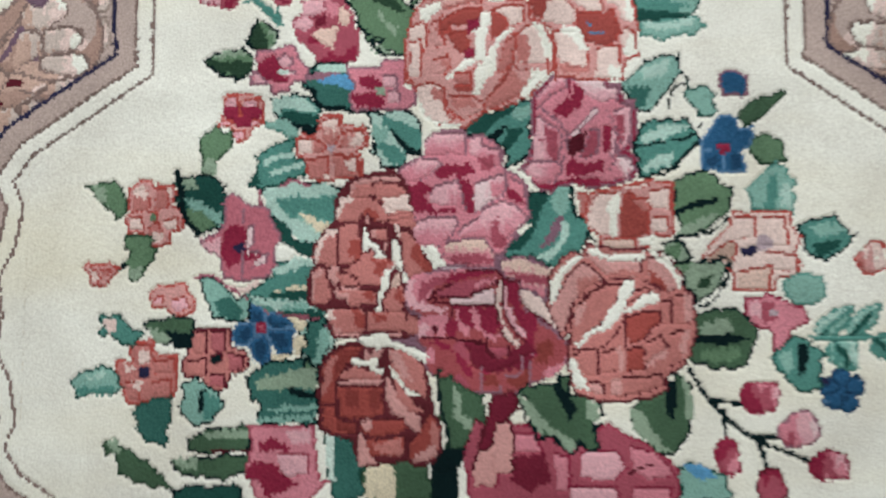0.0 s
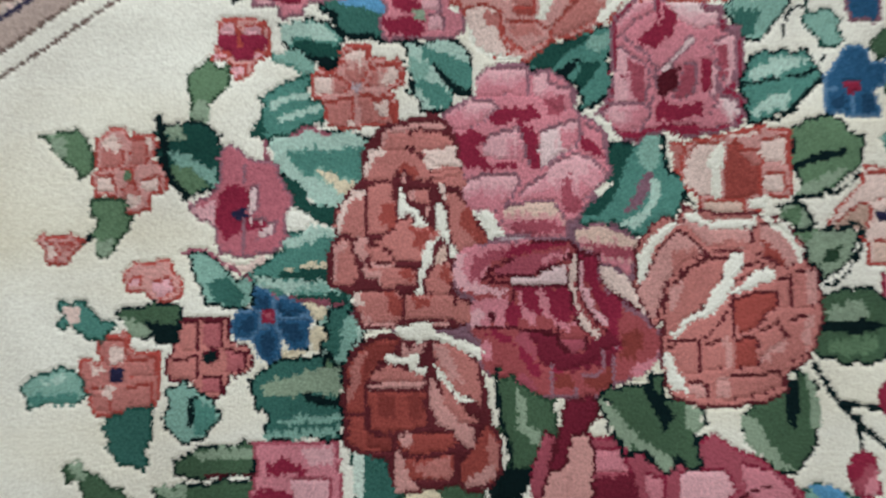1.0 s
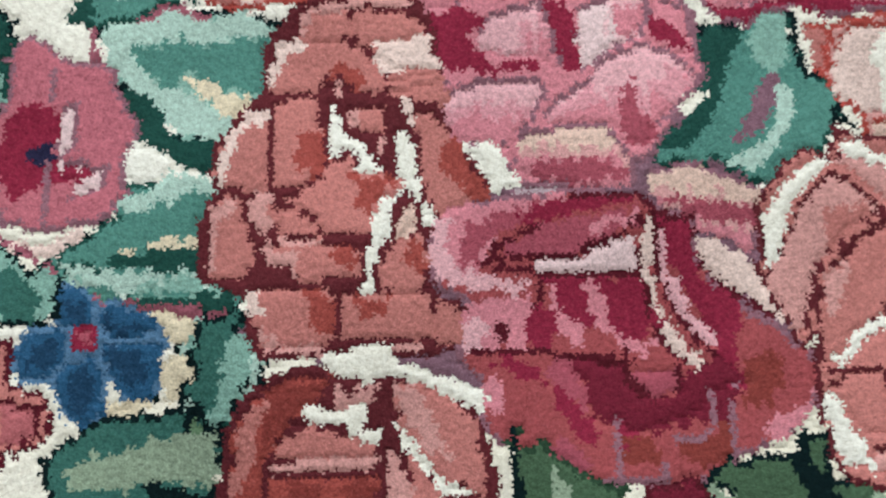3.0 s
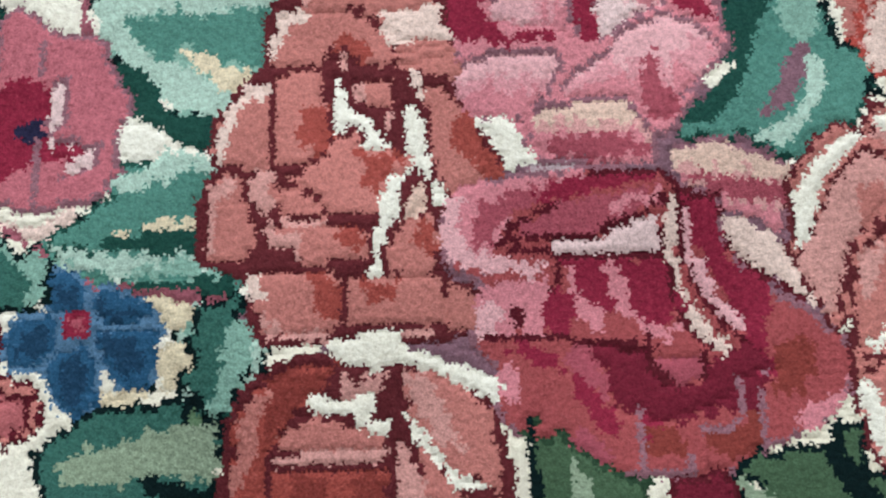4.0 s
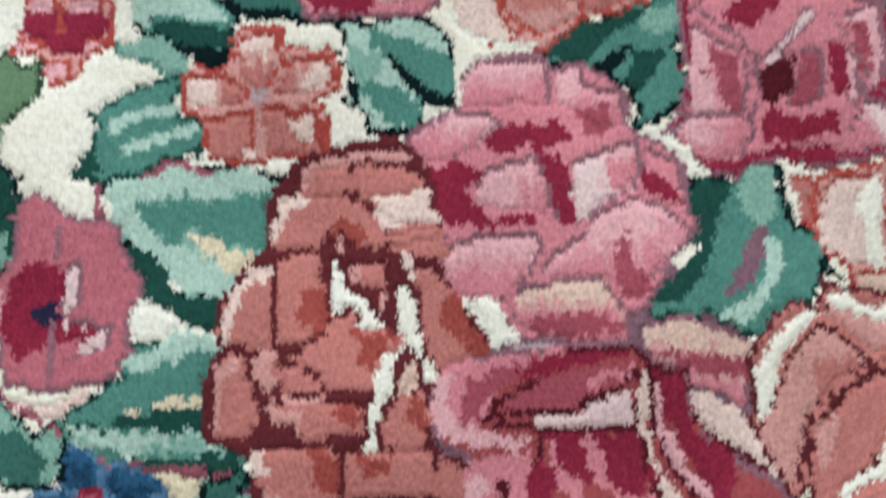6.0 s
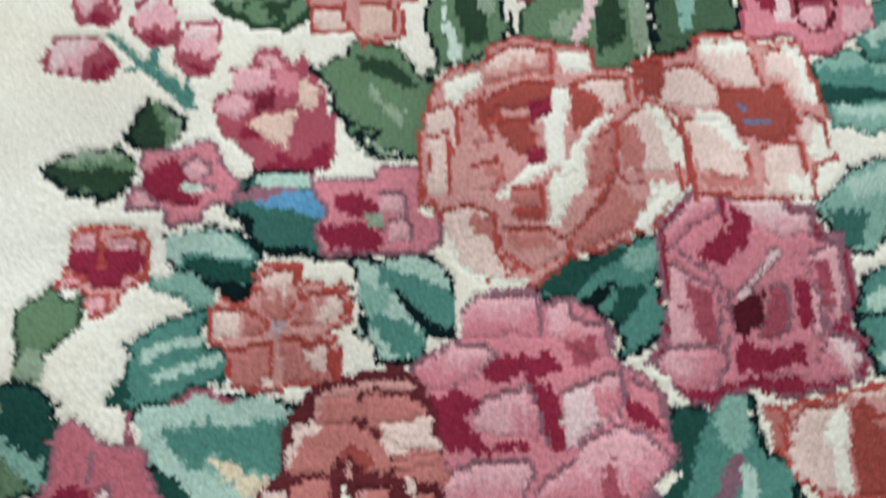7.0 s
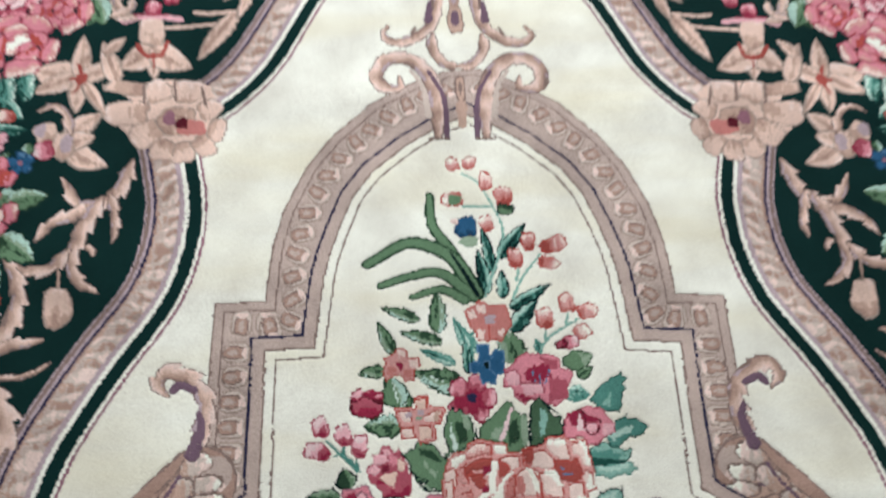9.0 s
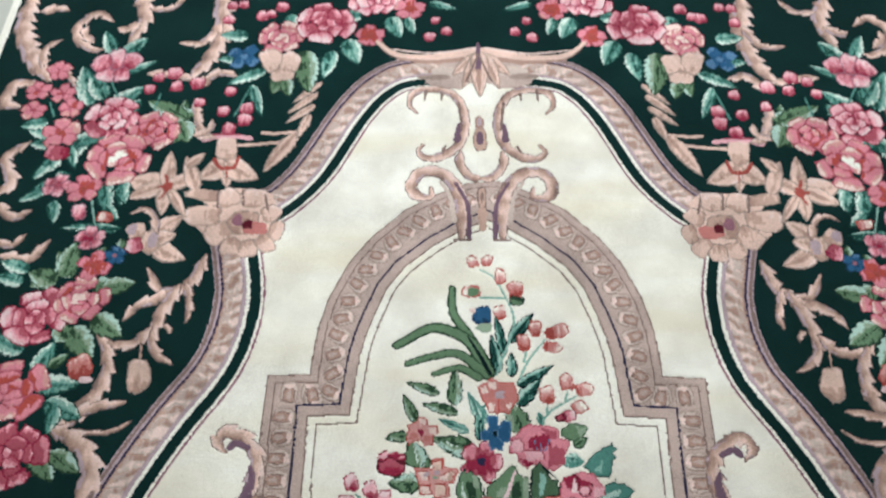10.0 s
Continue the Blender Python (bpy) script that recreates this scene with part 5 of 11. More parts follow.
stroke([(-0.1914, 0.0251), (-0.1762, 0.0284), (-0.1574, 0.0312)], 0.0047, 0.0024, "sand", f)
stroke([(-0.1906, 0.0047), (-0.1731, 0.0055), (-0.1521, 0.0086)], 0.0037, 0.0023, "frost", f)
stroke([(-0.2422, 0.0275), (-0.2302, 0.0236), (-0.2142, 0.0317)], 0.0033, 0.0033, "shell", f)
spot(-0.1919, 0.0635, 0.0119, 0.0097, 9, "ivory", f)
spot(-0.1725, -0.011, 0.0111, 0.008, -1, "sand", f)
spot(-0.1684, -0.0319, 0.0069, 0.0114, -1, "sand", f)
spot(-0.1884, -0.0461, 0.01, 0.006, 14, "sand", f)
leaf(-0.1469, -0.0107, -0.1463, -0.0576, 0.0142, "teal", light=1, label="dark teal green leaf with serrated edge")
leaf(0.3828, -0.0231, 0.4046, -0.0575, 0.0137, "jade", label="pale jade green leaf")
leaf(0.3657, -0.022, 0.4048, 0.0116, 0.0097, "jade", label="pale jade green leaf")
leaf(0.3971, -0.0219, 0.4334, 0.0146, 0.0097, "jade", label="pale jade green leaf")
leaf(0.4227, -0.0229, 0.4476, -0.0429, 0.0114, "jade", label="pale jade green leaf")
stem([(0.36, -0.0215), (0.397, -0.0231), (0.4358, -0.0217)], 0.0026, "teal")
stem([(0.236, -0.0555), (0.2584, -0.0899), (0.2978, -0.1239), (0.3597, -0.1489)], 0.0026, "ink")
stem([(0.2556, -0.087), (0.287, -0.0897)], 0.0026, "ink")
stem([(0.2978, -0.1239), (0.3291, -0.1236)], 0.0026, "ink")
stem([(0.2697, -0.0984), (0.272, -0.1298)], 0.0026, "ink")
stem([(0.3062, -0.1295), (0.313, -0.1578)], 0.0026, "ink")
f = bud(0.3071, -0.0833, 0.0194, 0.016, 10, "rose", "deep rose flower bud", lo=-0.1, hi=0.7)
f = bud(0.3463, -0.1161, 0.0205, 0.017, 30, "pink", "pale pink flower bud", lo=0.3, hi=0.9)
f = bud(0.2734, -0.144, 0.0182, 0.0125, -81, "rose", "deep rose flower bud", lo=-0.1, hi=0.6)
f = bud(0.3754, -0.1521, 0.0192, 0.0147, 1, "rose", "deep rose flower bud", lo=0, hi=0.7)
f = bud(0.3172, -0.173, 0.017, 0.0147, -81, "wine", "crimson flower bud")
f = bud(0.4251, 0.0593, 0.0183, 0.0149, 40, "coral", "coral flower bud")
stem([(-0.364, 0.0463), (-0.3539, 0.0523)], 0.0026, "ink")
f = rosette(0.3899, -0.077, 0.0227, 5, 88, "blue", "cobalt", "cobalt blue blossom", lo=0.3, hi=0.9, eye=0.16)
f = bud(0.3731, -0.0668, 0.0057, 0.0068, 89, "blue", "navy bud", lo=0, hi=0.2)
# the large roses

# the blossoms and leaves that lie on top, petal by petal
f = motif("blossom", "salmon five-petalled blossom with navy eye", "coral")
ground_of(f, "salmon", [(-0.3494, -0.0307), (-0.3218, -0.0264), (-0.3184, -0.0435), (-0.2944, -0.0411), (-0.2957, -0.0640), (-0.2975, -0.0881), (-0.3273, -0.0930), (-0.3488, -0.0949), (-0.3558, -0.0791), (-0.3636, -0.0615), (-0.3627, -0.0497), (-0.3464, -0.0496)])
area(f, "salmon", [(-0.3457, -0.0324), (-0.3241, -0.0300), (-0.3212, -0.0495), (-0.3342, -0.0566), (-0.3415, -0.0525)])
shade(f, "shell", [(-0.3395, -0.0377), (-0.3263, -0.0377), (-0.3271, -0.0524), (-0.3373, -0.0525)])
area(f, "salmon", [(-0.3224, -0.0495), (-0.2985, -0.0446), (-0.2993, -0.0611), (-0.3209, -0.0636)])
area(f, "salmon", [(-0.3518, -0.0720), (-0.3339, -0.0707), (-0.3346, -0.0883), (-0.3477, -0.0913)])
shade(f, "shell", [(-0.3446, -0.0731), (-0.3338, -0.0719), (-0.3360, -0.0819)])
area(f, "salmon", [(-0.3243, -0.0707), (-0.3016, -0.0670), (-0.3029, -0.0858), (-0.3184, -0.0882)])
shade(f, "shell", [(-0.3554, -0.0532), (-0.3390, -0.0584), (-0.3491, -0.0626)])
area(f, "navy", [(-0.3378, -0.0566), (-0.3282, -0.0566), (-0.3268, -0.0660), (-0.3364, -0.0672)])
f = motif("blossom", "brick red five-petalled blossom with black eye and maroon outline", "maroon")
ground_of(f, "salmon", [(-0.2854, -0.0156), (-0.2411, -0.0143), (-0.2389, -0.0355), (-0.2257, -0.0366), (-0.2189, -0.0519), (-0.2253, -0.0619), (-0.2401, -0.0637), (-0.2428, -0.0796), (-0.2660, -0.0826), (-0.2723, -0.0680), (-0.2902, -0.0669), (-0.2924, -0.0493), (-0.2865, -0.0446)])
area(f, "salmon", [(-0.2829, -0.0186), (-0.2662, -0.0179), (-0.2656, -0.0427), (-0.2812, -0.0410)])
area(f, "rose_salmon", [(-0.2626, -0.0185), (-0.2440, -0.0179), (-0.2442, -0.0379), (-0.2597, -0.0409)])
area(f, "salmon", [(-0.2883, -0.0487), (-0.2650, -0.0456), (-0.2634, -0.0650), (-0.2867, -0.0634)])
area(f, "rose_salmon", [(-0.2448, -0.0397), (-0.2250, -0.0425), (-0.2248, -0.0566), (-0.2414, -0.0602)])
area(f, "rose_salmon", [(-0.2622, -0.0633), (-0.2450, -0.0614), (-0.2464, -0.0767), (-0.2625, -0.0773)])
area(f, "ink", [(-0.2621, -0.0415), (-0.2490, -0.0397), (-0.2470, -0.0509), (-0.2601, -0.0527)])
f = motif("leaf", "pale jade leaf with teal edge", "pine")
ground_of(f, "jade", [(-0.4120, -0.0735), (-0.3944, -0.0575), (-0.3674, -0.0544), (-0.3568, -0.0673), (-0.3534, -0.0791), (-0.3694, -0.0880), (-0.3995, -0.0864)])
shade(f, "teal", [(-0.4058, -0.0794), (-0.3637, -0.0762), (-0.3576, -0.0820), (-0.3724, -0.0868), (-0.3996, -0.0852)])
shade(f, "mint", [(-0.3942, -0.0646), (-0.3702, -0.0615), (-0.3759, -0.0704)])
f = motif("leaf", "dark teal leaf", "pine")
ground_of(f, "pine_teal", [(-0.3405, -0.0925), (-0.3023, -0.0864), (-0.3006, -0.1080), (-0.3074, -0.1255), (-0.3040, -0.1412), (-0.3202, -0.1355), (-0.3398, -0.1182)])
f = motif("leaf", "jade leaf with black vein", "ink")
ground_of(f, "jade", [(-0.2919, -0.0728), (-0.2771, -0.0669), (-0.2518, -0.0784), (-0.2437, -0.0930), (-0.2570, -0.1118), (-0.2760, -0.1177), (-0.2911, -0.1062)])
area(f, "ink", [(-0.2738, -0.0803), (-0.2655, -0.0774), (-0.2662, -0.0990), (-0.2744, -0.1061)])
shade(f, "teal", [(-0.2666, -0.0815), (-0.2485, -0.0913), (-0.2583, -0.1089), (-0.2672, -0.1078)])
f = motif("leaf", "long dark moss leaf with pale tip", "moss")
ground_of(f, "moss_leaf", [(-0.3712, -0.1307), (-0.3531, -0.1364), (-0.3245, -0.1536), (-0.3033, -0.1708), (-0.2965, -0.1817), (-0.3250, -0.1803), (-0.3534, -0.1678), (-0.3690, -0.1447)])
shade(f, "sage", [(-0.3693, -0.1319), (-0.3579, -0.1335), (-0.3539, -0.1475), (-0.3648, -0.1446)])
f = motif("leaf", "dark moss leaf with pale upper edge", "ink")
ground_of(f, "moss_leaf", [(-0.2887, -0.1353), (-0.2611, -0.1170), (-0.2184, -0.1150), (-0.2179, -0.1405), (-0.2605, -0.1438), (-0.2855, -0.1440)])
shade(f, "sage", [(-0.2669, -0.1235), (-0.2213, -0.1179), (-0.2211, -0.1266), (-0.2608, -0.1322)])
stroke([(-0.2606, -0.1432), (-0.2191, -0.1428), (-0.1719, -0.1401)], 0.0014, 0.0014, "maroon", f)
f = motif("leaf", "dark moss leaf with pale tip", "ink")
ground_of(f, "moss_leaf", [(-0.3019, -0.1546), (-0.2723, -0.1485), (-0.2179, -0.1440), (-0.2176, -0.1607), (-0.2422, -0.1725), (-0.2777, -0.1729), (-0.2999, -0.1644)])
shade(f, "sage", [(-0.3001, -0.1528), (-0.2711, -0.1502), (-0.2744, -0.1613), (-0.2899, -0.1602)])
f = motif("leaf", "dark green leaf at the bouquet's foot", "ink")
ground_of(f, "pine", [(-0.3013, -0.1806), (-0.2303, -0.1782), (-0.2241, -0.1942), (-0.2950, -0.1961)])
f = motif("leaf", "dark teal leaf with ivory stripe", "pine")
ground_of(f, "pine_teal", [(-0.1426, -0.1231), (-0.1120, -0.1287), (-0.1000, -0.1585), (-0.0997, -0.1929), (-0.1330, -0.1933), (-0.1374, -0.1704)])
area(f, "frost", [(-0.1403, -0.1242), (-0.1314, -0.1271), (-0.1291, -0.1714), (-0.1362, -0.1715)])
f = motif("leaf", "sand and moss leaf beside a black gap", "moss")
ground_of(f, "moss_leaf", [(-0.1012, -0.1539), (-0.0661, -0.1496), (-0.0299, -0.1453), (-0.0297, -0.1922), (-0.1008, -0.1930)])
shade(f, "sand", [(-0.0982, -0.1556), (-0.0678, -0.1536), (-0.0658, -0.1897), (-0.0979, -0.1901)])
area(f, "ink", [(-0.0288, -0.1407), (-0.0008, -0.1335), (-0.0007, -0.1931), (-0.0286, -0.1934)])
f = motif("blossom", "pink square-petalled blossom with crimson heart", "rose")
ground_of(f, "pink", [(-0.2219, -0.1150), (-0.1988, -0.1148), (-0.1504, -0.1145), (-0.1484, -0.1359), (-0.1456, -0.1705), (-0.1350, -0.1732), (-0.1466, -0.1820), (-0.1582, -0.1947), (-0.2093, -0.1952), (-0.2198, -0.1712), (-0.2229, -0.1596), (-0.2174, -0.1364)])
area(f, "candy", [(-0.1913, -0.1420), (-0.1559, -0.1440), (-0.1556, -0.1659), (-0.1832, -0.1685)])
shade(f, "candy", [(-0.1840, -0.1199), (-0.1556, -0.1197), (-0.1543, -0.1348), (-0.1749, -0.1332)])
shade(f, "crimson", [(-0.2086, -0.1341), (-0.1957, -0.1270), (-0.1826, -0.1333), (-0.1730, -0.1424), (-0.1954, -0.1432), (-0.2114, -0.1433)])
shade(f, "crimson", [(-0.2229, -0.1631), (-0.2130, -0.1532), (-0.1881, -0.1564), (-0.1821, -0.1679), (-0.1667, -0.1712), (-0.1830, -0.1863), (-0.2006, -0.1894), (-0.2067, -0.1751), (-0.2197, -0.1723)])
f = motif("leaf", "pale jade leaf with black serrated edge", "ink")
ground_of(f, "jade", [(0.1687, 0.2426), (0.1938, 0.2678), (0.2276, 0.2767), (0.2308, 0.2543), (0.2181, 0.2351), (0.2002, 0.2141), (0.1831, 0.2106), (0.1745, 0.2293)])
shade(f, "pine_teal", [(0.1757, 0.2365), (0.2006, 0.2424), (0.1932, 0.2172), (0.1814, 0.2172)])
shade(f, "mint", [(0.1878, 0.2576), (0.2234, 0.2694), (0.2113, 0.2484), (0.1935, 0.2455)])
stroke([(0.2293, 0.2754), (0.2308, 0.2543), (0.2389, 0.2452), (0.2229, 0.2363), (0.2167, 0.2140)], 0.0013, 0.0012, "ink", f)
f = motif("leaf", "jade leaf", "pine")
ground_of(f, "jade", [(0.2353, 0.2422), (0.2523, 0.2403), (0.2679, 0.2240), (0.2646, 0.2048), (0.2489, 0.2079), (0.2362, 0.2260)])
f = motif("leaf", "dark moss leaf", "moss")
ground_of(f, "moss_leaf", [(0.2856, 0.2017), (0.2977, 0.2208), (0.3312, 0.2338), (0.3370, 0.2290), (0.3172, 0.2076), (0.2954, 0.1957)])
f = motif("leaf", "soft green leaf", "moss")
ground_of(f, "leaf", [(0.2969, 0.1820), (0.3128, 0.1891), (0.3342, 0.1831), (0.3382, 0.1569), (0.3149, 0.1540), (0.2995, 0.1659)])
f = motif("leaf", "pale jade leaf with teal midrib", "teal")
ground_of(f, "jade", [(0.2989, 0.1345), (0.3267, 0.1593), (0.3477, 0.1403), (0.3468, 0.1038), (0.3312, 0.1009), (0.3012, 0.1068)])
shade(f, "teal", [(0.3206, 0.1463), (0.3299, 0.1463), (0.3267, 0.1068), (0.3139, 0.1068)])
shade(f, "mint", [(0.3331, 0.1374), (0.3435, 0.1344), (0.3418, 0.1109), (0.3325, 0.1097)])
f = motif("blossom", "cobalt blue five-petalled blossom with red eye", "steel")
ground_of(f, "cobalt", [(0.2502, 0.1822), (0.2621, 0.1971), (0.2712, 0.2102), (0.2881, 0.2071), (0.2907, 0.1952), (0.3054, 0.1981), (0.3050, 0.1778), (0.2932, 0.1701), (0.2985, 0.1481), (0.2741, 0.1482), (0.2654, 0.1512), (0.2496, 0.1483), (0.2499, 0.1673)])
stroke([(0.2746, 0.1738), (0.2736, 0.1512)], 0.0010, 0.0009, "steel", f)
stroke([(0.2722, 0.1738), (0.2529, 0.1720)], 0.0010, 0.0009, "steel", f)
stroke([(0.2758, 0.1749), (0.2991, 0.1766)], 0.0010, 0.0009, "steel", f)
shade(f, "indigo", [(0.2569, 0.1643), (0.2686, 0.1672), (0.2684, 0.1553), (0.2556, 0.1536)])
shade(f, "indigo", [(0.2803, 0.1672), (0.2919, 0.1671), (0.2928, 0.1535), (0.2800, 0.1535)])
area(f, "crimson", [(0.2677, 0.1785), (0.2799, 0.1797), (0.2809, 0.1696), (0.2692, 0.1678)])
f = motif("bud", "small square cobalt blue bud", "mauve")
ground_of(f, "cobalt", [(0.2708, 0.2546), (0.2879, 0.2581), (0.3006, 0.2514), (0.3002, 0.2286), (0.2721, 0.2276)])
f = motif("blossom", "peach and tan square-petalled blossom with navy eye", "coral")
ground_of(f, "shell", [(0.2809, 0.1092), (0.2965, 0.1056), (0.3035, 0.1074), (0.3412, 0.1091), (0.3437, 0.0932), (0.3526, 0.0815), (0.3459, 0.0639), (0.3536, 0.0523), (0.3482, 0.0395), (0.3280, 0.0394), (0.3248, 0.0243), (0.2822, 0.0242), (0.2826, 0.0452), (0.2509, 0.0510), (0.2511, 0.0639), (0.2659, 0.0815), (0.2777, 0.0932)])
area(f, "shell", [(0.2849, 0.1027), (0.3057, 0.1027), (0.3053, 0.0809), (0.2844, 0.0780)])
area(f, "shell", [(0.3110, 0.1026), (0.3375, 0.1026), (0.3397, 0.0721), (0.3132, 0.0721)])
area(f, "tan", [(0.2551, 0.0615), (0.2786, 0.0786), (0.2878, 0.0756), (0.2845, 0.0545), (0.2550, 0.0545)])
area(f, "shell", [(0.3131, 0.0674), (0.3482, 0.0639), (0.3477, 0.0459), (0.3184, 0.0458)])
area(f, "buff", [(0.2867, 0.0469), (0.3220, 0.0522), (0.3215, 0.0283), (0.2863, 0.0271)])
area(f, "navy", [(0.2889, 0.0703), (0.3057, 0.0721), (0.3055, 0.0633), (0.2916, 0.0604)])
shade(f, "lilac", [(0.3076, 0.0815), (0.3231, 0.0786), (0.3200, 0.0669), (0.3073, 0.0686)])
f = motif("leaf", "teal leaf with black upper edge", "ink")
ground_of(f, "teal", [(0.3472, 0.0962), (0.3658, 0.1003), (0.3918, 0.1032), (0.4102, 0.0844), (0.3977, 0.0687), (0.3761, 0.0564), (0.3535, 0.0680), (0.3526, 0.0815)])
shade(f, "jade", [(0.3569, 0.0903), (0.3887, 0.0961), (0.3999, 0.0862), (0.3710, 0.0815)])
shade(f, "pine", [(0.3594, 0.0756), (0.3940, 0.0786), (0.3879, 0.0669), (0.3705, 0.0610)])
f = motif("leaf", "pale jade leaf", "teal")
ground_of(f, "jade", [(0.3314, 0.0348), (0.3530, 0.0476), (0.3740, 0.0418), (0.3734, 0.0163), (0.3520, 0.0098), (0.3368, 0.0191)])
f = motif("blossom", "rose pink blossom with crimson outline", "crimson")
ground_of(f, "pink", [(0.2925, 0.0184), (0.3092, 0.0184), (0.3151, 0.0254), (0.3276, 0.0185), (0.3532, 0.0098), (0.3591, -0.0058), (0.3411, -0.0156), (0.3349, -0.0364), (0.3212, -0.0377), (0.3188, -0.0157), (0.2988, -0.0100), (0.2922, 0.0027)])
shade(f, "rose", [(0.3091, 0.0144), (0.3235, 0.0144), (0.3242, -0.0059), (0.3115, -0.0088)])
shade(f, "candy", [(0.2976, 0.0143), (0.3090, 0.0115), (0.3087, -0.0030), (0.2990, -0.0002)])
shade(f, "lilac", [(0.3164, 0.0068), (0.3245, 0.0080), (0.3243, -0.0012), (0.3173, -0.0024)])
f = motif("leaf", "dark moss leaf with pale streak and black vein", "ink")
ground_of(f, "moss_leaf", [(0.2356, -0.0033), (0.2600, 0.0067), (0.2899, 0.0039), (0.3074, -0.0117), (0.3041, -0.0302), (0.2945, -0.0510), (0.2589, -0.0570), (0.2320, -0.0479)])
shade(f, "sage", [(0.2424, -0.0120), (0.2725, -0.0020), (0.2837, -0.0164), (0.2537, -0.0224)])
area(f, "ink", [(0.2364, -0.0218), (0.2768, -0.0182), (0.3008, -0.0239), (0.2708, -0.0310), (0.2392, -0.0276)])
shade(f, "leaf", [(0.2477, -0.0351), (0.2880, -0.0320), (0.2820, -0.0465), (0.2504, -0.0478)])
f = motif("leaf", "teal leaf with black vein", "pine")
ground_of(f, "teal", [(0.3182, -0.0405), (0.3398, -0.0220), (0.3638, -0.0219), (0.3724, -0.0460), (0.3682, -0.0759), (0.3499, -0.0788), (0.3292, -0.0618)])
area(f, "ink", [(0.3454, -0.0277), (0.3573, -0.0306), (0.3544, -0.0588), (0.3446, -0.0617)])
shade(f, "jade", [(0.3250, -0.0434), (0.3407, -0.0318), (0.3418, -0.0577), (0.3333, -0.0577)])
f = motif("leaf", "jade leaf with sky blue edge", "pine")
ground_of(f, "jade", [(0.2218, -0.1528), (0.2458, -0.1486), (0.2695, -0.1654), (0.2759, -0.1891), (0.2212, -0.1896)])
area(f, "sky", [(0.2258, -0.1516), (0.2458, -0.1509), (0.2638, -0.1649), (0.2455, -0.1679)])
f = motif("rose", "pink and crimson rose at the foot of the bouquet", "crimson")
ground_of(f, "rose", [(0.0027, -0.1346), (0.0213, -0.1161), (0.0388, -0.1102), (0.0794, -0.1128), (0.1024, -0.1327), (0.1314, -0.1210), (0.1546, -0.1094), (0.1729, -0.1235), (0.1957, -0.1319), (0.2246, -0.1556), (0.2241, -0.1907), (0.0086, -0.1930)])
area(f, "blush", [(0.0097, -0.1415), (0.0271, -0.1298), (0.0393, -0.1412), (0.0393, -0.1756), (0.0155, -0.1758)])
area(f, "pink", [(0.0504, -0.1199), (0.0794, -0.1197), (0.0856, -0.1397), (0.0561, -0.1411)])
shade(f, "maroon_crimson", [(0.0549, -0.1457), (0.0862, -0.1414), (0.0947, -0.1682), (0.0733, -0.1809), (0.0520, -0.1697)])
area(f, "pink", [(0.0966, -0.1396), (0.1145, -0.1452), (0.1142, -0.1805), (0.0993, -0.1807)])
area(f, "candy", [(0.1226, -0.1394), (0.1601, -0.1362), (0.1719, -0.1561), (0.1597, -0.1687), (0.1253, -0.1662)])
area(f, "pink", [(0.1745, -0.1332), (0.2002, -0.1387), (0.2211, -0.1624), (0.1941, -0.1684), (0.1771, -0.1572)])
area(f, "candy", [(0.1137, -0.1748), (0.1597, -0.1744), (0.1658, -0.1902), (0.1136, -0.1907)])
area(f, "pink", [(0.1769, -0.1742), (0.2180, -0.1738), (0.2178, -0.1897), (0.1767, -0.1901)])
stroke([(0.1724, -0.1618), (0.1828, -0.1560), (0.1955, -0.1524)], 0.0013, 0.0012, "maroon", f)
f = motif("blossom", "salmon blossom with pale petal tips and lilac eye", "coral")
ground_of(f, "salmon", [(-0.0126, 0.5856), (0.0067, 0.5955), (0.0160, 0.6055), (0.0335, 0.5952), (0.0616, 0.5955), (0.0696, 0.5752), (0.0716, 0.5564), (0.0591, 0.5429), (0.0525, 0.5275), (0.0119, 0.5280), (0.0066, 0.5417), (-0.0047, 0.5573)])
shade(f, "shell", [(0.0097, 0.5948), (0.0275, 0.5946), (0.0239, 0.5782), (0.0121, 0.5809)])
shade(f, "shell", [(-0.0086, 0.5836), (0.0063, 0.5854), (0.0089, 0.5728), (-0.0020, 0.5666)])
shade(f, "shell", [(0.0069, 0.5510), (0.0255, 0.5445), (0.0191, 0.5310), (0.0098, 0.5342)])
shade(f, "shell", [(0.0433, 0.5462), (0.0596, 0.5534), (0.0528, 0.5336)])
stroke([(0.0309, 0.5600), (0.0296, 0.5290)], 0.0011, 0.0010, "coral", f)
area(f, "lilac", [(0.0220, 0.5745), (0.0422, 0.5761), (0.0415, 0.5592), (0.0226, 0.5595)])
f = motif("blossom", "cobalt blue five-petalled blossom with black eye", "steel")
ground_of(f, "cobalt", [(0.0077, 0.5244), (0.0282, 0.5241), (0.0304, 0.5045), (0.0390, 0.5147), (0.0547, 0.5115), (0.0538, 0.4919), (0.0557, 0.4695), (0.0405, 0.4667), (0.0375, 0.4518), (0.0120, 0.4522), (0.0097, 0.4690), (-0.0075, 0.4735), (-0.0070, 0.4898), (0.0077, 0.4926)])
stroke([(0.0244, 0.4863), (0.0356, 0.5044)], 0.0010, 0.0009, "steel", f)
stroke([(0.0231, 0.4833), (0.0087, 0.4883)], 0.0010, 0.0009, "steel", f)
stroke([(0.0259, 0.4802), (0.0370, 0.4680)], 0.0010, 0.0009, "steel", f)
area(f, "ink", [(0.0182, 0.4912), (0.0298, 0.4911), (0.0294, 0.4796), (0.0195, 0.4797)])
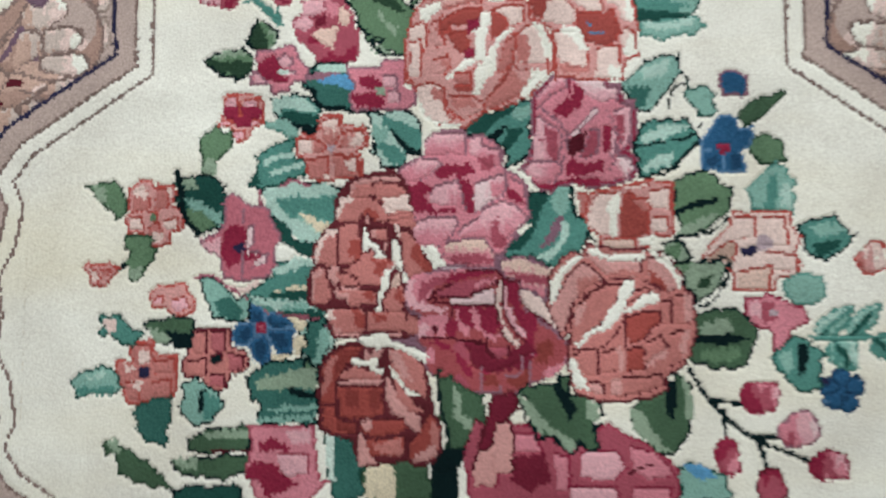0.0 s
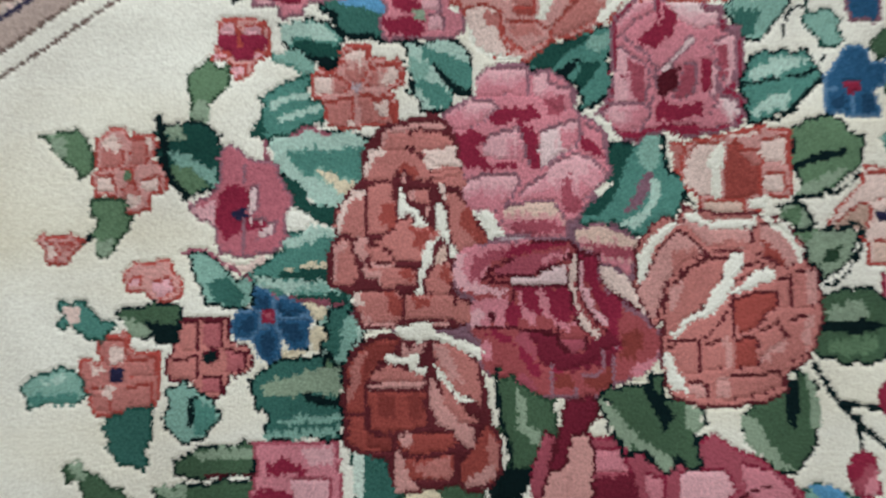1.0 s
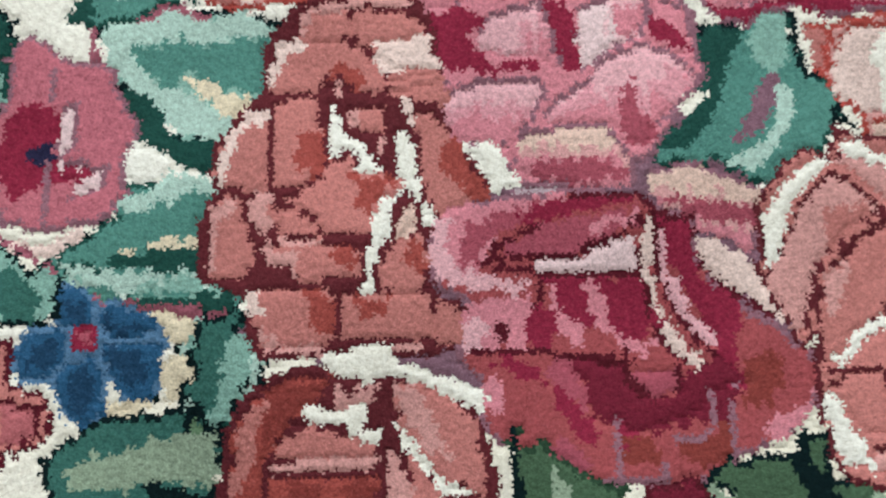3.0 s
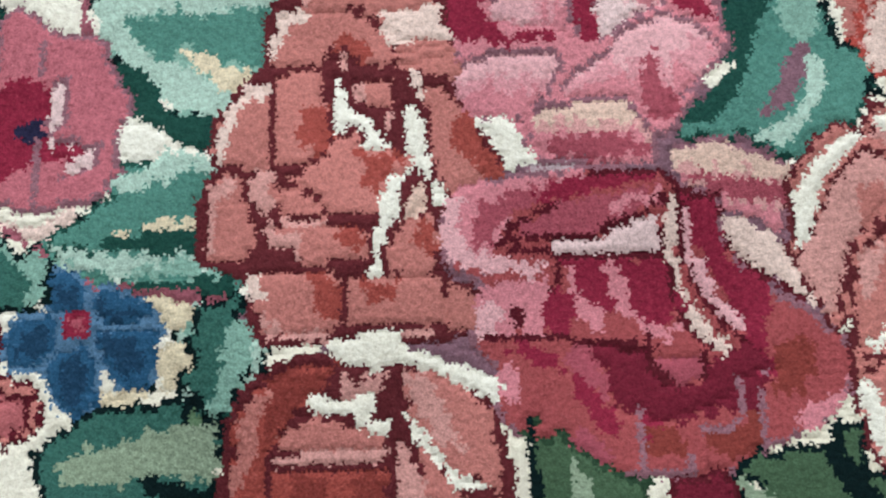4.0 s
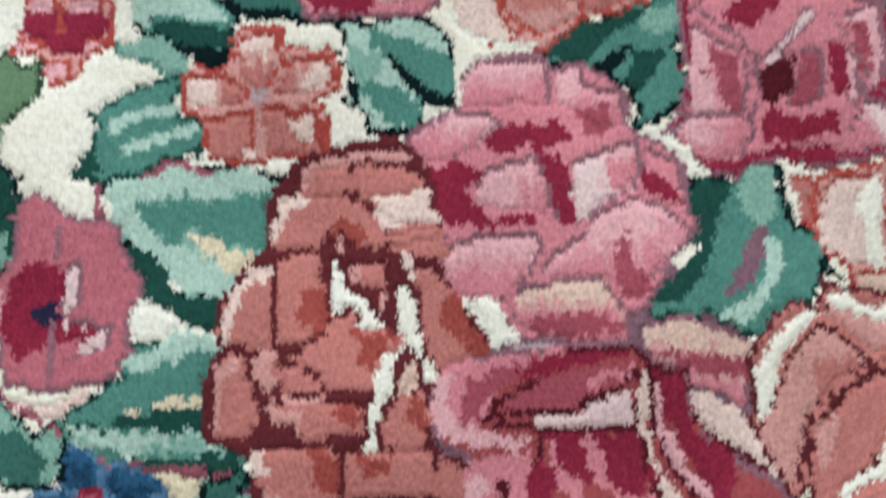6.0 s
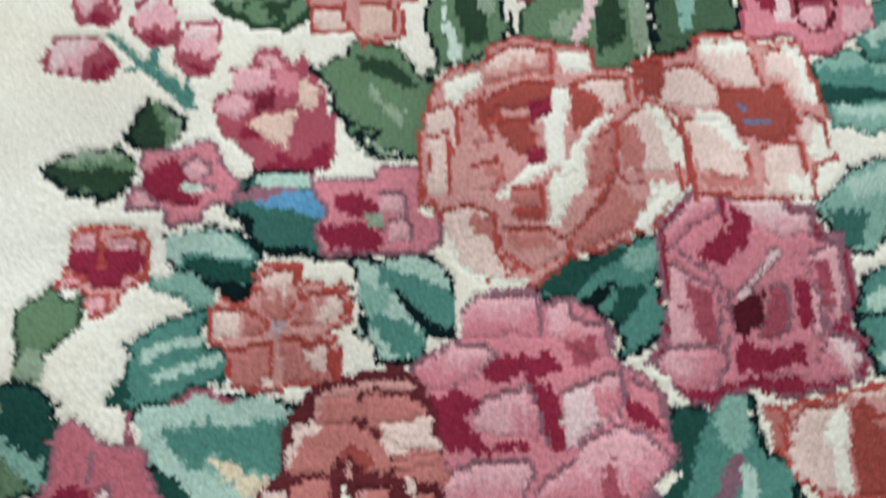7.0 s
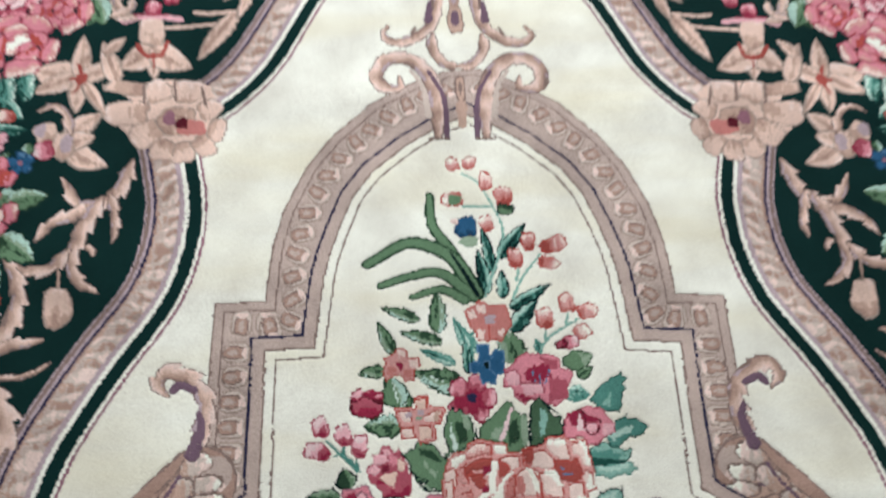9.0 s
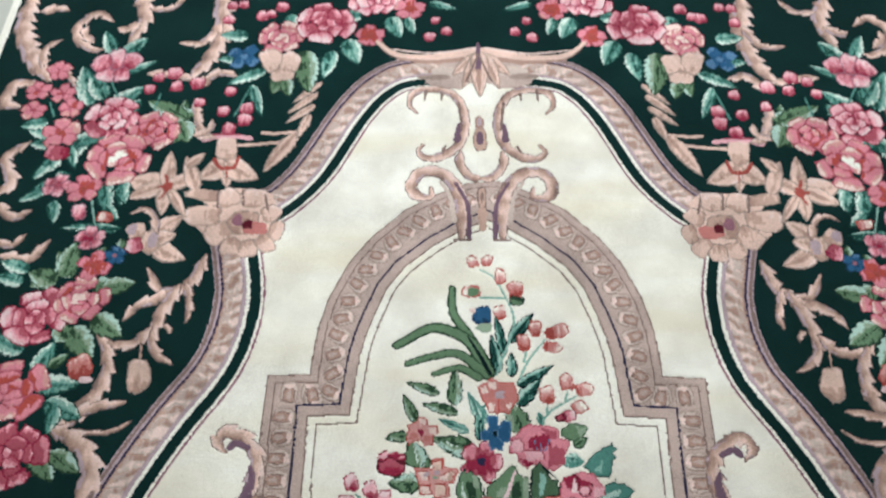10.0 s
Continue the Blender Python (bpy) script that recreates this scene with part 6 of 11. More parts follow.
f = motif("blossom", "pale salmon five-petalled blossom with crimson eye", "coral")
ground_of(f, "blush", [(-0.1513, 0.5009), (-0.1362, 0.5074), (-0.1309, 0.5170), (-0.1123, 0.5168), (-0.1108, 0.5016), (-0.0922, 0.5013), (-0.0890, 0.4849), (-0.0984, 0.4784), (-0.0998, 0.4599), (-0.1165, 0.4571), (-0.1250, 0.4692), (-0.1395, 0.4652), (-0.1487, 0.4576), (-0.1549, 0.4768), (-0.1503, 0.4888)])
shade(f, "shell", [(-0.1298, 0.5128), (-0.1159, 0.5126), (-0.1160, 0.5004), (-0.1276, 0.4994)])
shade(f, "shell", [(-0.1103, 0.4961), (-0.0946, 0.4959), (-0.0948, 0.4838), (-0.1075, 0.4840)])
shade(f, "salmon", [(-0.1462, 0.4857), (-0.1301, 0.4855), (-0.1302, 0.4723), (-0.1463, 0.4689)])
shade(f, "salmon", [(-0.1198, 0.4757), (-0.1030, 0.4791), (-0.1044, 0.4647), (-0.1165, 0.4631)])
shade(f, "crimson", [(-0.1294, 0.4909), (-0.1184, 0.4920), (-0.1186, 0.4787), (-0.1284, 0.4789)])
f = motif("blossom", "large pink ruffled blossom with blue stamens", "rose")
ground_of(f, "pink", [(0.0508, 0.4768), (0.0640, 0.4833), (0.0764, 0.4989), (0.0885, 0.5049), (0.1238, 0.5044), (0.1481, 0.4979), (0.1498, 0.4784), (0.1700, 0.4733), (0.1699, 0.4630), (0.1593, 0.4451), (0.1580, 0.4260), (0.1356, 0.4110), (0.1126, 0.4143), (0.0958, 0.4241), (0.0838, 0.4148), (0.0659, 0.4275), (0.0667, 0.4436), (0.0494, 0.4456)])
area(f, "candy", [(0.0547, 0.4720), (0.0695, 0.4778), (0.0811, 0.4643), (0.0774, 0.4488), (0.0564, 0.4467)])
shade(f, "rose", [(0.1116, 0.4972), (0.1437, 0.4937), (0.1455, 0.4755), (0.1279, 0.4757)])
area(f, "candy", [(0.0788, 0.4524), (0.1149, 0.4530), (0.1202, 0.4338), (0.0846, 0.4308)])
shade(f, "crimson", [(0.0856, 0.4727), (0.1078, 0.4821), (0.1297, 0.4854), (0.1312, 0.4624), (0.1091, 0.4537), (0.0883, 0.4570)])
shade(f, "crimson", [(0.0664, 0.4382), (0.0972, 0.4282), (0.0849, 0.4154)])
shade(f, "rose", [(0.1271, 0.4624), (0.1572, 0.4572), (0.1575, 0.4261), (0.1244, 0.4177)])
stroke([(0.0997, 0.4731), (0.1033, 0.4538)], 0.0010, 0.0009, "steel", f)
stroke([(0.1102, 0.4729), (0.1124, 0.4506)], 0.0010, 0.0009, "steel", f)
stroke([(0.1291, 0.4757), (0.1206, 0.4505)], 0.0010, 0.0009, "steel", f)
f = motif("leaf", "dark teal leaf with pale streak", "pine")
ground_of(f, "teal", [(0.1896, 0.4196), (0.2169, 0.4484), (0.2522, 0.4696), (0.2577, 0.4587), (0.2508, 0.4198), (0.2402, 0.3975), (0.2161, 0.4014)])
shade(f, "jade", [(0.2096, 0.4074), (0.2315, 0.4332), (0.2267, 0.4107)])
f = motif("leaf", "teal leaf with mint streak", "pine")
ground_of(f, "teal", [(0.2281, 0.3847), (0.2504, 0.3943), (0.2673, 0.3882), (0.2850, 0.3720), (0.2774, 0.3593), (0.2529, 0.3569), (0.2341, 0.3393), (0.2189, 0.3430), (0.2113, 0.3559)])
shade(f, "mint", [(0.2175, 0.3604), (0.2488, 0.3756), (0.2670, 0.3724), (0.2368, 0.3578), (0.2234, 0.3487)])
f = motif("leaf", "teal leaf with dark lower edge", "pine")
ground_of(f, "jade", [(0.1842, 0.3391), (0.2061, 0.3485), (0.2344, 0.3422), (0.2525, 0.3321), (0.2448, 0.3167), (0.2146, 0.3111), (0.1850, 0.3116)])
shade(f, "teal", [(0.1866, 0.3333), (0.2166, 0.3356), (0.2417, 0.3265), (0.2266, 0.3182), (0.1868, 0.3207)])
area(f, "pine", [(0.1859, 0.3236), (0.2438, 0.3179), (0.2259, 0.3091), (0.1860, 0.3093)])
f = motif("leaf", "pale jade leaf", "teal")
ground_of(f, "jade", [(0.1860, 0.3093), (0.2436, 0.3162), (0.2647, 0.3090), (0.2488, 0.2968), (0.2188, 0.2917), (0.1866, 0.2952)])
shade(f, "mint", [(0.1916, 0.3075), (0.2489, 0.3115), (0.2368, 0.3038), (0.1968, 0.3012)])
f = motif("leaf", "soft green leaf with pale tip", "moss")
ground_of(f, "leaf", [(0.1516, 0.4967), (0.1712, 0.5068), (0.1921, 0.5096), (0.2090, 0.4977), (0.1970, 0.4796), (0.1775, 0.4707), (0.1535, 0.4802)])
shade(f, "sage", [(0.1798, 0.5036), (0.2049, 0.4990), (0.1905, 0.4797)])
f = motif("field_patch", "mauve wool between the roses", "plum_mauve")
ground_of(f, "plum_mauve", [(-0.1448, -0.0141), (-0.0357, 0.0460), (0.0412, 0.1060), (0.0908, 0.0531), (0.1051, -0.0155), (0.1082, -0.0503), (0.0878, -0.0677), (-0.0127, -0.0696), (-0.0410, -0.0374), (-0.1031, -0.0290)])
f = motif("leaf", "pale jade leaf with dark teal heart and sand streak", "ink")
ground_of(f, "jade", [(-0.2108, 0.1352), (-0.1861, 0.1375), (-0.1809, 0.1431), (-0.1584, 0.1368), (-0.1418, 0.1422), (-0.1248, 0.1302), (-0.1274, 0.1160), (-0.1325, 0.0966), (-0.1458, 0.0833), (-0.1509, 0.0726), (-0.1697, 0.0746), (-0.1809, 0.0870), (-0.1950, 0.0983), (-0.2066, 0.1125), (-0.2100, 0.1238)])
area(f, "mint", [(-0.2092, 0.1323), (-0.1833, 0.1360), (-0.1807, 0.1402), (-0.1583, 0.1339), (-0.1445, 0.1394), (-0.1275, 0.1289), (-0.1303, 0.1246), (-0.1936, 0.1234), (-0.1930, 0.1121), (-0.1789, 0.1006), (-0.1707, 0.1004), (-0.1459, 0.0860), (-0.1509, 0.0740), (-0.1725, 0.0787), (-0.1782, 0.0869), (-0.1951, 0.1011), (-0.2052, 0.1125)])
shade(f, "teal", [(-0.1950, 0.1229), (-0.1690, 0.1242), (-0.1275, 0.1240), (-0.1286, 0.1104), (-0.1353, 0.0966), (-0.1517, 0.0999), (-0.1656, 0.1086), (-0.1710, 0.1073), (-0.1721, 0.1004), (-0.1789, 0.1006), (-0.1903, 0.1121)])
shade(f, "sand", [(-0.1723, 0.1054), (-0.1602, 0.1079), (-0.1544, 0.0999), (-0.1380, 0.0953), (-0.1418, 0.0859), (-0.1513, 0.0861), (-0.1570, 0.0945), (-0.1667, 0.1003)])
area(f, "pine", [(-0.2019, 0.1013), (-0.1896, 0.0982), (-0.1782, 0.0869), (-0.1780, 0.0810), (-0.1696, 0.0738), (-0.1563, 0.0755), (-0.1528, 0.0647), (-0.1558, 0.0609), (-0.1692, 0.0626), (-0.1747, 0.0681), (-0.1855, 0.0711), (-0.1915, 0.0846), (-0.2000, 0.0930)])
stroke([(-0.2107, 0.1126), (-0.2121, 0.1338), (-0.1861, 0.1360), (-0.1808, 0.1426), (-0.1611, 0.1354)], 0.0016, 0.0015, "rose_mauve", f)
f = motif("leaf", "dark green leaf with pale edge", "ink")
ground_of(f, "teal", [(-0.2025, 0.2322), (-0.1850, 0.2326), (-0.1674, 0.2324), (-0.1554, 0.2219), (-0.1479, 0.2170), (-0.1495, 0.1997), (-0.1530, 0.1920), (-0.1688, 0.1914), (-0.1777, 0.1986), (-0.1866, 0.2050), (-0.2014, 0.2124)])
area(f, "mint", [(-0.1995, 0.2299), (-0.1850, 0.2307), (-0.1674, 0.2298), (-0.1553, 0.2203), (-0.1508, 0.2139), (-0.1697, 0.2158), (-0.1902, 0.2192), (-0.1942, 0.2123), (-0.2001, 0.2146)])
area(f, "pine", [(-0.1930, 0.2177), (-0.1696, 0.2132), (-0.1492, 0.2091), (-0.1512, 0.1997), (-0.1721, 0.2016), (-0.1868, 0.2081)])
area(f, "ink", [(-0.1912, 0.2104), (-0.1809, 0.2049), (-0.1691, 0.2000), (-0.1518, 0.1997), (-0.1545, 0.1920), (-0.1688, 0.1923), (-0.1763, 0.1995)])
area(f, "jade", [(-0.2061, 0.2038), (-0.1867, 0.2072), (-0.1748, 0.1976), (-0.1701, 0.1877), (-0.1828, 0.1855), (-0.1889, 0.1936), (-0.2048, 0.1969)])
stroke([(-0.2061, 0.2038), (-0.2057, 0.1969), (-0.1895, 0.1936), (-0.1828, 0.1855)], 0.0011, 0.0010, "teal", f)
f = motif("leaf", "teal leaf with pale streaks", "pine")
ground_of(f, "teal", [(-0.1829, 0.1864), (-0.1743, 0.1847), (-0.1749, 0.1666), (-0.1633, 0.1574), (-0.1628, 0.1427), (-0.1809, 0.1431), (-0.1889, 0.1375), (-0.2106, 0.1323), (-0.2272, 0.1356), (-0.2224, 0.1441), (-0.2165, 0.1586), (-0.2185, 0.1675), (-0.2022, 0.1761)])
area(f, "mint", [(-0.2112, 0.1629), (-0.1961, 0.1685), (-0.1765, 0.1711), (-0.1749, 0.1666), (-0.1986, 0.1626), (-0.2065, 0.1554)])
area(f, "mint", [(-0.2034, 0.1495), (-0.1925, 0.1536), (-0.1676, 0.1611), (-0.1646, 0.1560), (-0.1868, 0.1506), (-0.2004, 0.1450)])
area(f, "pine", [(-0.2273, 0.1362), (-0.2223, 0.1435), (-0.2186, 0.1498), (-0.2112, 0.1410), (-0.2147, 0.1324)])
f = motif("leaf", "mint and teal leaf with black vein", "ink")
ground_of(f, "mint", [(-0.1023, 0.2131), (-0.0846, 0.2161), (-0.0667, 0.2190), (-0.0608, 0.2141), (-0.0461, 0.2075), (-0.0405, 0.1979), (-0.0415, 0.1699), (-0.0561, 0.1672), (-0.0593, 0.1552), (-0.0823, 0.1557), (-0.0908, 0.1679), (-0.0951, 0.1832), (-0.0965, 0.1988)])
shade(f, "teal", [(-0.0817, 0.2080), (-0.0493, 0.1980), (-0.0407, 0.1900), (-0.0420, 0.1715), (-0.0617, 0.1764), (-0.0731, 0.1921), (-0.0818, 0.1986)])
area(f, "ink", [(-0.0745, 0.1959), (-0.0615, 0.1842), (-0.0544, 0.1757), (-0.0413, 0.1736), (-0.0415, 0.1684), (-0.0561, 0.1696), (-0.0660, 0.1796)])
shade(f, "teal", [(-0.0908, 0.1740), (-0.0791, 0.1829), (-0.0675, 0.1781), (-0.0576, 0.1672), (-0.0622, 0.1552), (-0.0737, 0.1570), (-0.0822, 0.1677)])
shade(f, "jade", [(-0.0935, 0.2019), (-0.0818, 0.1986), (-0.0761, 0.1860), (-0.0879, 0.1770), (-0.0930, 0.1863)])
stroke([(-0.1053, 0.2132), (-0.0875, 0.2151), (-0.0696, 0.2200), (-0.0608, 0.2147), (-0.0475, 0.2081), (-0.0418, 0.2010)], 0.0013, 0.0012, "ink", f)
stroke([(-0.0965, 0.2020), (-0.0971, 0.1957), (-0.0930, 0.1863), (-0.0942, 0.1817), (-0.0893, 0.1739), (-0.0908, 0.1679)], 0.0011, 0.0010, "ink", f)
f = motif("leaf", "teal leaf with black serrated edge", "ink")
ground_of(f, "teal", [(0.0028, 0.1971), (0.0269, 0.2186), (0.0293, 0.2095), (0.0519, 0.2245), (0.0772, 0.2241), (0.0787, 0.2087), (0.0725, 0.1992), (0.0779, 0.1920), (0.0732, 0.1676), (0.0609, 0.1580), (0.0488, 0.1552), (0.0475, 0.1743), (0.0390, 0.1801), (0.0240, 0.1795), (0.0218, 0.1898), (0.0070, 0.1923)])
area(f, "pine", [(0.0037, 0.1971), (0.0268, 0.2167), (0.0323, 0.2088), (0.0516, 0.2206), (0.0579, 0.2156), (0.0379, 0.2029), (0.0216, 0.1873), (0.0100, 0.1923)])
area(f, "pine", [(0.0494, 0.1963), (0.0676, 0.1960), (0.0587, 0.1819), (0.0504, 0.1737), (0.0444, 0.1800)])
area(f, "jade", [(0.0542, 0.2156), (0.0731, 0.2202), (0.0752, 0.2104), (0.0623, 0.2041), (0.0536, 0.2085)])
area(f, "ink", [(0.0243, 0.1835), (0.0388, 0.1959), (0.0513, 0.2001), (0.0461, 0.1926), (0.0361, 0.1817), (0.0263, 0.1785)])
stroke([(0.0503, 0.2239), (0.0759, 0.2238), (0.0790, 0.2120), (0.0735, 0.1998), (0.0782, 0.1920), (0.0729, 0.1707), (0.0578, 0.1572)], 0.0016, 0.0015, "ink", f)
f = motif("leaf", "teal leaf with mauve vein and pale streak", "pine")
ground_of(f, "teal", [(0.0756, 0.1282), (0.0928, 0.1249), (0.1064, 0.1394), (0.1148, 0.1348), (0.1174, 0.1213), (0.1201, 0.1037), (0.1309, 0.1020), (0.1334, 0.0890), (0.1291, 0.0695), (0.1162, 0.0588), (0.0979, 0.0486), (0.0789, 0.0551), (0.0489, 0.0631), (0.0406, 0.0648), (0.0590, 0.0799), (0.0747, 0.0935), (0.0673, 0.1051), (0.0623, 0.1125), (0.0745, 0.1180)])
area(f, "pine", [(0.0623, 0.1125), (0.0785, 0.1282), (0.0932, 0.1234), (0.0855, 0.1119), (0.0817, 0.0990), (0.0738, 0.0795), (0.0611, 0.0674), (0.0428, 0.0644), (0.0573, 0.0772), (0.0733, 0.0936), (0.0673, 0.1051)])
shade(f, "jade", [(0.0998, 0.1336), (0.1131, 0.1333), (0.1146, 0.1155), (0.1080, 0.1012), (0.1006, 0.1042), (0.0947, 0.1160)])
area(f, "plum_mauve", [(0.0987, 0.1008), (0.1083, 0.1035), (0.1045, 0.0898), (0.0985, 0.0760), (0.0802, 0.0663), (0.0888, 0.0785), (0.0945, 0.0901)])
area(f, "mint", [(0.1056, 0.0984), (0.1129, 0.0939), (0.1129, 0.0811), (0.1037, 0.0675), (0.0932, 0.0563), (0.0765, 0.0587), (0.0977, 0.0699), (0.1043, 0.0814)])
stroke([(0.1036, 0.1407), (0.1064, 0.1388), (0.1160, 0.1332), (0.1170, 0.1184), (0.1209, 0.1037), (0.1309, 0.1020), (0.1339, 0.0918), (0.1322, 0.0806), (0.1390, 0.0775)], 0.0016, 0.0015, "ink", f)
stroke([(0.0618, 0.1134), (0.0770, 0.1282), (0.0934, 0.1249)], 0.0013, 0.0012, "ink", f)
f = motif("blossom", "salmon five-petalled blossom with coral outline", "coral")
ground_of(f, "blush", [(-0.1507, 0.2107), (-0.1259, 0.2135), (-0.1228, 0.1999), (-0.1023, 0.1995), (-0.0957, 0.1863), (-0.0980, 0.1765), (-0.1081, 0.1719), (-0.1018, 0.1591), (-0.1029, 0.1428), (-0.1305, 0.1414), (-0.1473, 0.1386), (-0.1614, 0.1441), (-0.1648, 0.1604), (-0.1735, 0.1660), (-0.1765, 0.1848), (-0.1688, 0.1914), (-0.1544, 0.1905), (-0.1518, 0.1997)])
fade(f, "shell", "salmon", -90, [(-0.1485, 0.2075), (-0.1282, 0.2100), (-0.1256, 0.1931), (-0.1312, 0.1793), (-0.1427, 0.1795), (-0.1488, 0.1935)])
fade(f, "shell", "salmon", 180, [(-0.1213, 0.1961), (-0.1038, 0.1964), (-0.0989, 0.1848), (-0.1087, 0.1758), (-0.1297, 0.1772), (-0.1255, 0.1869)])
fade(f, "shell", "salmon", 0, [(-0.1729, 0.1862), (-0.1544, 0.1880), (-0.1420, 0.1774), (-0.1447, 0.1714), (-0.1693, 0.1680), (-0.1727, 0.1756)])
area(f, "salmon", [(-0.1627, 0.1639), (-0.1390, 0.1689), (-0.1376, 0.1445), (-0.1530, 0.1425), (-0.1616, 0.1479)])
shade(f, "shell", [(-0.1448, 0.1496), (-0.1377, 0.1504), (-0.1376, 0.1436), (-0.1460, 0.1423)])
area(f, "salmon", [(-0.1356, 0.1694), (-0.1095, 0.1689), (-0.1046, 0.1561), (-0.1066, 0.1443), (-0.1334, 0.1450)])
area(f, "shell", [(-0.1238, 0.1661), (-0.1081, 0.1664), (-0.1066, 0.1532), (-0.1165, 0.1475), (-0.1209, 0.1565)])
area(f, "lilac", [(-0.1412, 0.1780), (-0.1340, 0.1794), (-0.1325, 0.1733), (-0.1396, 0.1704)])
f = motif("blossom", "crimson and pale pink blossom with coral outline", "coral")
ground_of(f, "blush", [(-0.2553, 0.2329), (-0.2376, 0.2359), (-0.2128, 0.2330), (-0.2082, 0.2195), (-0.2088, 0.2023), (-0.2233, 0.1963), (-0.2252, 0.1841), (-0.2391, 0.1814), (-0.2460, 0.1976), (-0.2589, 0.2000), (-0.2562, 0.2108), (-0.2527, 0.2170)])
area(f, "candy", [(-0.2501, 0.2303), (-0.2378, 0.2314), (-0.2359, 0.2212), (-0.2501, 0.2195)])
area(f, "candy", [(-0.2319, 0.2287), (-0.2149, 0.2304), (-0.2125, 0.2202), (-0.2292, 0.2192)])
area(f, "crimson", [(-0.2550, 0.2196), (-0.2366, 0.2224), (-0.2119, 0.2189), (-0.2108, 0.2101), (-0.2235, 0.1994), (-0.2369, 0.1975), (-0.2465, 0.2038), (-0.2528, 0.2114)])
area(f, "candy", [(-0.2575, 0.2065), (-0.2435, 0.2081), (-0.2412, 0.2013), (-0.2552, 0.1990)])
area(f, "candy", [(-0.2239, 0.2056), (-0.2106, 0.2070), (-0.2108, 0.2023), (-0.2213, 0.2003)])
area(f, "candy", [(-0.2430, 0.1951), (-0.2295, 0.1964), (-0.2277, 0.1872), (-0.2394, 0.1853)])
area(f, "coral", [(-0.2373, 0.2247), (-0.2334, 0.2256), (-0.2328, 0.2104), (-0.2357, 0.2105)])
f = motif("rose", "deep pink rose with crimson outline and heart", "mauve")
ground_of(f, "crimson", [(0.0739, 0.2285), (0.0881, 0.2451), (0.1024, 0.2592), (0.1120, 0.2602), (0.1174, 0.2522), (0.1470, 0.2588), (0.1533, 0.2539), (0.1551, 0.2443), (0.1695, 0.2441), (0.1705, 0.2279), (0.1826, 0.2260), (0.1856, 0.2038), (0.1854, 0.1844), (0.1785, 0.1724), (0.1853, 0.1654), (0.1857, 0.1498), (0.1792, 0.1402), (0.1596, 0.1346), (0.1412, 0.1320), (0.1178, 0.1356), (0.1027, 0.1329), (0.0959, 0.1263), (0.0816, 0.1296), (0.0715, 0.1457), (0.0604, 0.1526), (0.0705, 0.1646), (0.0764, 0.1863), (0.0728, 0.2024)])
area(f, "pink", [(0.0786, 0.2284), (0.1035, 0.2558), (0.1126, 0.2523), (0.1175, 0.2481), (0.1479, 0.2540), (0.1515, 0.2409), (0.1666, 0.2401), (0.1674, 0.2246), (0.1797, 0.2221), (0.1809, 0.2006), (0.1799, 0.1813), (0.1651, 0.1695), (0.1797, 0.1649), (0.1820, 0.1515), (0.1603, 0.1388), (0.1427, 0.1422), (0.1095, 0.1400), (0.0823, 0.1355), (0.0662, 0.1518), (0.0750, 0.1645), (0.0798, 0.1958)])
fade(f, "candy", "pink", -60, [(0.0805, 0.2317), (0.1019, 0.2551), (0.1126, 0.2516), (0.1125, 0.2380), (0.0961, 0.2315), (0.0853, 0.2184), (0.0803, 0.2152)])
fade(f, "petal", "candy", -90, [(0.1200, 0.2474), (0.1494, 0.2529), (0.1524, 0.2409), (0.1666, 0.2401), (0.1663, 0.2273), (0.1483, 0.2235), (0.1305, 0.2311), (0.1261, 0.2406)])
shade(f, "crimson", [(0.0973, 0.2150), (0.1144, 0.2280), (0.1226, 0.2430), (0.1310, 0.2351), (0.1282, 0.2211), (0.1119, 0.2076), (0.0992, 0.2045)])
shade(f, "pink", [(0.0856, 0.2211), (0.1054, 0.2314), (0.1180, 0.2319), (0.1049, 0.2221), (0.0944, 0.2117), (0.0865, 0.2151)])
area(f, "petal", [(0.1407, 0.2183), (0.1476, 0.2142), (0.1298, 0.1982), (0.1248, 0.1880), (0.1119, 0.1882), (0.1231, 0.1983)])
shade(f, "pink", [(0.1150, 0.2075), (0.1377, 0.2193), (0.1231, 0.1990), (0.1104, 0.1953)])
fade(f, "candy", "pink", 0, [(0.0814, 0.2113), (0.0927, 0.2020), (0.1042, 0.1954), (0.1094, 0.1826), (0.1041, 0.1639), (0.0884, 0.1581), (0.0765, 0.1645), (0.0773, 0.1863)])
shade(f, "rose", [(0.0888, 0.1995), (0.1005, 0.1897), (0.1029, 0.1639), (0.0955, 0.1604), (0.0899, 0.1766)])
area(f, "maroon", [(0.1146, 0.1850), (0.1321, 0.1924), (0.1299, 0.1759), (0.1187, 0.1645), (0.1123, 0.1668)])
area(f, "rose", [(0.1356, 0.1949), (0.1480, 0.1953), (0.1442, 0.1687), (0.1305, 0.1628), (0.1249, 0.1660), (0.1326, 0.1822)])
area(f, "crimson", [(0.1506, 0.2001), (0.1577, 0.1977), (0.1569, 0.1722), (0.1499, 0.1702)])
area(f, "candy", [(0.1598, 0.1951), (0.1655, 0.1879), (0.1626, 0.1690), (0.1559, 0.1653)])
area(f, "candy", [(0.1602, 0.2140), (0.1798, 0.2224), (0.1800, 0.2006), (0.1781, 0.1813), (0.1694, 0.1732), (0.1650, 0.1848), (0.1700, 0.2008)])
shade(f, "rose", [(0.1621, 0.2101), (0.1722, 0.2106), (0.1706, 0.1847), (0.1649, 0.1841)])
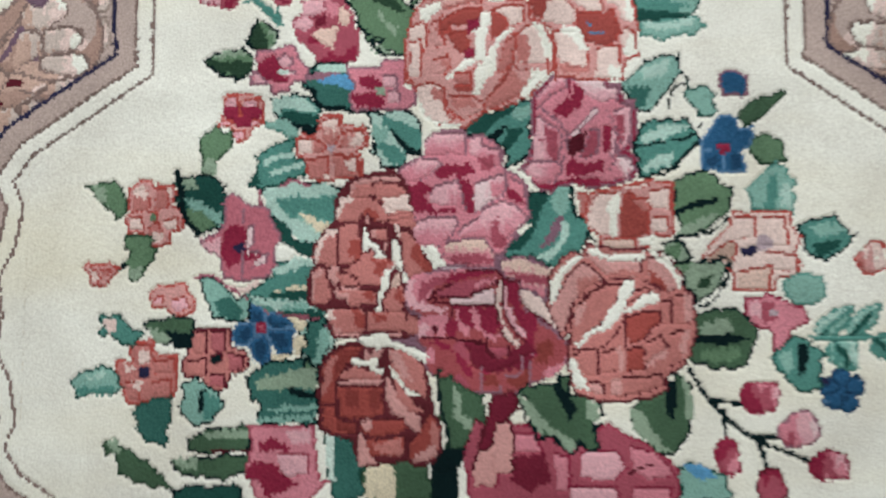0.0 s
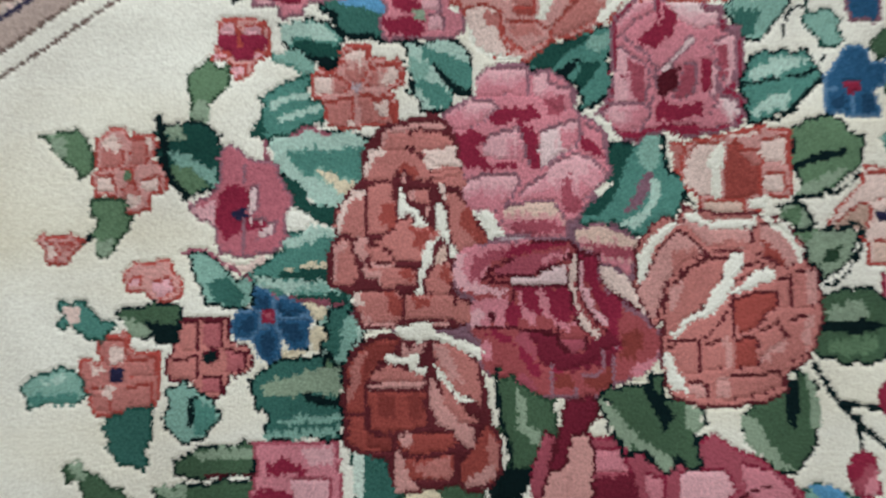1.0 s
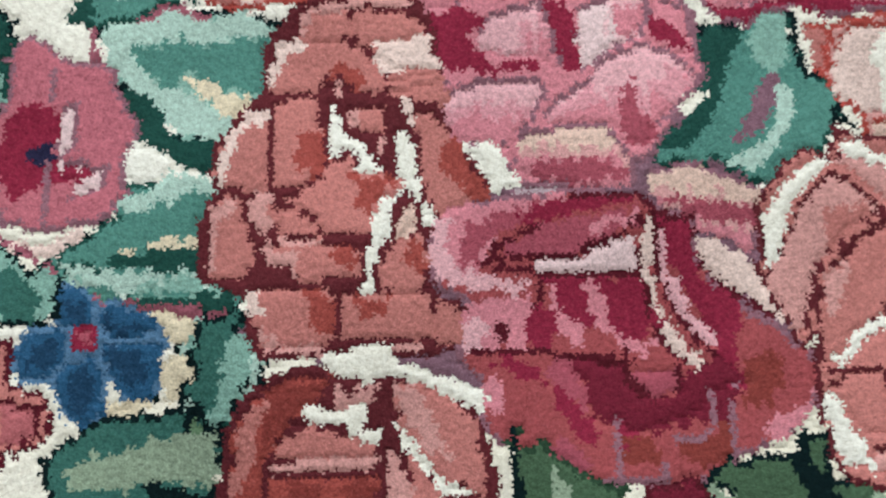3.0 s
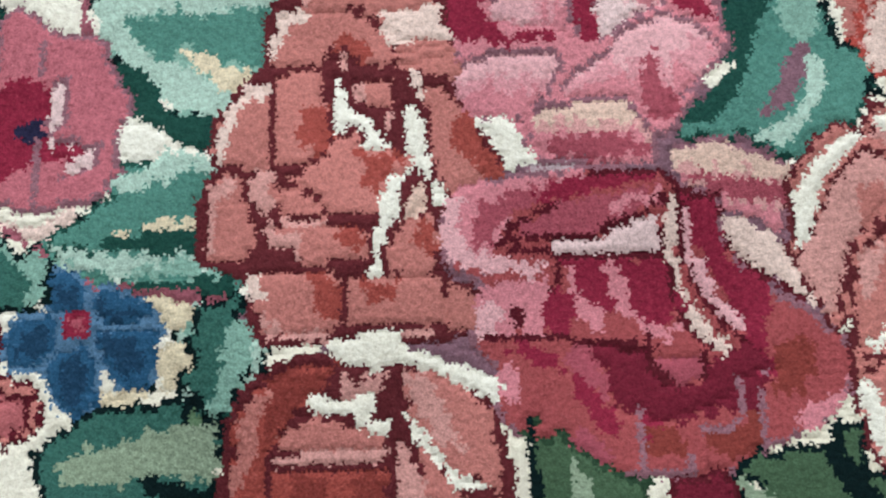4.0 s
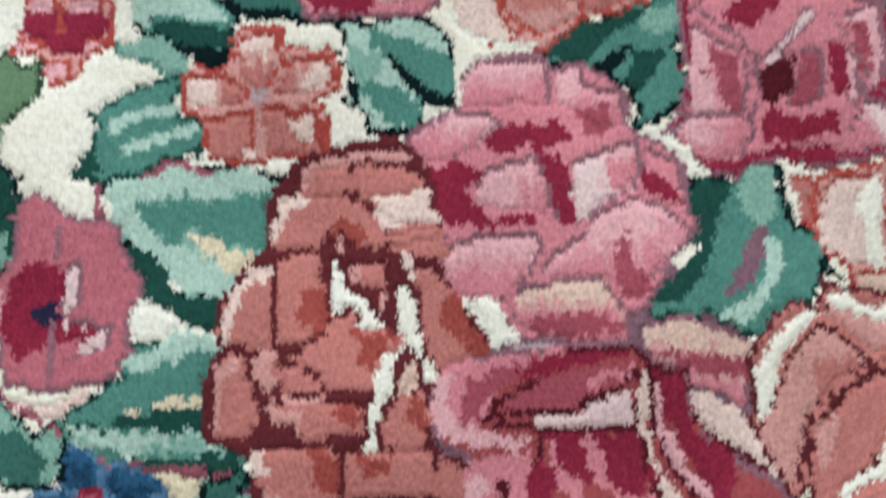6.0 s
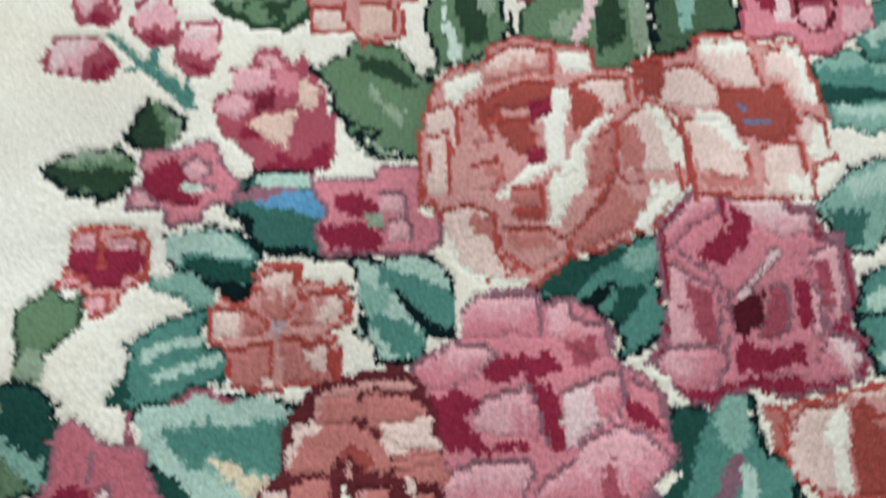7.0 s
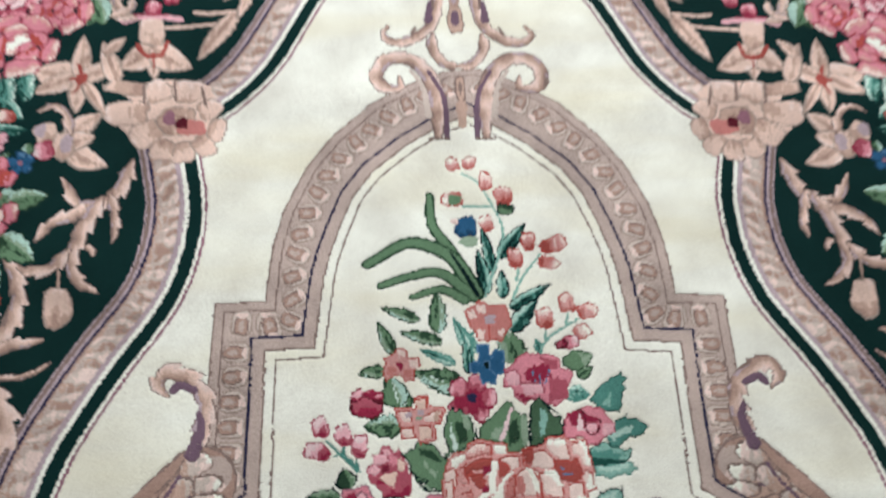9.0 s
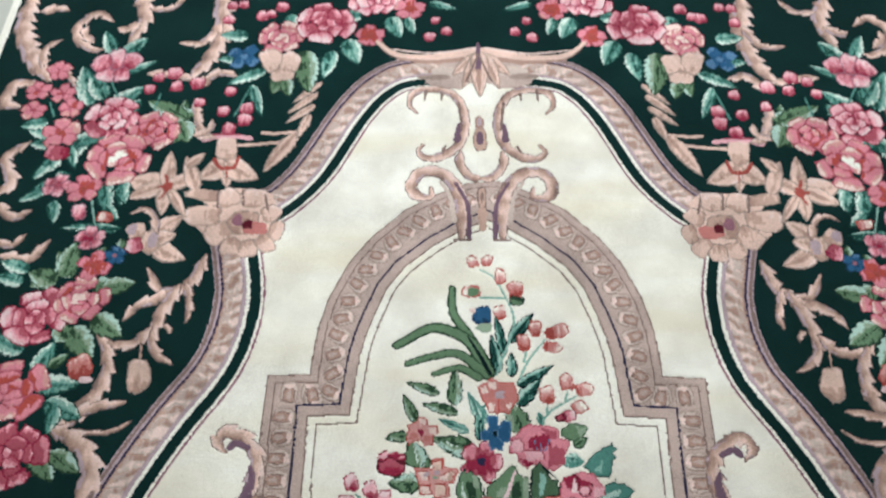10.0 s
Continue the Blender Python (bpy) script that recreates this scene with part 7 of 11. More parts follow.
fade(f, "petal", "pink", -150, [(0.1646, 0.1664), (0.1798, 0.1655), (0.1826, 0.1530), (0.1761, 0.1433), (0.1576, 0.1413), (0.1559, 0.1536)])
shade(f, "crimson", [(0.1114, 0.1601), (0.1518, 0.1586), (0.1475, 0.1501), (0.1220, 0.1445), (0.1105, 0.1478)])
fade(f, "candy", "pink", -40, [(0.0663, 0.1524), (0.0762, 0.1614), (0.1067, 0.1608), (0.1079, 0.1515), (0.1011, 0.1396), (0.0824, 0.1364), (0.0745, 0.1456)])
shade(f, "crimson", [(0.1098, 0.1424), (0.1371, 0.1448), (0.1521, 0.1408), (0.1357, 0.1352), (0.1119, 0.1357)])
stroke([(0.0865, 0.2151), (0.1048, 0.2002), (0.1122, 0.1857), (0.1095, 0.1638)], 0.0011, 0.0010, "mauve", f)
stroke([(0.1533, 0.2141), (0.1607, 0.2009), (0.1670, 0.1815), (0.1585, 0.1628)], 0.0011, 0.0010, "mauve", f)
stroke([(0.0720, 0.1848), (0.0861, 0.1840)], 0.0013, 0.0012, "crimson", f)
stroke([(0.1141, 0.2516), (0.1158, 0.2346)], 0.0013, 0.0012, "crimson", f)
f = motif("rose", "pink rose with pale petals and crimson heart", "mauve")
ground_of(f, "pink", [(-0.0305, 0.1876), (-0.0167, 0.1965), (0.0041, 0.1952), (0.0097, 0.1888), (0.0219, 0.1917), (0.0403, 0.1782), (0.0467, 0.1719), (0.0441, 0.1560), (0.0514, 0.1522), (0.0705, 0.1358), (0.0714, 0.1166), (0.0741, 0.1015), (0.0613, 0.0882), (0.0477, 0.0659), (0.0388, 0.0599), (0.0392, 0.0492), (0.0171, 0.0496), (-0.0159, 0.0491), (-0.0208, 0.0591), (-0.0341, 0.0690), (-0.0571, 0.0806), (-0.0596, 0.0917), (-0.0509, 0.1012), (-0.0577, 0.1113), (-0.0714, 0.1246), (-0.0682, 0.1435), (-0.0636, 0.1568), (-0.0386, 0.1683)])
fade(f, "candy", "pink", -90, [(-0.0380, 0.1837), (-0.0258, 0.1938), (0.0041, 0.1939), (0.0079, 0.1844), (0.0054, 0.1674), (-0.0122, 0.1693), (-0.0241, 0.1665), (-0.0371, 0.1683)])
fade(f, "candy", "pink", -90, [(0.0111, 0.1875), (0.0218, 0.1905), (0.0245, 0.1779), (0.0423, 0.1760), (0.0423, 0.1560), (0.0308, 0.1526), (0.0200, 0.1650), (0.0083, 0.1674)])
shade(f, "rose", [(0.0170, 0.1642), (0.0320, 0.1669), (0.0369, 0.1546), (0.0220, 0.1519)])
shade(f, "crimson", [(-0.0186, 0.1579), (0.0078, 0.1592), (0.0146, 0.1520), (0.0010, 0.1449), (-0.0222, 0.1436), (-0.0284, 0.1470)])
fade(f, "candy", "pink", -90, [(-0.0622, 0.1552), (-0.0416, 0.1663), (-0.0241, 0.1650), (-0.0187, 0.1573), (-0.0308, 0.1462), (-0.0425, 0.1399), (-0.0583, 0.1403), (-0.0639, 0.1463)])
shade(f, "crimson", [(-0.0584, 0.1373), (-0.0397, 0.1384), (-0.0256, 0.1336), (-0.0286, 0.1302), (-0.0368, 0.1252), (-0.0349, 0.1164), (-0.0238, 0.1104), (-0.0067, 0.1114), (-0.0036, 0.1070), (-0.0269, 0.1060), (-0.0479, 0.1088), (-0.0560, 0.1199)])
fade(f, "candy", "pink", -30, [(-0.0284, 0.1352), (-0.0021, 0.1419), (0.0030, 0.1300), (0.0051, 0.1183), (0.0067, 0.1082), (-0.0038, 0.1128), (-0.0236, 0.1156), (-0.0334, 0.1193)])
shade(f, "crimson", [(-0.0006, 0.1419), (0.0110, 0.1416), (0.0133, 0.1239), (0.0143, 0.1060), (0.0072, 0.1062), (0.0039, 0.1212)])
fade(f, "petal", "candy", 0, [(0.0152, 0.1386), (0.0361, 0.1456), (0.0483, 0.1498), (0.0481, 0.1289), (0.0429, 0.1217), (0.0309, 0.1171), (0.0245, 0.1091), (0.0157, 0.1065), (0.0135, 0.1239)])
shade(f, "pink", [(0.0321, 0.1397), (0.0463, 0.1408), (0.0450, 0.1260), (0.0340, 0.1199)])
area(f, "pink", [(0.0515, 0.1461), (0.0677, 0.1368), (0.0708, 0.1166), (0.0595, 0.1140), (0.0481, 0.1216)])
shade(f, "crimson", [(0.0491, 0.1333), (0.0610, 0.1286), (0.0656, 0.1226), (0.0688, 0.1138), (0.0596, 0.1152), (0.0544, 0.1205), (0.0475, 0.1245)])
fade(f, "candy", "pink", -80, [(-0.0040, 0.0868), (0.0153, 0.1003), (0.0278, 0.1142), (0.0427, 0.1197), (0.0569, 0.1170), (0.0673, 0.1051), (0.0726, 0.1007), (0.0598, 0.0883), (0.0502, 0.0774), (0.0460, 0.0687), (0.0329, 0.0724), (0.0302, 0.0802), (0.0139, 0.0818), (-0.0056, 0.0824)])
shade(f, "rose", [(0.0343, 0.0961), (0.0395, 0.1002), (0.0400, 0.0833), (0.0505, 0.0802), (0.0467, 0.0692), (0.0345, 0.0718), (0.0324, 0.0835)])
shade(f, "pink", [(0.0115, 0.0874), (0.0258, 0.0893), (0.0303, 0.0822), (0.0139, 0.0818)])
fade(f, "candy", "pink", -90, [(-0.0503, 0.0965), (-0.0326, 0.1030), (-0.0043, 0.1039), (-0.0015, 0.0957), (-0.0079, 0.0819), (-0.0146, 0.0719), (-0.0313, 0.0697), (-0.0449, 0.0742), (-0.0557, 0.0833), (-0.0582, 0.0917)])
fade(f, "buff", "pink", -90, [(-0.0129, 0.0774), (0.0026, 0.0796), (0.0251, 0.0806), (0.0314, 0.0719), (0.0381, 0.0613), (0.0385, 0.0505), (0.0172, 0.0507), (-0.0047, 0.0527), (-0.0185, 0.0604), (-0.0162, 0.0684)])
shade(f, "rose", [(-0.0118, 0.0634), (0.0265, 0.0630), (0.0363, 0.0533), (0.0117, 0.0514), (-0.0073, 0.0555)])
area(f, "lilac", [(-0.0144, 0.0507), (0.0172, 0.0507), (0.0142, 0.0476), (-0.0215, 0.0467)])
area(f, "ivory", [(-0.0391, 0.0692), (-0.0284, 0.0729), (-0.0232, 0.0660), (-0.0181, 0.0577), (-0.0152, 0.0507), (-0.0296, 0.0469), (-0.0307, 0.0528), (-0.0330, 0.0636)])
f = motif("leaf", "teal leaf with pale and sand streaks", "pine")
ground_of(f, "teal", [(-0.1997, 0.0497), (-0.1750, 0.0586), (-0.1534, 0.0581), (-0.1503, 0.0510), (-0.1583, 0.0462), (-0.1586, 0.0003), (-0.1963, 0.0012), (-0.2231, 0.0233), (-0.2164, 0.0280), (-0.1981, 0.0398)])
shade(f, "mint", [(-0.2008, 0.0467), (-0.1842, 0.0493), (-0.1750, 0.0586), (-0.1533, 0.0566), (-0.1537, 0.0511), (-0.1769, 0.0462), (-0.1863, 0.0415), (-0.1982, 0.0417)])
shade(f, "sand", [(-0.1985, 0.0239), (-0.1833, 0.0248), (-0.1670, 0.0317), (-0.1594, 0.0303), (-0.1616, 0.0267), (-0.1762, 0.0241), (-0.1855, 0.0212)])
area(f, "pine", [(-0.1879, 0.0230), (-0.1597, 0.0242), (-0.1598, 0.0134), (-0.1852, 0.0152), (-0.2089, 0.0193)])
shade(f, "mint", [(-0.2228, 0.0173), (-0.1875, 0.0141), (-0.1500, 0.0120), (-0.1475, 0.0071), (-0.1894, 0.0029), (-0.2083, 0.0086)])
shade(f, "jade", [(-0.1850, 0.0104), (-0.1476, 0.0107), (-0.1498, 0.0048), (-0.1871, 0.0029)])
area(f, "pine", [(-0.1894, 0.0022), (-0.1451, 0.0023), (-0.1450, -0.0029), (-0.1869, -0.0014)])
stroke([(-0.2045, 0.0026), (-0.1916, 0.0006), (-0.1729, -0.0029), (-0.1450, -0.0043)], 0.0014, 0.0014, "rose_mauve", f)
f = motif("leaf", "dark green leaf with pale jade edge", "ink")
ground_of(f, "pine_teal", [(-0.1617, -0.0048), (-0.1426, -0.0048), (-0.1374, -0.0143), (-0.1348, -0.0328), (-0.1415, -0.0418), (-0.1480, -0.0562), (-0.1553, -0.0538), (-0.1629, -0.0435), (-0.1656, -0.0275), (-0.1620, -0.0184)])
shade(f, "jade", [(-0.1489, -0.0164), (-0.1378, -0.0148), (-0.1359, -0.0328), (-0.1442, -0.0439), (-0.1496, -0.0561), (-0.1549, -0.0527), (-0.1485, -0.0325)])
f = motif("leaf", "moss and sage leaf with black tip", "ink")
ground_of(f, "pine_teal", [(-0.2254, -0.0712), (-0.2113, -0.0623), (-0.1849, -0.0501), (-0.1715, -0.0455), (-0.1596, -0.0463), (-0.1479, -0.0617), (-0.1474, -0.0841), (-0.1700, -0.0874), (-0.2077, -0.0874), (-0.2194, -0.0774)])
shade(f, "sage", [(-0.1931, -0.0683), (-0.1709, -0.0612), (-0.1506, -0.0621), (-0.1491, -0.0793), (-0.1702, -0.0813), (-0.2038, -0.0778)])
area(f, "leaf", [(-0.1713, -0.0500), (-0.1611, -0.0485), (-0.1517, -0.0621), (-0.1642, -0.0613), (-0.1777, -0.0599)])
area(f, "ink", [(-0.1771, -0.0768), (-0.1614, -0.0794), (-0.1475, -0.0832), (-0.1522, -0.0889), (-0.1756, -0.0876)])
f = motif("blossom", "deep blue five-petalled blossom with red eye", "steel")
ground_of(f, "steel", [(-0.2275, -0.0004), (-0.2212, 0.0094), (-0.2095, 0.0086), (-0.2044, 0.0002), (-0.1940, 0.0011), (-0.1786, -0.0051), (-0.1725, -0.0135), (-0.1739, -0.0284), (-0.1784, -0.0426), (-0.1909, -0.0428), (-0.1970, -0.0336), (-0.1975, -0.0476), (-0.2073, -0.0540), (-0.2179, -0.0455), (-0.2216, -0.0341), (-0.2368, -0.0337), (-0.2400, -0.0211), (-0.2354, -0.0108), (-0.2224, -0.0088)])
area(f, "cobalt", [(-0.2259, -0.0009), (-0.2199, 0.0084), (-0.2106, 0.0072), (-0.2060, 0.0002), (-0.2074, -0.0084), (-0.2189, -0.0088)])
area(f, "cobalt", [(-0.2035, -0.0038), (-0.1939, -0.0003), (-0.1797, -0.0063), (-0.1772, -0.0129), (-0.1956, -0.0141), (-0.2032, -0.0092)])
area(f, "cobalt", [(-0.2019, -0.0178), (-0.1766, -0.0161), (-0.1744, -0.0273), (-0.1789, -0.0413), (-0.1894, -0.0410), (-0.1966, -0.0313)])
area(f, "cobalt", [(-0.2168, -0.0262), (-0.2044, -0.0231), (-0.1997, -0.0335), (-0.1986, -0.0471), (-0.2074, -0.0527), (-0.2164, -0.0444), (-0.2202, -0.0334)])
area(f, "cobalt", [(-0.2384, -0.0216), (-0.2344, -0.0124), (-0.2189, -0.0095), (-0.2155, -0.0198), (-0.2218, -0.0307), (-0.2353, -0.0326)])
shade(f, "indigo", [(-0.2195, 0.0017), (-0.2103, 0.0027), (-0.2086, -0.0079), (-0.2167, -0.0077)])
shade(f, "indigo", [(-0.2006, -0.0058), (-0.1866, -0.0073), (-0.1818, -0.0121), (-0.2003, -0.0128)])
shade(f, "indigo", [(-0.1999, -0.0197), (-0.1862, -0.0189), (-0.1799, -0.0317), (-0.1877, -0.0361), (-0.1949, -0.0291)])
shade(f, "indigo", [(-0.2154, -0.0308), (-0.2054, -0.0254), (-0.2024, -0.0402), (-0.2088, -0.0480), (-0.2147, -0.0422)])
shade(f, "indigo", [(-0.2343, -0.0212), (-0.2210, -0.0123), (-0.2182, -0.0216), (-0.2247, -0.0283), (-0.2337, -0.0292)])
area(f, "crimson", [(-0.2143, -0.0085), (-0.2035, -0.0087), (-0.2022, -0.0197), (-0.2126, -0.0199)])
area(f, "rose", [(-0.2107, -0.0121), (-0.2068, -0.0122), (-0.2066, -0.0161), (-0.2100, -0.0163)])
f = motif("rose", "salmon red rose with ivory inner petals and wine outlines", "wine")
ground_of(f, "wine", [(-0.1301, 0.1269), (-0.1325, 0.1176), (-0.1327, 0.1005), (-0.1419, 0.0915), (-0.1478, 0.0826), (-0.1561, 0.0713), (-0.1577, 0.0587), (-0.1513, 0.0511), (-0.1591, 0.0475), (-0.1612, 0.0365), (-0.1612, 0.0110), (-0.1569, 0.0074), (-0.1440, 0.0047), (-0.1404, -0.0002), (-0.1390, -0.0108), (-0.1349, -0.0218), (-0.1307, -0.0247), (-0.0985, -0.0259), (-0.0568, -0.0251), (-0.0451, -0.0217), (-0.0378, -0.0132), (-0.0421, -0.0025), (-0.0537, 0.0025), (-0.0558, 0.0122), (-0.0541, 0.0315), (-0.0431, 0.0387), (-0.0309, 0.0446), (-0.0295, 0.0496), (-0.0374, 0.0649), (-0.0467, 0.0766), (-0.0536, 0.0948), (-0.0527, 0.1267), (-0.0777, 0.1299)])
area(f, "wine", [(-0.1316, 0.1218), (-0.1193, 0.1417), (-0.0967, 0.1485), (-0.0709, 0.1539), (-0.0569, 0.1403), (-0.0518, 0.1198), (-0.0495, 0.1026), (-0.0692, 0.0976), (-0.0968, 0.0983), (-0.1298, 0.0965)])
area(f, "salmon", [(-0.1178, 0.1301), (-0.1122, 0.1372), (-0.0939, 0.1396), (-0.0917, 0.1251), (-0.1079, 0.1212), (-0.1169, 0.1237)])
area(f, "blush", [(-0.1170, 0.1373), (-0.1080, 0.1409), (-0.0910, 0.1446), (-0.0710, 0.1465), (-0.0626, 0.1404), (-0.0853, 0.1409), (-0.1108, 0.1357), (-0.1149, 0.1257), (-0.1178, 0.1272)])
area(f, "salmon", [(-0.0905, 0.1381), (-0.0683, 0.1376), (-0.0585, 0.1315), (-0.0560, 0.1199), (-0.0688, 0.1168), (-0.0856, 0.1192), (-0.0906, 0.1251)])
area(f, "shell", [(-0.0842, 0.1149), (-0.0688, 0.1168), (-0.0560, 0.1184), (-0.0492, 0.1111), (-0.0564, 0.1056), (-0.0718, 0.1038), (-0.0801, 0.1077)])
shade(f, "salmon", [(-0.0774, 0.1034), (-0.0578, 0.1057), (-0.0481, 0.1012), (-0.0471, 0.0914), (-0.0637, 0.0932), (-0.0719, 0.0976)])
area(f, "salmon", [(-0.1275, 0.1207), (-0.1176, 0.1221), (-0.1027, 0.1223), (-0.0903, 0.1207), (-0.0799, 0.1117), (-0.0761, 0.1000), (-0.0806, 0.0959), (-0.0904, 0.0982), (-0.0978, 0.1050), (-0.1040, 0.1051), (-0.1077, 0.0981), (-0.1163, 0.0972), (-0.1248, 0.0964), (-0.1303, 0.0996), (-0.1287, 0.1096)])
shade(f, "shell", [(-0.1270, 0.1218), (-0.1101, 0.1220), (-0.1213, 0.1147), (-0.1257, 0.1069), (-0.1278, 0.0985), (-0.1305, 0.1004), (-0.1287, 0.1122)])
shade(f, "rust", [(-0.1027, 0.1143), (-0.0879, 0.1087), (-0.0850, 0.1021), (-0.0904, 0.0982), (-0.0978, 0.1050), (-0.1027, 0.1085)])
area(f, "salmon", [(-0.1331, 0.0908), (-0.1311, 0.0835), (-0.1305, 0.0506), (-0.1508, 0.0523), (-0.1548, 0.0586), (-0.1524, 0.0699), (-0.1442, 0.0812)])
shade(f, "shell", [(-0.1334, 0.0913), (-0.1306, 0.0861), (-0.1417, 0.0773), (-0.1475, 0.0660), (-0.1497, 0.0540), (-0.1543, 0.0581), (-0.1531, 0.0682), (-0.1442, 0.0825)])
area(f, "salmon", [(-0.1258, 0.0925), (-0.1162, 0.0949), (-0.1072, 0.0934), (-0.1062, 0.0753), (-0.1053, 0.0651), (-0.1089, 0.0564), (-0.1149, 0.0537), (-0.1274, 0.0530), (-0.1278, 0.0732)])
shade(f, "rust", [(-0.1125, 0.0793), (-0.1043, 0.0752), (-0.1036, 0.0651), (-0.1089, 0.0571), (-0.1161, 0.0603), (-0.1186, 0.0679)])
area(f, "ivory", [(-0.1028, 0.0925), (-0.0991, 0.0911), (-0.0974, 0.0815), (-0.0907, 0.0750), (-0.0849, 0.0715), (-0.0842, 0.0659), (-0.0782, 0.0620), (-0.0753, 0.0584), (-0.0908, 0.0587), (-0.0883, 0.0647), (-0.0931, 0.0686), (-0.1021, 0.0671), (-0.1033, 0.0791)])
area(f, "salmon", [(-0.0930, 0.0879), (-0.0868, 0.0903), (-0.0783, 0.0894), (-0.0769, 0.0824), (-0.0784, 0.0783), (-0.0833, 0.0771), (-0.0894, 0.0801), (-0.0930, 0.0840)])
shade(f, "blush", [(-0.0940, 0.0879), (-0.0893, 0.0891), (-0.0882, 0.0813), (-0.0918, 0.0814)])
area(f, "blush", [(-0.0993, 0.1037), (-0.0954, 0.1015), (-0.0959, 0.0952), (-0.1003, 0.0971)])
area(f, "blush", [(-0.0809, 0.0765), (-0.0763, 0.0734), (-0.0764, 0.0652), (-0.0800, 0.0683)])
area(f, "ivory", [(-0.0721, 0.0771), (-0.0675, 0.0780), (-0.0642, 0.0718), (-0.0632, 0.0616), (-0.0596, 0.0490), (-0.0614, 0.0448), (-0.0657, 0.0474), (-0.0704, 0.0537), (-0.0718, 0.0669)])
area(f, "shell", [(-0.0696, 0.0957), (-0.0654, 0.0940), (-0.0607, 0.0846), (-0.0613, 0.0789), (-0.0673, 0.0842)])
area(f, "shell", [(-0.0823, 0.1219), (-0.0553, 0.1254), (-0.0527, 0.1080), (-0.0726, 0.1079), (-0.0791, 0.1160)])
shade(f, "salmon", [(-0.0741, 0.1071), (-0.0532, 0.1085), (-0.0449, 0.0960), (-0.0536, 0.0954), (-0.0634, 0.0971), (-0.0719, 0.1005)])
area(f, "salmon", [(-0.0649, 0.0847), (-0.0558, 0.0866), (-0.0463, 0.0745), (-0.0395, 0.0611), (-0.0351, 0.0484), (-0.0431, 0.0399), (-0.0551, 0.0402), (-0.0590, 0.0535), (-0.0611, 0.0667), (-0.0619, 0.0769)])
shade(f, "rust", [(-0.0512, 0.0728), (-0.0444, 0.0744), (-0.0370, 0.0636), (-0.0303, 0.0483), (-0.0319, 0.0444), (-0.0404, 0.0481), (-0.0474, 0.0557), (-0.0515, 0.0639)])
area(f, "salmon", [(-0.1028, 0.0645), (-0.0907, 0.0655), (-0.0896, 0.0577), (-0.0787, 0.0574), (-0.0686, 0.0552), (-0.0664, 0.0491), (-0.0753, 0.0478), (-0.0814, 0.0396), (-0.0839, 0.0303), (-0.1029, 0.0297), (-0.1077, 0.0352), (-0.1125, 0.0427), (-0.1239, 0.0450), (-0.1125, 0.0509), (-0.1053, 0.0570)])
shade(f, "rust", [(-0.0932, 0.0568), (-0.0739, 0.0558), (-0.0687, 0.0517), (-0.0801, 0.0470), (-0.0833, 0.0391), (-0.0909, 0.0417), (-0.0885, 0.0496)])
area(f, "blush", [(-0.1388, 0.0483), (-0.1269, 0.0505), (-0.1253, 0.0356), (-0.1314, 0.0309), (-0.1386, 0.0359)])
shade(f, "salmon", [(-0.1330, 0.0432), (-0.1263, 0.0455), (-0.1253, 0.0376), (-0.1315, 0.0363)])
area(f, "salmon", [(-0.1503, 0.0495), (-0.1421, 0.0469), (-0.1410, 0.0360), (-0.1371, 0.0273), (-0.1369, 0.0189), (-0.1382, 0.0112), (-0.1541, 0.0104), (-0.1568, 0.0242), (-0.1558, 0.0388)])
shade(f, "blush", [(-0.1543, 0.0462), (-0.1436, 0.0479), (-0.1435, 0.0422), (-0.1501, 0.0406), (-0.1526, 0.0241), (-0.1530, 0.0108), (-0.1563, 0.0121), (-0.1564, 0.0363)])
area(f, "salmon", [(-0.1244, 0.0425), (-0.1136, 0.0398), (-0.1077, 0.0328), (-0.1063, 0.0288), (-0.1243, 0.0300), (-0.1267, 0.0364)])
area(f, "blush", [(-0.1267, 0.0293), (-0.1053, 0.0281), (-0.1025, 0.0261), (-0.1231, 0.0251)])
area(f, "salmon", [(-0.1328, 0.0246), (-0.1171, 0.0240), (-0.0911, 0.0248), (-0.0873, 0.0201), (-0.0886, 0.0105), (-0.1171, 0.0086), (-0.1206, 0.0161), (-0.1312, 0.0173)])
shade(f, "blush", [(-0.1325, 0.0246), (-0.1195, 0.0233), (-0.1157, 0.0160), (-0.1171, 0.0095), (-0.1206, 0.0137), (-0.1313, 0.0175)])
shade(f, "rust", [(-0.1029, 0.0239), (-0.0911, 0.0239), (-0.0886, 0.0153), (-0.0935, 0.0128), (-0.1018, 0.0176)])
area(f, "ivory", [(-0.0789, 0.0469), (-0.0688, 0.0494), (-0.0712, 0.0455), (-0.0761, 0.0394), (-0.0729, 0.0357), (-0.0735, 0.0283), (-0.0792, 0.0231), (-0.0818, 0.0128), (-0.0842, 0.0028), (-0.0880, 0.0029), (-0.0864, 0.0177), (-0.0825, 0.0297), (-0.0814, 0.0396)])
area(f, "buff", [(-0.0694, 0.0418), (-0.0645, 0.0441), (-0.0621, 0.0366), (-0.0649, 0.0289), (-0.0709, 0.0280)])
area(f, "salmon", [(-0.0778, 0.0218), (-0.0697, 0.0265), (-0.0611, 0.0293), (-0.0586, 0.0219), (-0.0590, 0.0074), (-0.0631, 0.0035), (-0.0795, 0.0039)])
shade(f, "rust", [(-0.0686, 0.0241), (-0.0602, 0.0253), (-0.0591, 0.0146), (-0.0653, 0.0121)])
area(f, "ivory", [(-0.0598, 0.0440), (-0.0548, 0.0414), (-0.0555, 0.0335), (-0.0600, 0.0349)])
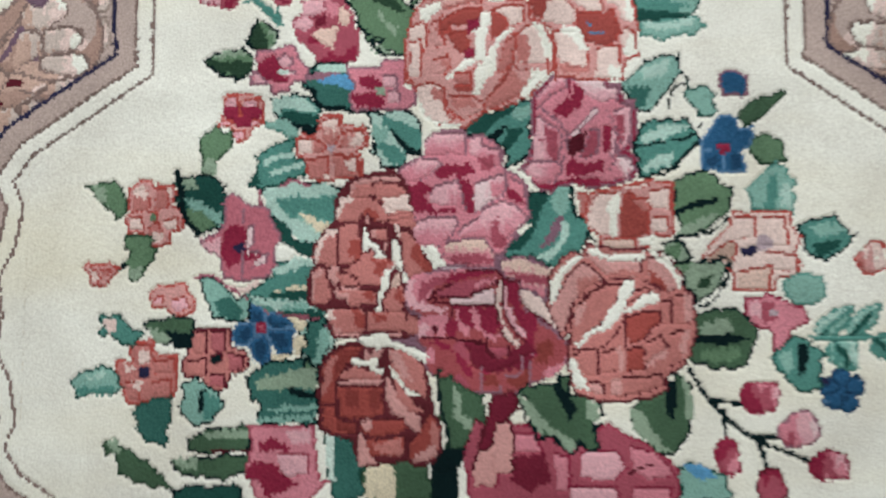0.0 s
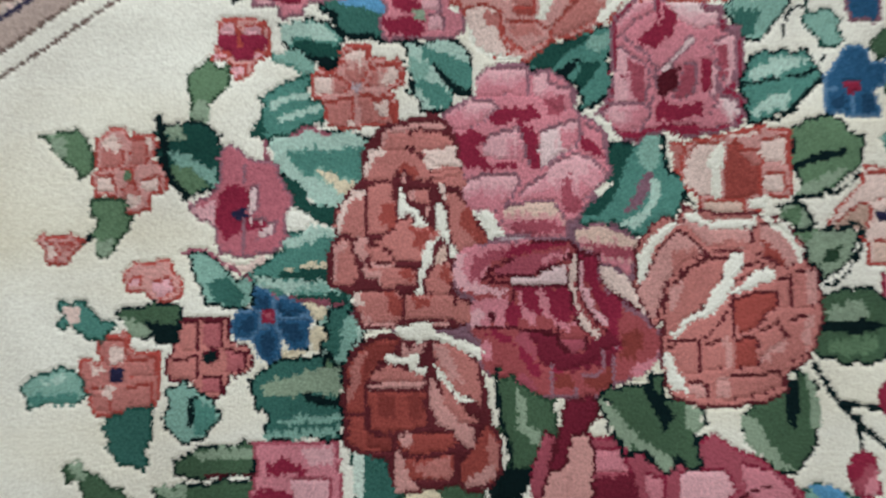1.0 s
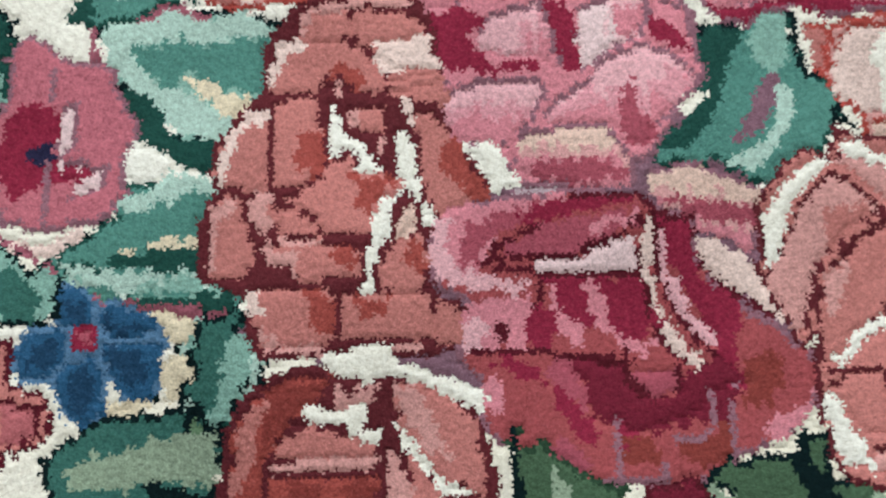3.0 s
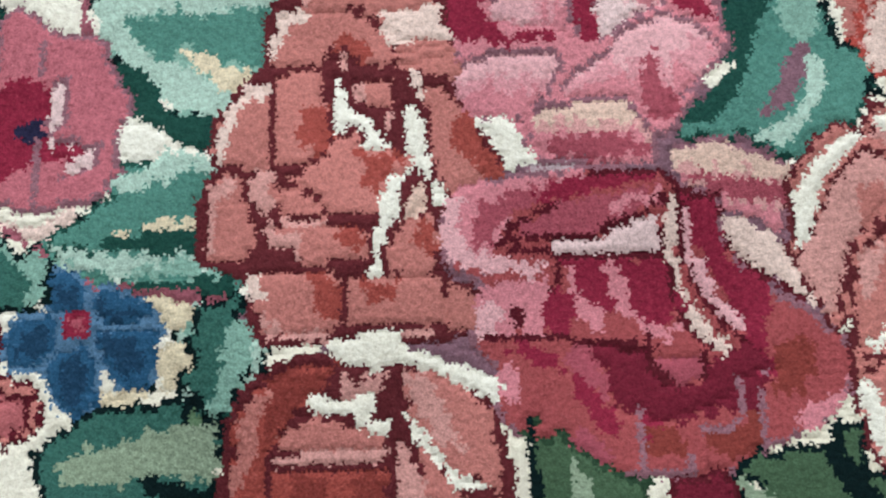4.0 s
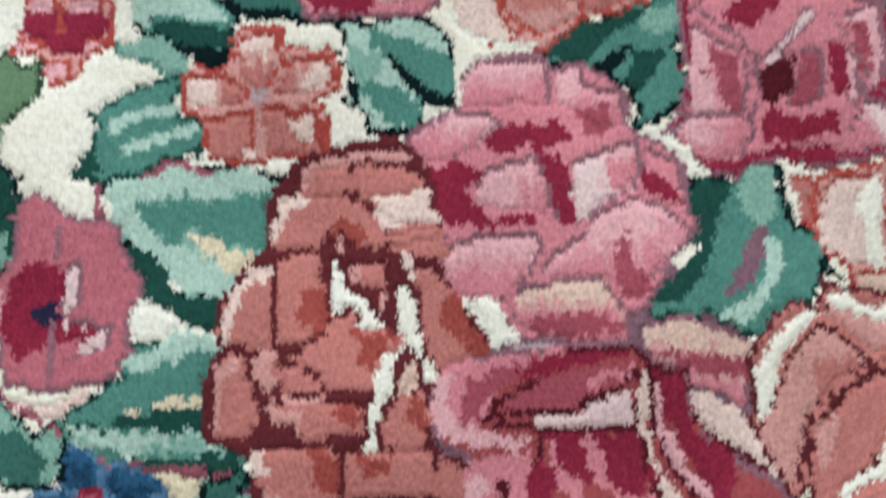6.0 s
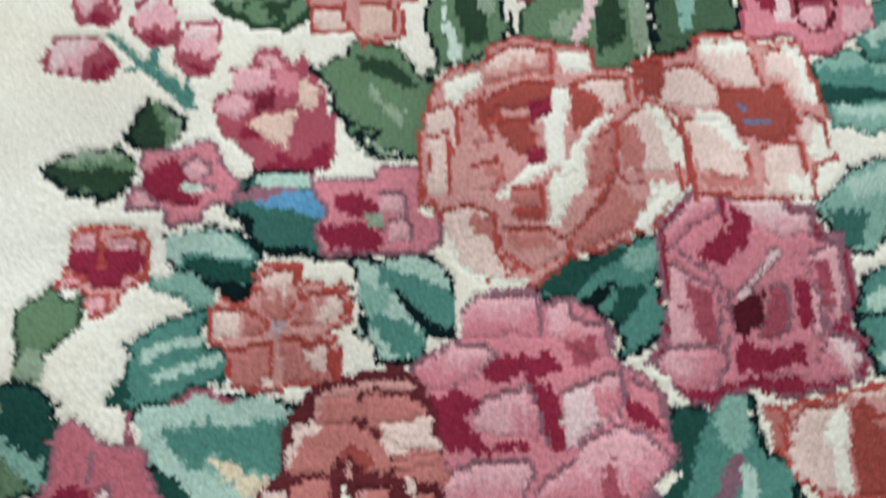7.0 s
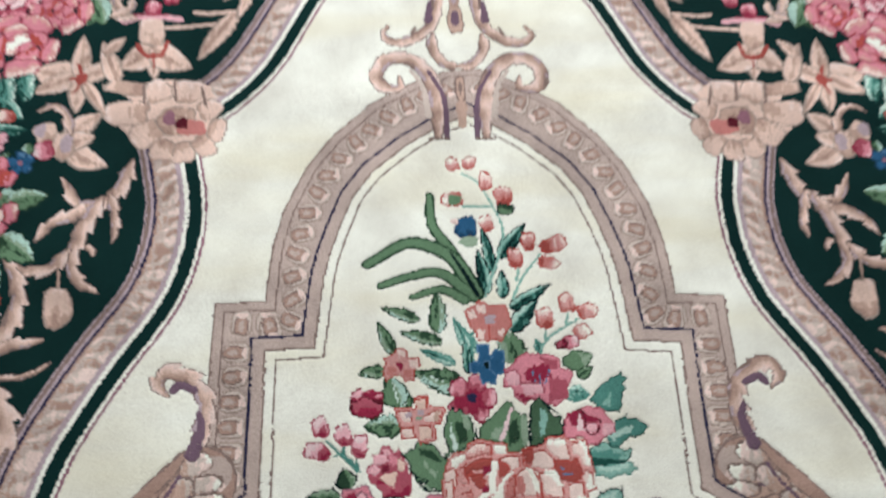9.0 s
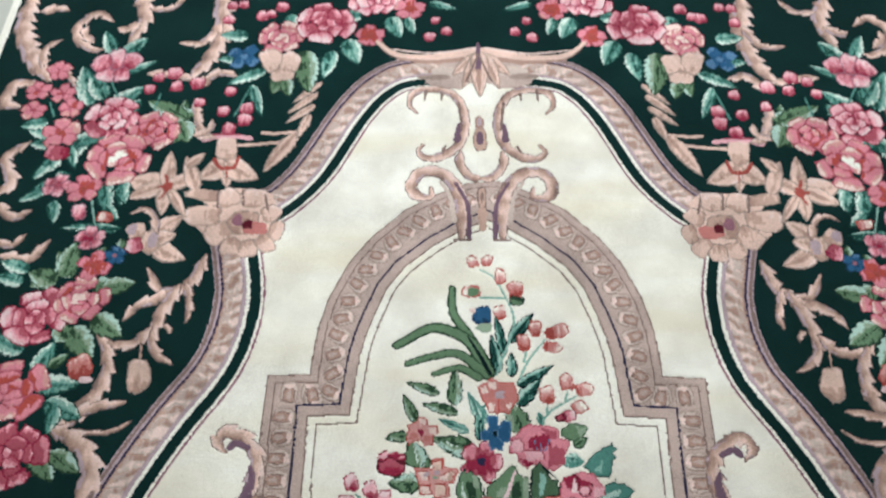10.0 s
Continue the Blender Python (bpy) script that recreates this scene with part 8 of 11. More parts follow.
area(f, "salmon", [(-0.1400, 0.0046), (-0.1217, 0.0053), (-0.1124, 0.0063), (-0.1004, 0.0036), (-0.0993, -0.0152), (-0.1031, -0.0200), (-0.1308, -0.0210), (-0.1356, -0.0097), (-0.1380, -0.0049)])
area(f, "shell", [(-0.1404, 0.0032), (-0.1344, 0.0044), (-0.1317, -0.0055), (-0.1380, -0.0054)])
shade(f, "blush", [(-0.1321, -0.0114), (-0.1262, -0.0169), (-0.1049, -0.0186), (-0.1049, -0.0225), (-0.1308, -0.0214)])
shade(f, "rust", [(-0.1124, 0.0039), (-0.0995, 0.0017), (-0.1000, -0.0129), (-0.1054, -0.0153), (-0.1112, -0.0079)])
area(f, "salmon", [(-0.0964, 0.0012), (-0.0749, 0.0018), (-0.0580, 0.0010), (-0.0547, -0.0163), (-0.0636, -0.0187), (-0.0798, -0.0173), (-0.0961, -0.0169)])
shade(f, "rust", [(-0.0913, 0.0001), (-0.0749, 0.0007), (-0.0797, -0.0091), (-0.0890, -0.0077)])
area(f, "blush", [(-0.0752, -0.0198), (-0.0608, -0.0190), (-0.0609, -0.0236), (-0.0753, -0.0228)])
area(f, "salmon", [(-0.0557, -0.0003), (-0.0446, -0.0053), (-0.0396, -0.0120), (-0.0460, -0.0205), (-0.0553, -0.0191)])
f = motif("rose", "dusky crimson rose with pale folded petals and maroon lines", "mauve")
ground_of(f, "rose_rust", [(-0.0559, 0.0069), (-0.0585, 0.0195), (-0.0533, 0.0340), (-0.0405, 0.0436), (-0.0188, 0.0466), (0.0079, 0.0495), (0.0368, 0.0468), (0.0415, 0.0442), (0.0624, 0.0343), (0.0630, 0.0142), (0.0802, -0.0054), (0.1067, -0.0226), (0.1128, -0.0343), (0.1110, -0.0503), (0.0981, -0.0617), (0.0855, -0.0681), (0.0714, -0.0722), (0.0615, -0.0808), (0.0475, -0.0848), (0.0342, -0.0812), (0.0228, -0.0820), (0.0092, -0.0838), (-0.0019, -0.0791), (-0.0103, -0.0679), (-0.0284, -0.0652), (-0.0391, -0.0493), (-0.0341, -0.0381), (-0.0471, -0.0263), (-0.0398, -0.0026)])
shade(f, "pink", [(-0.0540, 0.0352), (-0.0381, 0.0435), (-0.0164, 0.0460), (0.0079, 0.0480), (-0.0070, 0.0403), (-0.0241, 0.0345), (-0.0269, 0.0248), (-0.0331, 0.0189), (-0.0322, 0.0116), (-0.0395, 0.0046), (-0.0513, 0.0049), (-0.0581, 0.0146)])
shade(f, "rose", [(-0.0409, 0.0332), (-0.0239, 0.0402), (-0.0045, 0.0428), (-0.0145, 0.0343), (-0.0317, 0.0249), (-0.0344, 0.0165), (-0.0417, 0.0113), (-0.0437, 0.0215)])
shade(f, "candy", [(-0.0557, 0.0353), (-0.0466, 0.0355), (-0.0503, 0.0217), (-0.0459, 0.0119), (-0.0112, 0.0044), (-0.0138, 0.0011), (-0.0443, 0.0035), (-0.0570, 0.0122)])
fade(f, "buff", "pink", -100, [(0.0444, 0.0575), (0.0648, 0.0626), (0.0741, 0.0573), (0.0909, 0.0494), (0.0978, 0.0454), (0.0939, 0.0306), (0.0875, 0.0156), (0.0806, 0.0235), (0.0643, 0.0283), (0.0601, 0.0358), (0.0461, 0.0411), (0.0425, 0.0487)])
shade(f, "rose", [(0.0453, 0.0466), (0.0632, 0.0437), (0.0917, 0.0381), (0.0922, 0.0306), (0.0717, 0.0311), (0.0601, 0.0363)])
shade(f, "crimson", [(0.0029, 0.0456), (0.0222, 0.0451), (0.0390, 0.0443), (0.0243, 0.0406), (0.0121, 0.0384), (-0.0001, 0.0350), (-0.0074, 0.0327), (-0.0216, 0.0365), (-0.0143, 0.0393)])
shade(f, "rose", [(-0.0075, 0.0315), (0.0072, 0.0360), (0.0388, 0.0413), (0.0395, 0.0343), (0.0308, 0.0306), (0.0257, 0.0258), (0.0136, 0.0236), (0.0109, 0.0190), (-0.0082, 0.0178), (-0.0272, 0.0173), (-0.0221, 0.0247)])
shade(f, "pink", [(0.0167, 0.0343), (0.0368, 0.0398), (0.0339, 0.0332), (0.0163, 0.0287)])
area(f, "petal", [(0.0305, 0.0257), (0.0359, 0.0285), (0.0360, 0.0124), (0.0247, 0.0110), (-0.0038, 0.0104), (-0.0144, 0.0131), (-0.0059, 0.0168), (0.0108, 0.0176), (0.0158, 0.0211)], False)
shade(f, "crimson", [(0.0467, 0.0342), (0.0601, 0.0363), (0.0611, 0.0191), (0.0626, 0.0094), (0.0714, 0.0019), (0.0807, -0.0054), (0.0763, -0.0265), (0.0805, -0.0381), (0.0650, -0.0423), (0.0694, -0.0193), (0.0609, -0.0097), (0.0560, 0.0023), (0.0531, 0.0096), (0.0483, 0.0097), (0.0467, 0.0194)])
area(f, "shell", [(0.0617, 0.0264), (0.0735, 0.0242), (0.0873, 0.0136), (0.1054, 0.0084), (0.1090, -0.0061), (0.1094, -0.0231), (0.1004, -0.0158), (0.0940, -0.0095), (0.0830, -0.0012), (0.0695, 0.0063), (0.0649, 0.0137)], False)
area(f, "shell", [(0.0395, 0.0343), (0.0428, 0.0367), (0.0415, 0.0099), (0.0439, -0.0046), (0.0521, -0.0189), (0.0571, -0.0260), (0.0644, -0.0285), (0.0627, -0.0347), (0.0577, -0.0334), (0.0527, -0.0287), (0.0497, -0.0258), (0.0448, -0.0192), (0.0405, -0.0120), (0.0378, 0.0051)], False)
area(f, "candy", [(0.0459, 0.0329), (0.0490, 0.0292), (0.0483, 0.0097), (0.0534, 0.0072), (0.0571, -0.0049), (0.0633, -0.0145), (0.0690, -0.0193), (0.0666, -0.0244), (0.0599, -0.0207), (0.0536, -0.0124), (0.0485, -0.0028), (0.0457, 0.0122)], False)
shade(f, "crimson", [(-0.0063, 0.0086), (0.0375, 0.0080), (0.0391, -0.0021), (0.0453, -0.0140), (0.0320, -0.0189), (0.0135, -0.0156), (0.0044, -0.0107), (-0.0010, -0.0035)])
shade(f, "pink", [(-0.0040, 0.0073), (-0.0009, -0.0011), (0.0066, -0.0131), (0.0106, -0.0249), (0.0017, -0.0177), (-0.0057, -0.0034)])
shade(f, "pink", [(0.0113, 0.0058), (0.0184, 0.0056), (0.0206, -0.0040), (0.0227, -0.0182), (0.0377, -0.0214), (0.0483, -0.0258), (0.0291, -0.0270), (0.0180, -0.0181), (0.0129, -0.0062)])
shade(f, "pink", [(-0.0403, -0.0030), (-0.0233, -0.0006), (-0.0110, -0.0009), (-0.0114, -0.0080), (-0.0149, -0.0219), (-0.0336, -0.0243), (-0.0433, -0.0240), (-0.0448, -0.0135)])
shade(f, "crimson", [(-0.0128, -0.0032), (-0.0019, -0.0058), (-0.0029, -0.0250), (-0.0127, -0.0248), (-0.0157, -0.0149)])
shade(f, "candy", [(-0.0436, -0.0119), (-0.0376, -0.0073), (-0.0321, -0.0169), (-0.0359, -0.0237), (-0.0428, -0.0236)])
area(f, "maroon_crimson", [(0.0011, -0.0277), (0.0293, -0.0295), (0.0310, -0.0392), (0.0396, -0.0467), (0.0491, -0.0436), (0.0536, -0.0352), (0.0697, -0.0286), (0.0821, -0.0382), (0.0649, -0.0428), (0.0597, -0.0495), (0.0383, -0.0580), (0.0177, -0.0575), (0.0114, -0.0483), (0.0086, -0.0387)], False)
shade(f, "rose", [(-0.0083, -0.0295), (0.0032, -0.0316), (0.0084, -0.0409), (0.0113, -0.0501), (0.0023, -0.0476), (-0.0043, -0.0406)])
area(f, "rose", [(0.0298, -0.0334), (0.0472, -0.0327), (0.0496, -0.0408), (0.0404, -0.0454), (0.0325, -0.0429), (0.0282, -0.0391)], False)
shade(f, "crimson", [(-0.0337, -0.0273), (-0.0128, -0.0278), (-0.0086, -0.0359), (-0.0025, -0.0498), (0.0036, -0.0638), (0.0151, -0.0619), (0.0110, -0.0551), (0.0024, -0.0458), (-0.0065, -0.0387), (-0.0202, -0.0357)])
shade(f, "crimson", [(0.0201, -0.0553), (0.0318, -0.0596), (0.0289, -0.0667), (0.0218, -0.0643)])
shade(f, "maroon_crimson", [(0.0333, -0.0484), (0.0575, -0.0490), (0.0650, -0.0423), (0.0768, -0.0403), (0.0706, -0.0561), (0.0520, -0.0590), (0.0370, -0.0598)])
shade(f, "rose", [(-0.0101, -0.0630), (0.0012, -0.0655), (0.0099, -0.0724), (0.0048, -0.0811), (-0.0040, -0.0765)])
shade(f, "brick", [(0.0244, -0.0594), (0.0391, -0.0620), (0.0394, -0.0732), (0.0246, -0.0728)])
shade(f, "brick", [(0.0469, -0.0645), (0.0631, -0.0627), (0.0711, -0.0516), (0.0705, -0.0695), (0.0553, -0.0736)])
shade(f, "brick", [(0.0802, -0.0289), (0.0945, -0.0269), (0.0979, -0.0386), (0.0849, -0.0519), (0.0782, -0.0495)])
shade(f, "pink", [(0.0867, -0.0570), (0.1010, -0.0523), (0.1119, -0.0424), (0.1032, -0.0574), (0.0951, -0.0639), (0.0857, -0.0659)])
shade(f, "pink", [(-0.0340, -0.0353), (-0.0271, -0.0355), (-0.0254, -0.0492), (-0.0312, -0.0513), (-0.0356, -0.0467)])
stroke([(0.0391, 0.0450), (0.0198, 0.0457), (0.0076, 0.0442)], 0.0014, 0.0014, "maroon", f)
stroke([(-0.0087, 0.0320), (-0.0196, 0.0271), (-0.0282, 0.0212), (-0.0328, 0.0152), (-0.0251, 0.0114)], 0.0014, 0.0014, "maroon", f)
stroke([(-0.0291, 0.0168), (-0.0082, 0.0183), (0.0110, 0.0195), (0.0148, 0.0236), (0.0257, 0.0258), (0.0320, 0.0305), (0.0376, 0.0349)], 0.0014, 0.0014, "maroon", f)
stroke([(-0.0251, 0.0119), (-0.0132, 0.0126), (-0.0039, 0.0095), (0.0357, 0.0090)], 0.0016, 0.0015, "maroon", f)
stroke([(0.0383, 0.0348), (0.0372, 0.0221), (0.0364, 0.0085)], 0.0014, 0.0014, "maroon", f)
stroke([(0.0439, 0.0387), (0.0436, 0.0195), (0.0463, 0.0025), (0.0525, -0.0095), (0.0582, -0.0190), (0.0669, -0.0267)], 0.0014, 0.0014, "maroon", f)
stroke([(0.0378, 0.0051), (0.0400, -0.0116), (0.0458, -0.0222), (0.0522, -0.0294)], 0.0013, 0.0012, "maroon", f)
stroke([(0.0390, 0.0438), (0.0528, 0.0345), (0.0628, 0.0338), (0.0594, 0.0216)], 0.0014, 0.0014, "maroon", f)
stroke([(0.0630, 0.0142), (0.0695, 0.0068), (0.0828, -0.0031), (0.0939, -0.0105)], 0.0014, 0.0014, "maroon", f)
stroke([(-0.0406, -0.0248), (-0.0103, -0.0239), (0.0011, -0.0270), (0.0312, -0.0291)], 0.0014, 0.0014, "maroon", f)
stroke([(-0.0273, -0.0118), (-0.0265, -0.0221)], 0.0013, 0.0012, "maroon", f)
stroke([(-0.0091, 0.0086), (-0.0100, -0.0044)], 0.0013, 0.0012, "maroon", f)
stroke([(0.0287, -0.0253), (0.0288, -0.0369), (0.0392, -0.0463)], 0.0014, 0.0014, "maroon", f)
stroke([(0.0516, -0.0305), (0.0507, -0.0420)], 0.0014, 0.0014, "maroon", f)
stroke([(0.0747, -0.0380), (0.0729, -0.0516), (0.0720, -0.0700)], 0.0010, 0.0009, "mauve", f)
stroke([(0.0224, -0.0553), (0.0220, -0.0782)], 0.0010, 0.0009, "mauve", f)
stroke([(0.0401, -0.0647), (0.0415, -0.0809)], 0.0010, 0.0009, "mauve", f)
stroke([(0.0425, -0.0626), (0.0609, -0.0617), (0.0656, -0.0412)], 0.0010, 0.0009, "mauve", f)
f = motif("leaf", "soft green leaf with pale streak and dark centre", "ink")
ground_of(f, "leaf", [(-0.0467, 0.4048), (-0.0392, 0.4136), (-0.0244, 0.4051), (-0.0098, 0.3967), (-0.0015, 0.3672), (-0.0018, 0.3569), (-0.0185, 0.3466), (-0.0259, 0.3365), (-0.0438, 0.3352), (-0.0510, 0.3264), (-0.0561, 0.3667)])
shade(f, "moss", [(-0.0358, 0.3878), (-0.0175, 0.3838), (-0.0145, 0.3588), (-0.0292, 0.3506)])
shade(f, "sage", [(-0.0245, 0.4008), (-0.0127, 0.3966), (-0.0098, 0.3713), (-0.0185, 0.3754)])
shade(f, "frost", [(-0.0439, 0.3878), (-0.0397, 0.3710), (-0.0304, 0.3425), (-0.0385, 0.3352), (-0.0424, 0.3586)])
f = motif("leaf", "soft green leaf with rosy streak", "moss")
ground_of(f, "leaf", [(0.0063, 0.3798), (0.0276, 0.3971), (0.0555, 0.4237), (0.0667, 0.4194), (0.0696, 0.4063), (0.0841, 0.3978), (0.0837, 0.3473), (0.0642, 0.3321), (0.0461, 0.3340), (0.0434, 0.3482), (0.0217, 0.3521), (0.0029, 0.3582)])
shade(f, "sage", [(0.0243, 0.3695), (0.0453, 0.3811), (0.0335, 0.3543), (0.0238, 0.3583)])
shade(f, "petal", [(0.0588, 0.4149), (0.0630, 0.4106), (0.0527, 0.3803), (0.0445, 0.3544), (0.0335, 0.3543), (0.0450, 0.3760)])
shade(f, "moss", [(0.0527, 0.3803), (0.0683, 0.3890), (0.0703, 0.3554), (0.0503, 0.3421)])
shade(f, "sage", [(0.0724, 0.3933), (0.0845, 0.3935), (0.0847, 0.3514), (0.0752, 0.3423)])
stroke([(-0.0011, 0.3777), (0.0006, 0.3549)], 0.0013, 0.0012, "ink", f)
f = motif("leaf", "dark moss green leaf with pale streak", "ink")
ground_of(f, "moss_leaf", [(0.0931, 0.4154), (0.1058, 0.4280), (0.1263, 0.4026), (0.1402, 0.3898), (0.1456, 0.3635), (0.1142, 0.3578), (0.1077, 0.3474), (0.0864, 0.3444)])
shade(f, "jade", [(0.1081, 0.4111), (0.1195, 0.4025), (0.1119, 0.3640), (0.1043, 0.3590)])
stroke([(0.1077, 0.4280), (0.1268, 0.4070), (0.1440, 0.3898), (0.1454, 0.3622)], 0.0016, 0.0015, "ink", f)
stroke([(0.0886, 0.3978), (0.0864, 0.3452)], 0.0013, 0.0012, "ink", f)
f = motif("leaf", "dark green leaf with black edge and pale vein", "ink")
ground_of(f, "leaf", [(-0.1224, 0.3359), (-0.1008, 0.3460), (-0.1010, 0.3541), (-0.0724, 0.3563), (-0.0581, 0.3343), (-0.0440, 0.3225), (-0.0512, 0.3068), (-0.0566, 0.2757), (-0.0789, 0.2776), (-0.0963, 0.2915), (-0.1105, 0.3105)])
shade(f, "moss", [(-0.0973, 0.3460), (-0.0723, 0.3382), (-0.0546, 0.3185), (-0.0793, 0.3262), (-0.0935, 0.3341)])
shade(f, "sage", [(-0.0899, 0.3262), (-0.0785, 0.3106), (-0.0652, 0.3030), (-0.0721, 0.2983), (-0.0827, 0.3106)])
shade(f, "sage", [(-0.0935, 0.2896), (-0.0720, 0.2795), (-0.0789, 0.2735), (-0.0954, 0.2832)])
stroke([(-0.1235, 0.3359), (-0.1141, 0.3144), (-0.0999, 0.2991), (-0.0825, 0.2915), (-0.0945, 0.2877), (-0.0823, 0.2765), (-0.0652, 0.2757)], 0.0014, 0.0014, "ink", f)
f = motif("leaf", "dark teal leaf with sky blue and mauve top", "ink")
ground_of(f, "pine_teal", [(-0.1567, 0.2662), (-0.1205, 0.2669), (-0.1098, 0.2407), (-0.1076, 0.2142), (-0.1318, 0.2177), (-0.1494, 0.2196), (-0.1562, 0.2299), (-0.1671, 0.2464), (-0.1684, 0.2573)])
area(f, "mint", [(-0.1536, 0.2645), (-0.1205, 0.2648), (-0.1198, 0.2568), (-0.1504, 0.2571)])
area(f, "mauve", [(-0.1659, 0.2563), (-0.1264, 0.2565), (-0.1442, 0.2477), (-0.1636, 0.2490)])
area(f, "sky", [(-0.1517, 0.2478), (-0.1354, 0.2543), (-0.1174, 0.2564), (-0.1092, 0.2401), (-0.1158, 0.2369), (-0.1322, 0.2423), (-0.1471, 0.2438)])
stroke([(-0.1678, 0.2579), (-0.1564, 0.2562), (-0.1552, 0.2662), (-0.1205, 0.2669)], 0.0014, 0.0014, "ink", f)
stroke([(-0.1665, 0.2480), (-0.1557, 0.2316), (-0.1495, 0.2202), (-0.1259, 0.2183), (-0.1171, 0.2150)], 0.0014, 0.0014, "ink", f)
f = motif("blossom", "crimson blossom with pale pink petals", "mauve")
ground_of(f, "pink", [(-0.2208, 0.2813), (-0.2024, 0.2825), (-0.1935, 0.2858), (-0.1786, 0.2892), (-0.1713, 0.2714), (-0.1619, 0.2612), (-0.1644, 0.2473), (-0.1806, 0.2442), (-0.1816, 0.2345), (-0.2011, 0.2331), (-0.2031, 0.2429), (-0.2243, 0.2448), (-0.2250, 0.2552), (-0.2161, 0.2634), (-0.2211, 0.2718)])
area(f, "crimson", [(-0.2150, 0.2684), (-0.1992, 0.2784), (-0.1942, 0.2682), (-0.1858, 0.2615), (-0.1920, 0.2549), (-0.1853, 0.2515), (-0.1821, 0.2462), (-0.2064, 0.2478), (-0.2189, 0.2601)])
area(f, "candy", [(-0.1982, 0.2716), (-0.1872, 0.2790), (-0.1773, 0.2714), (-0.1800, 0.2641), (-0.1910, 0.2642)])
area(f, "frost", [(-0.1952, 0.2592), (-0.1845, 0.2601), (-0.1843, 0.2548), (-0.1943, 0.2542)])
area(f, "petal", [(-0.1839, 0.2588), (-0.1744, 0.2600), (-0.1754, 0.2540), (-0.1831, 0.2541)])
area(f, "candy", [(-0.2221, 0.2552), (-0.2157, 0.2568), (-0.2026, 0.2445), (-0.2215, 0.2463)])
f = motif("blossom", "pink square-petalled blossom with crimson heart", "mauve")
ground_of(f, "pink", [(-0.1211, 0.2648), (-0.0871, 0.2628), (-0.0840, 0.2696), (-0.0557, 0.2727), (-0.0471, 0.2500), (-0.0450, 0.2229), (-0.0578, 0.2147), (-0.0846, 0.2167), (-0.1171, 0.2143), (-0.1193, 0.2343), (-0.1119, 0.2391), (-0.1210, 0.2541)])
shade(f, "crimson", [(-0.1083, 0.2506), (-0.0963, 0.2545), (-0.0836, 0.2470), (-0.0807, 0.2404), (-0.0903, 0.2366), (-0.0993, 0.2383), (-0.1083, 0.2440)])
shade(f, "crimson", [(-0.1157, 0.2326), (-0.0963, 0.2347), (-0.0808, 0.2306), (-0.0825, 0.2170), (-0.1023, 0.2173), (-0.1148, 0.2262)])
area(f, "candy", [(-0.0842, 0.2537), (-0.0684, 0.2542), (-0.0656, 0.2415), (-0.0813, 0.2414)])
area(f, "sage", [(-0.0903, 0.2392), (-0.0813, 0.2407), (-0.0796, 0.2338), (-0.0874, 0.2319)])
area(f, "candy", [(-0.0783, 0.2371), (-0.0656, 0.2409), (-0.0630, 0.2232), (-0.0761, 0.2233)])
area(f, "ivory", [(-0.0594, 0.2474), (-0.0487, 0.2473), (-0.0505, 0.2387), (-0.0590, 0.2388)])
f = motif("blossom", "pink and buff ruffled blossom with crimson heart", "rose")
ground_of(f, "rose", [(-0.1815, 0.3142), (-0.1699, 0.3219), (-0.1707, 0.3356), (-0.1569, 0.3377), (-0.1574, 0.3484), (-0.1426, 0.3485), (-0.1359, 0.3378), (-0.1284, 0.3466), (-0.1245, 0.3339), (-0.1135, 0.3183), (-0.1132, 0.3067), (-0.1079, 0.3029), (-0.1104, 0.2684), (-0.1533, 0.2684), (-0.1580, 0.2802), (-0.1749, 0.2914), (-0.1799, 0.3065)])
area(f, "candy", [(-0.1689, 0.3337), (-0.1499, 0.3377), (-0.1451, 0.3259), (-0.1593, 0.3181), (-0.1679, 0.3173)])
area(f, "candy", [(-0.1796, 0.3122), (-0.1663, 0.3200), (-0.1555, 0.3104), (-0.1653, 0.3027), (-0.1775, 0.3057)])
area(f, "candy", [(-0.1551, 0.3445), (-0.1439, 0.3445), (-0.1421, 0.3358), (-0.1516, 0.3369)])
shade(f, "pink", [(-0.1434, 0.3346), (-0.1315, 0.3347), (-0.1309, 0.3174), (-0.1427, 0.3174)])
area(f, "maroon_crimson", [(-0.1576, 0.3181), (-0.1449, 0.3205), (-0.1426, 0.3081), (-0.1552, 0.3058)])
area(f, "buff", [(-0.1592, 0.3027), (-0.1305, 0.3074), (-0.1334, 0.2944), (-0.1364, 0.2832), (-0.1544, 0.2907)])
area(f, "buff", [(-0.1286, 0.3307), (-0.1171, 0.3202), (-0.1208, 0.3078), (-0.1313, 0.3097)])
shade(f, "crimson", [(-0.1420, 0.2795), (-0.1266, 0.2758), (-0.1127, 0.2877), (-0.1104, 0.2684), (-0.1499, 0.2684)])
area(f, "crimson", [(-0.1650, 0.2974), (-0.1540, 0.2952), (-0.1536, 0.2869), (-0.1628, 0.2888)])
f = motif("blossom", "peach and tan five-petalled blossom with lilac eye", "coral")
ground_of(f, "blush", [(-0.1378, 0.4131), (-0.1169, 0.4155), (-0.0992, 0.4115), (-0.1033, 0.4310), (-0.0794, 0.4358), (-0.0771, 0.4161), (-0.0533, 0.4142), (-0.0493, 0.4069), (-0.0571, 0.3842), (-0.0677, 0.3841), (-0.0659, 0.3576), (-0.0938, 0.3509), (-0.1000, 0.3610), (-0.1232, 0.3588), (-0.1261, 0.3806), (-0.1317, 0.3973)])
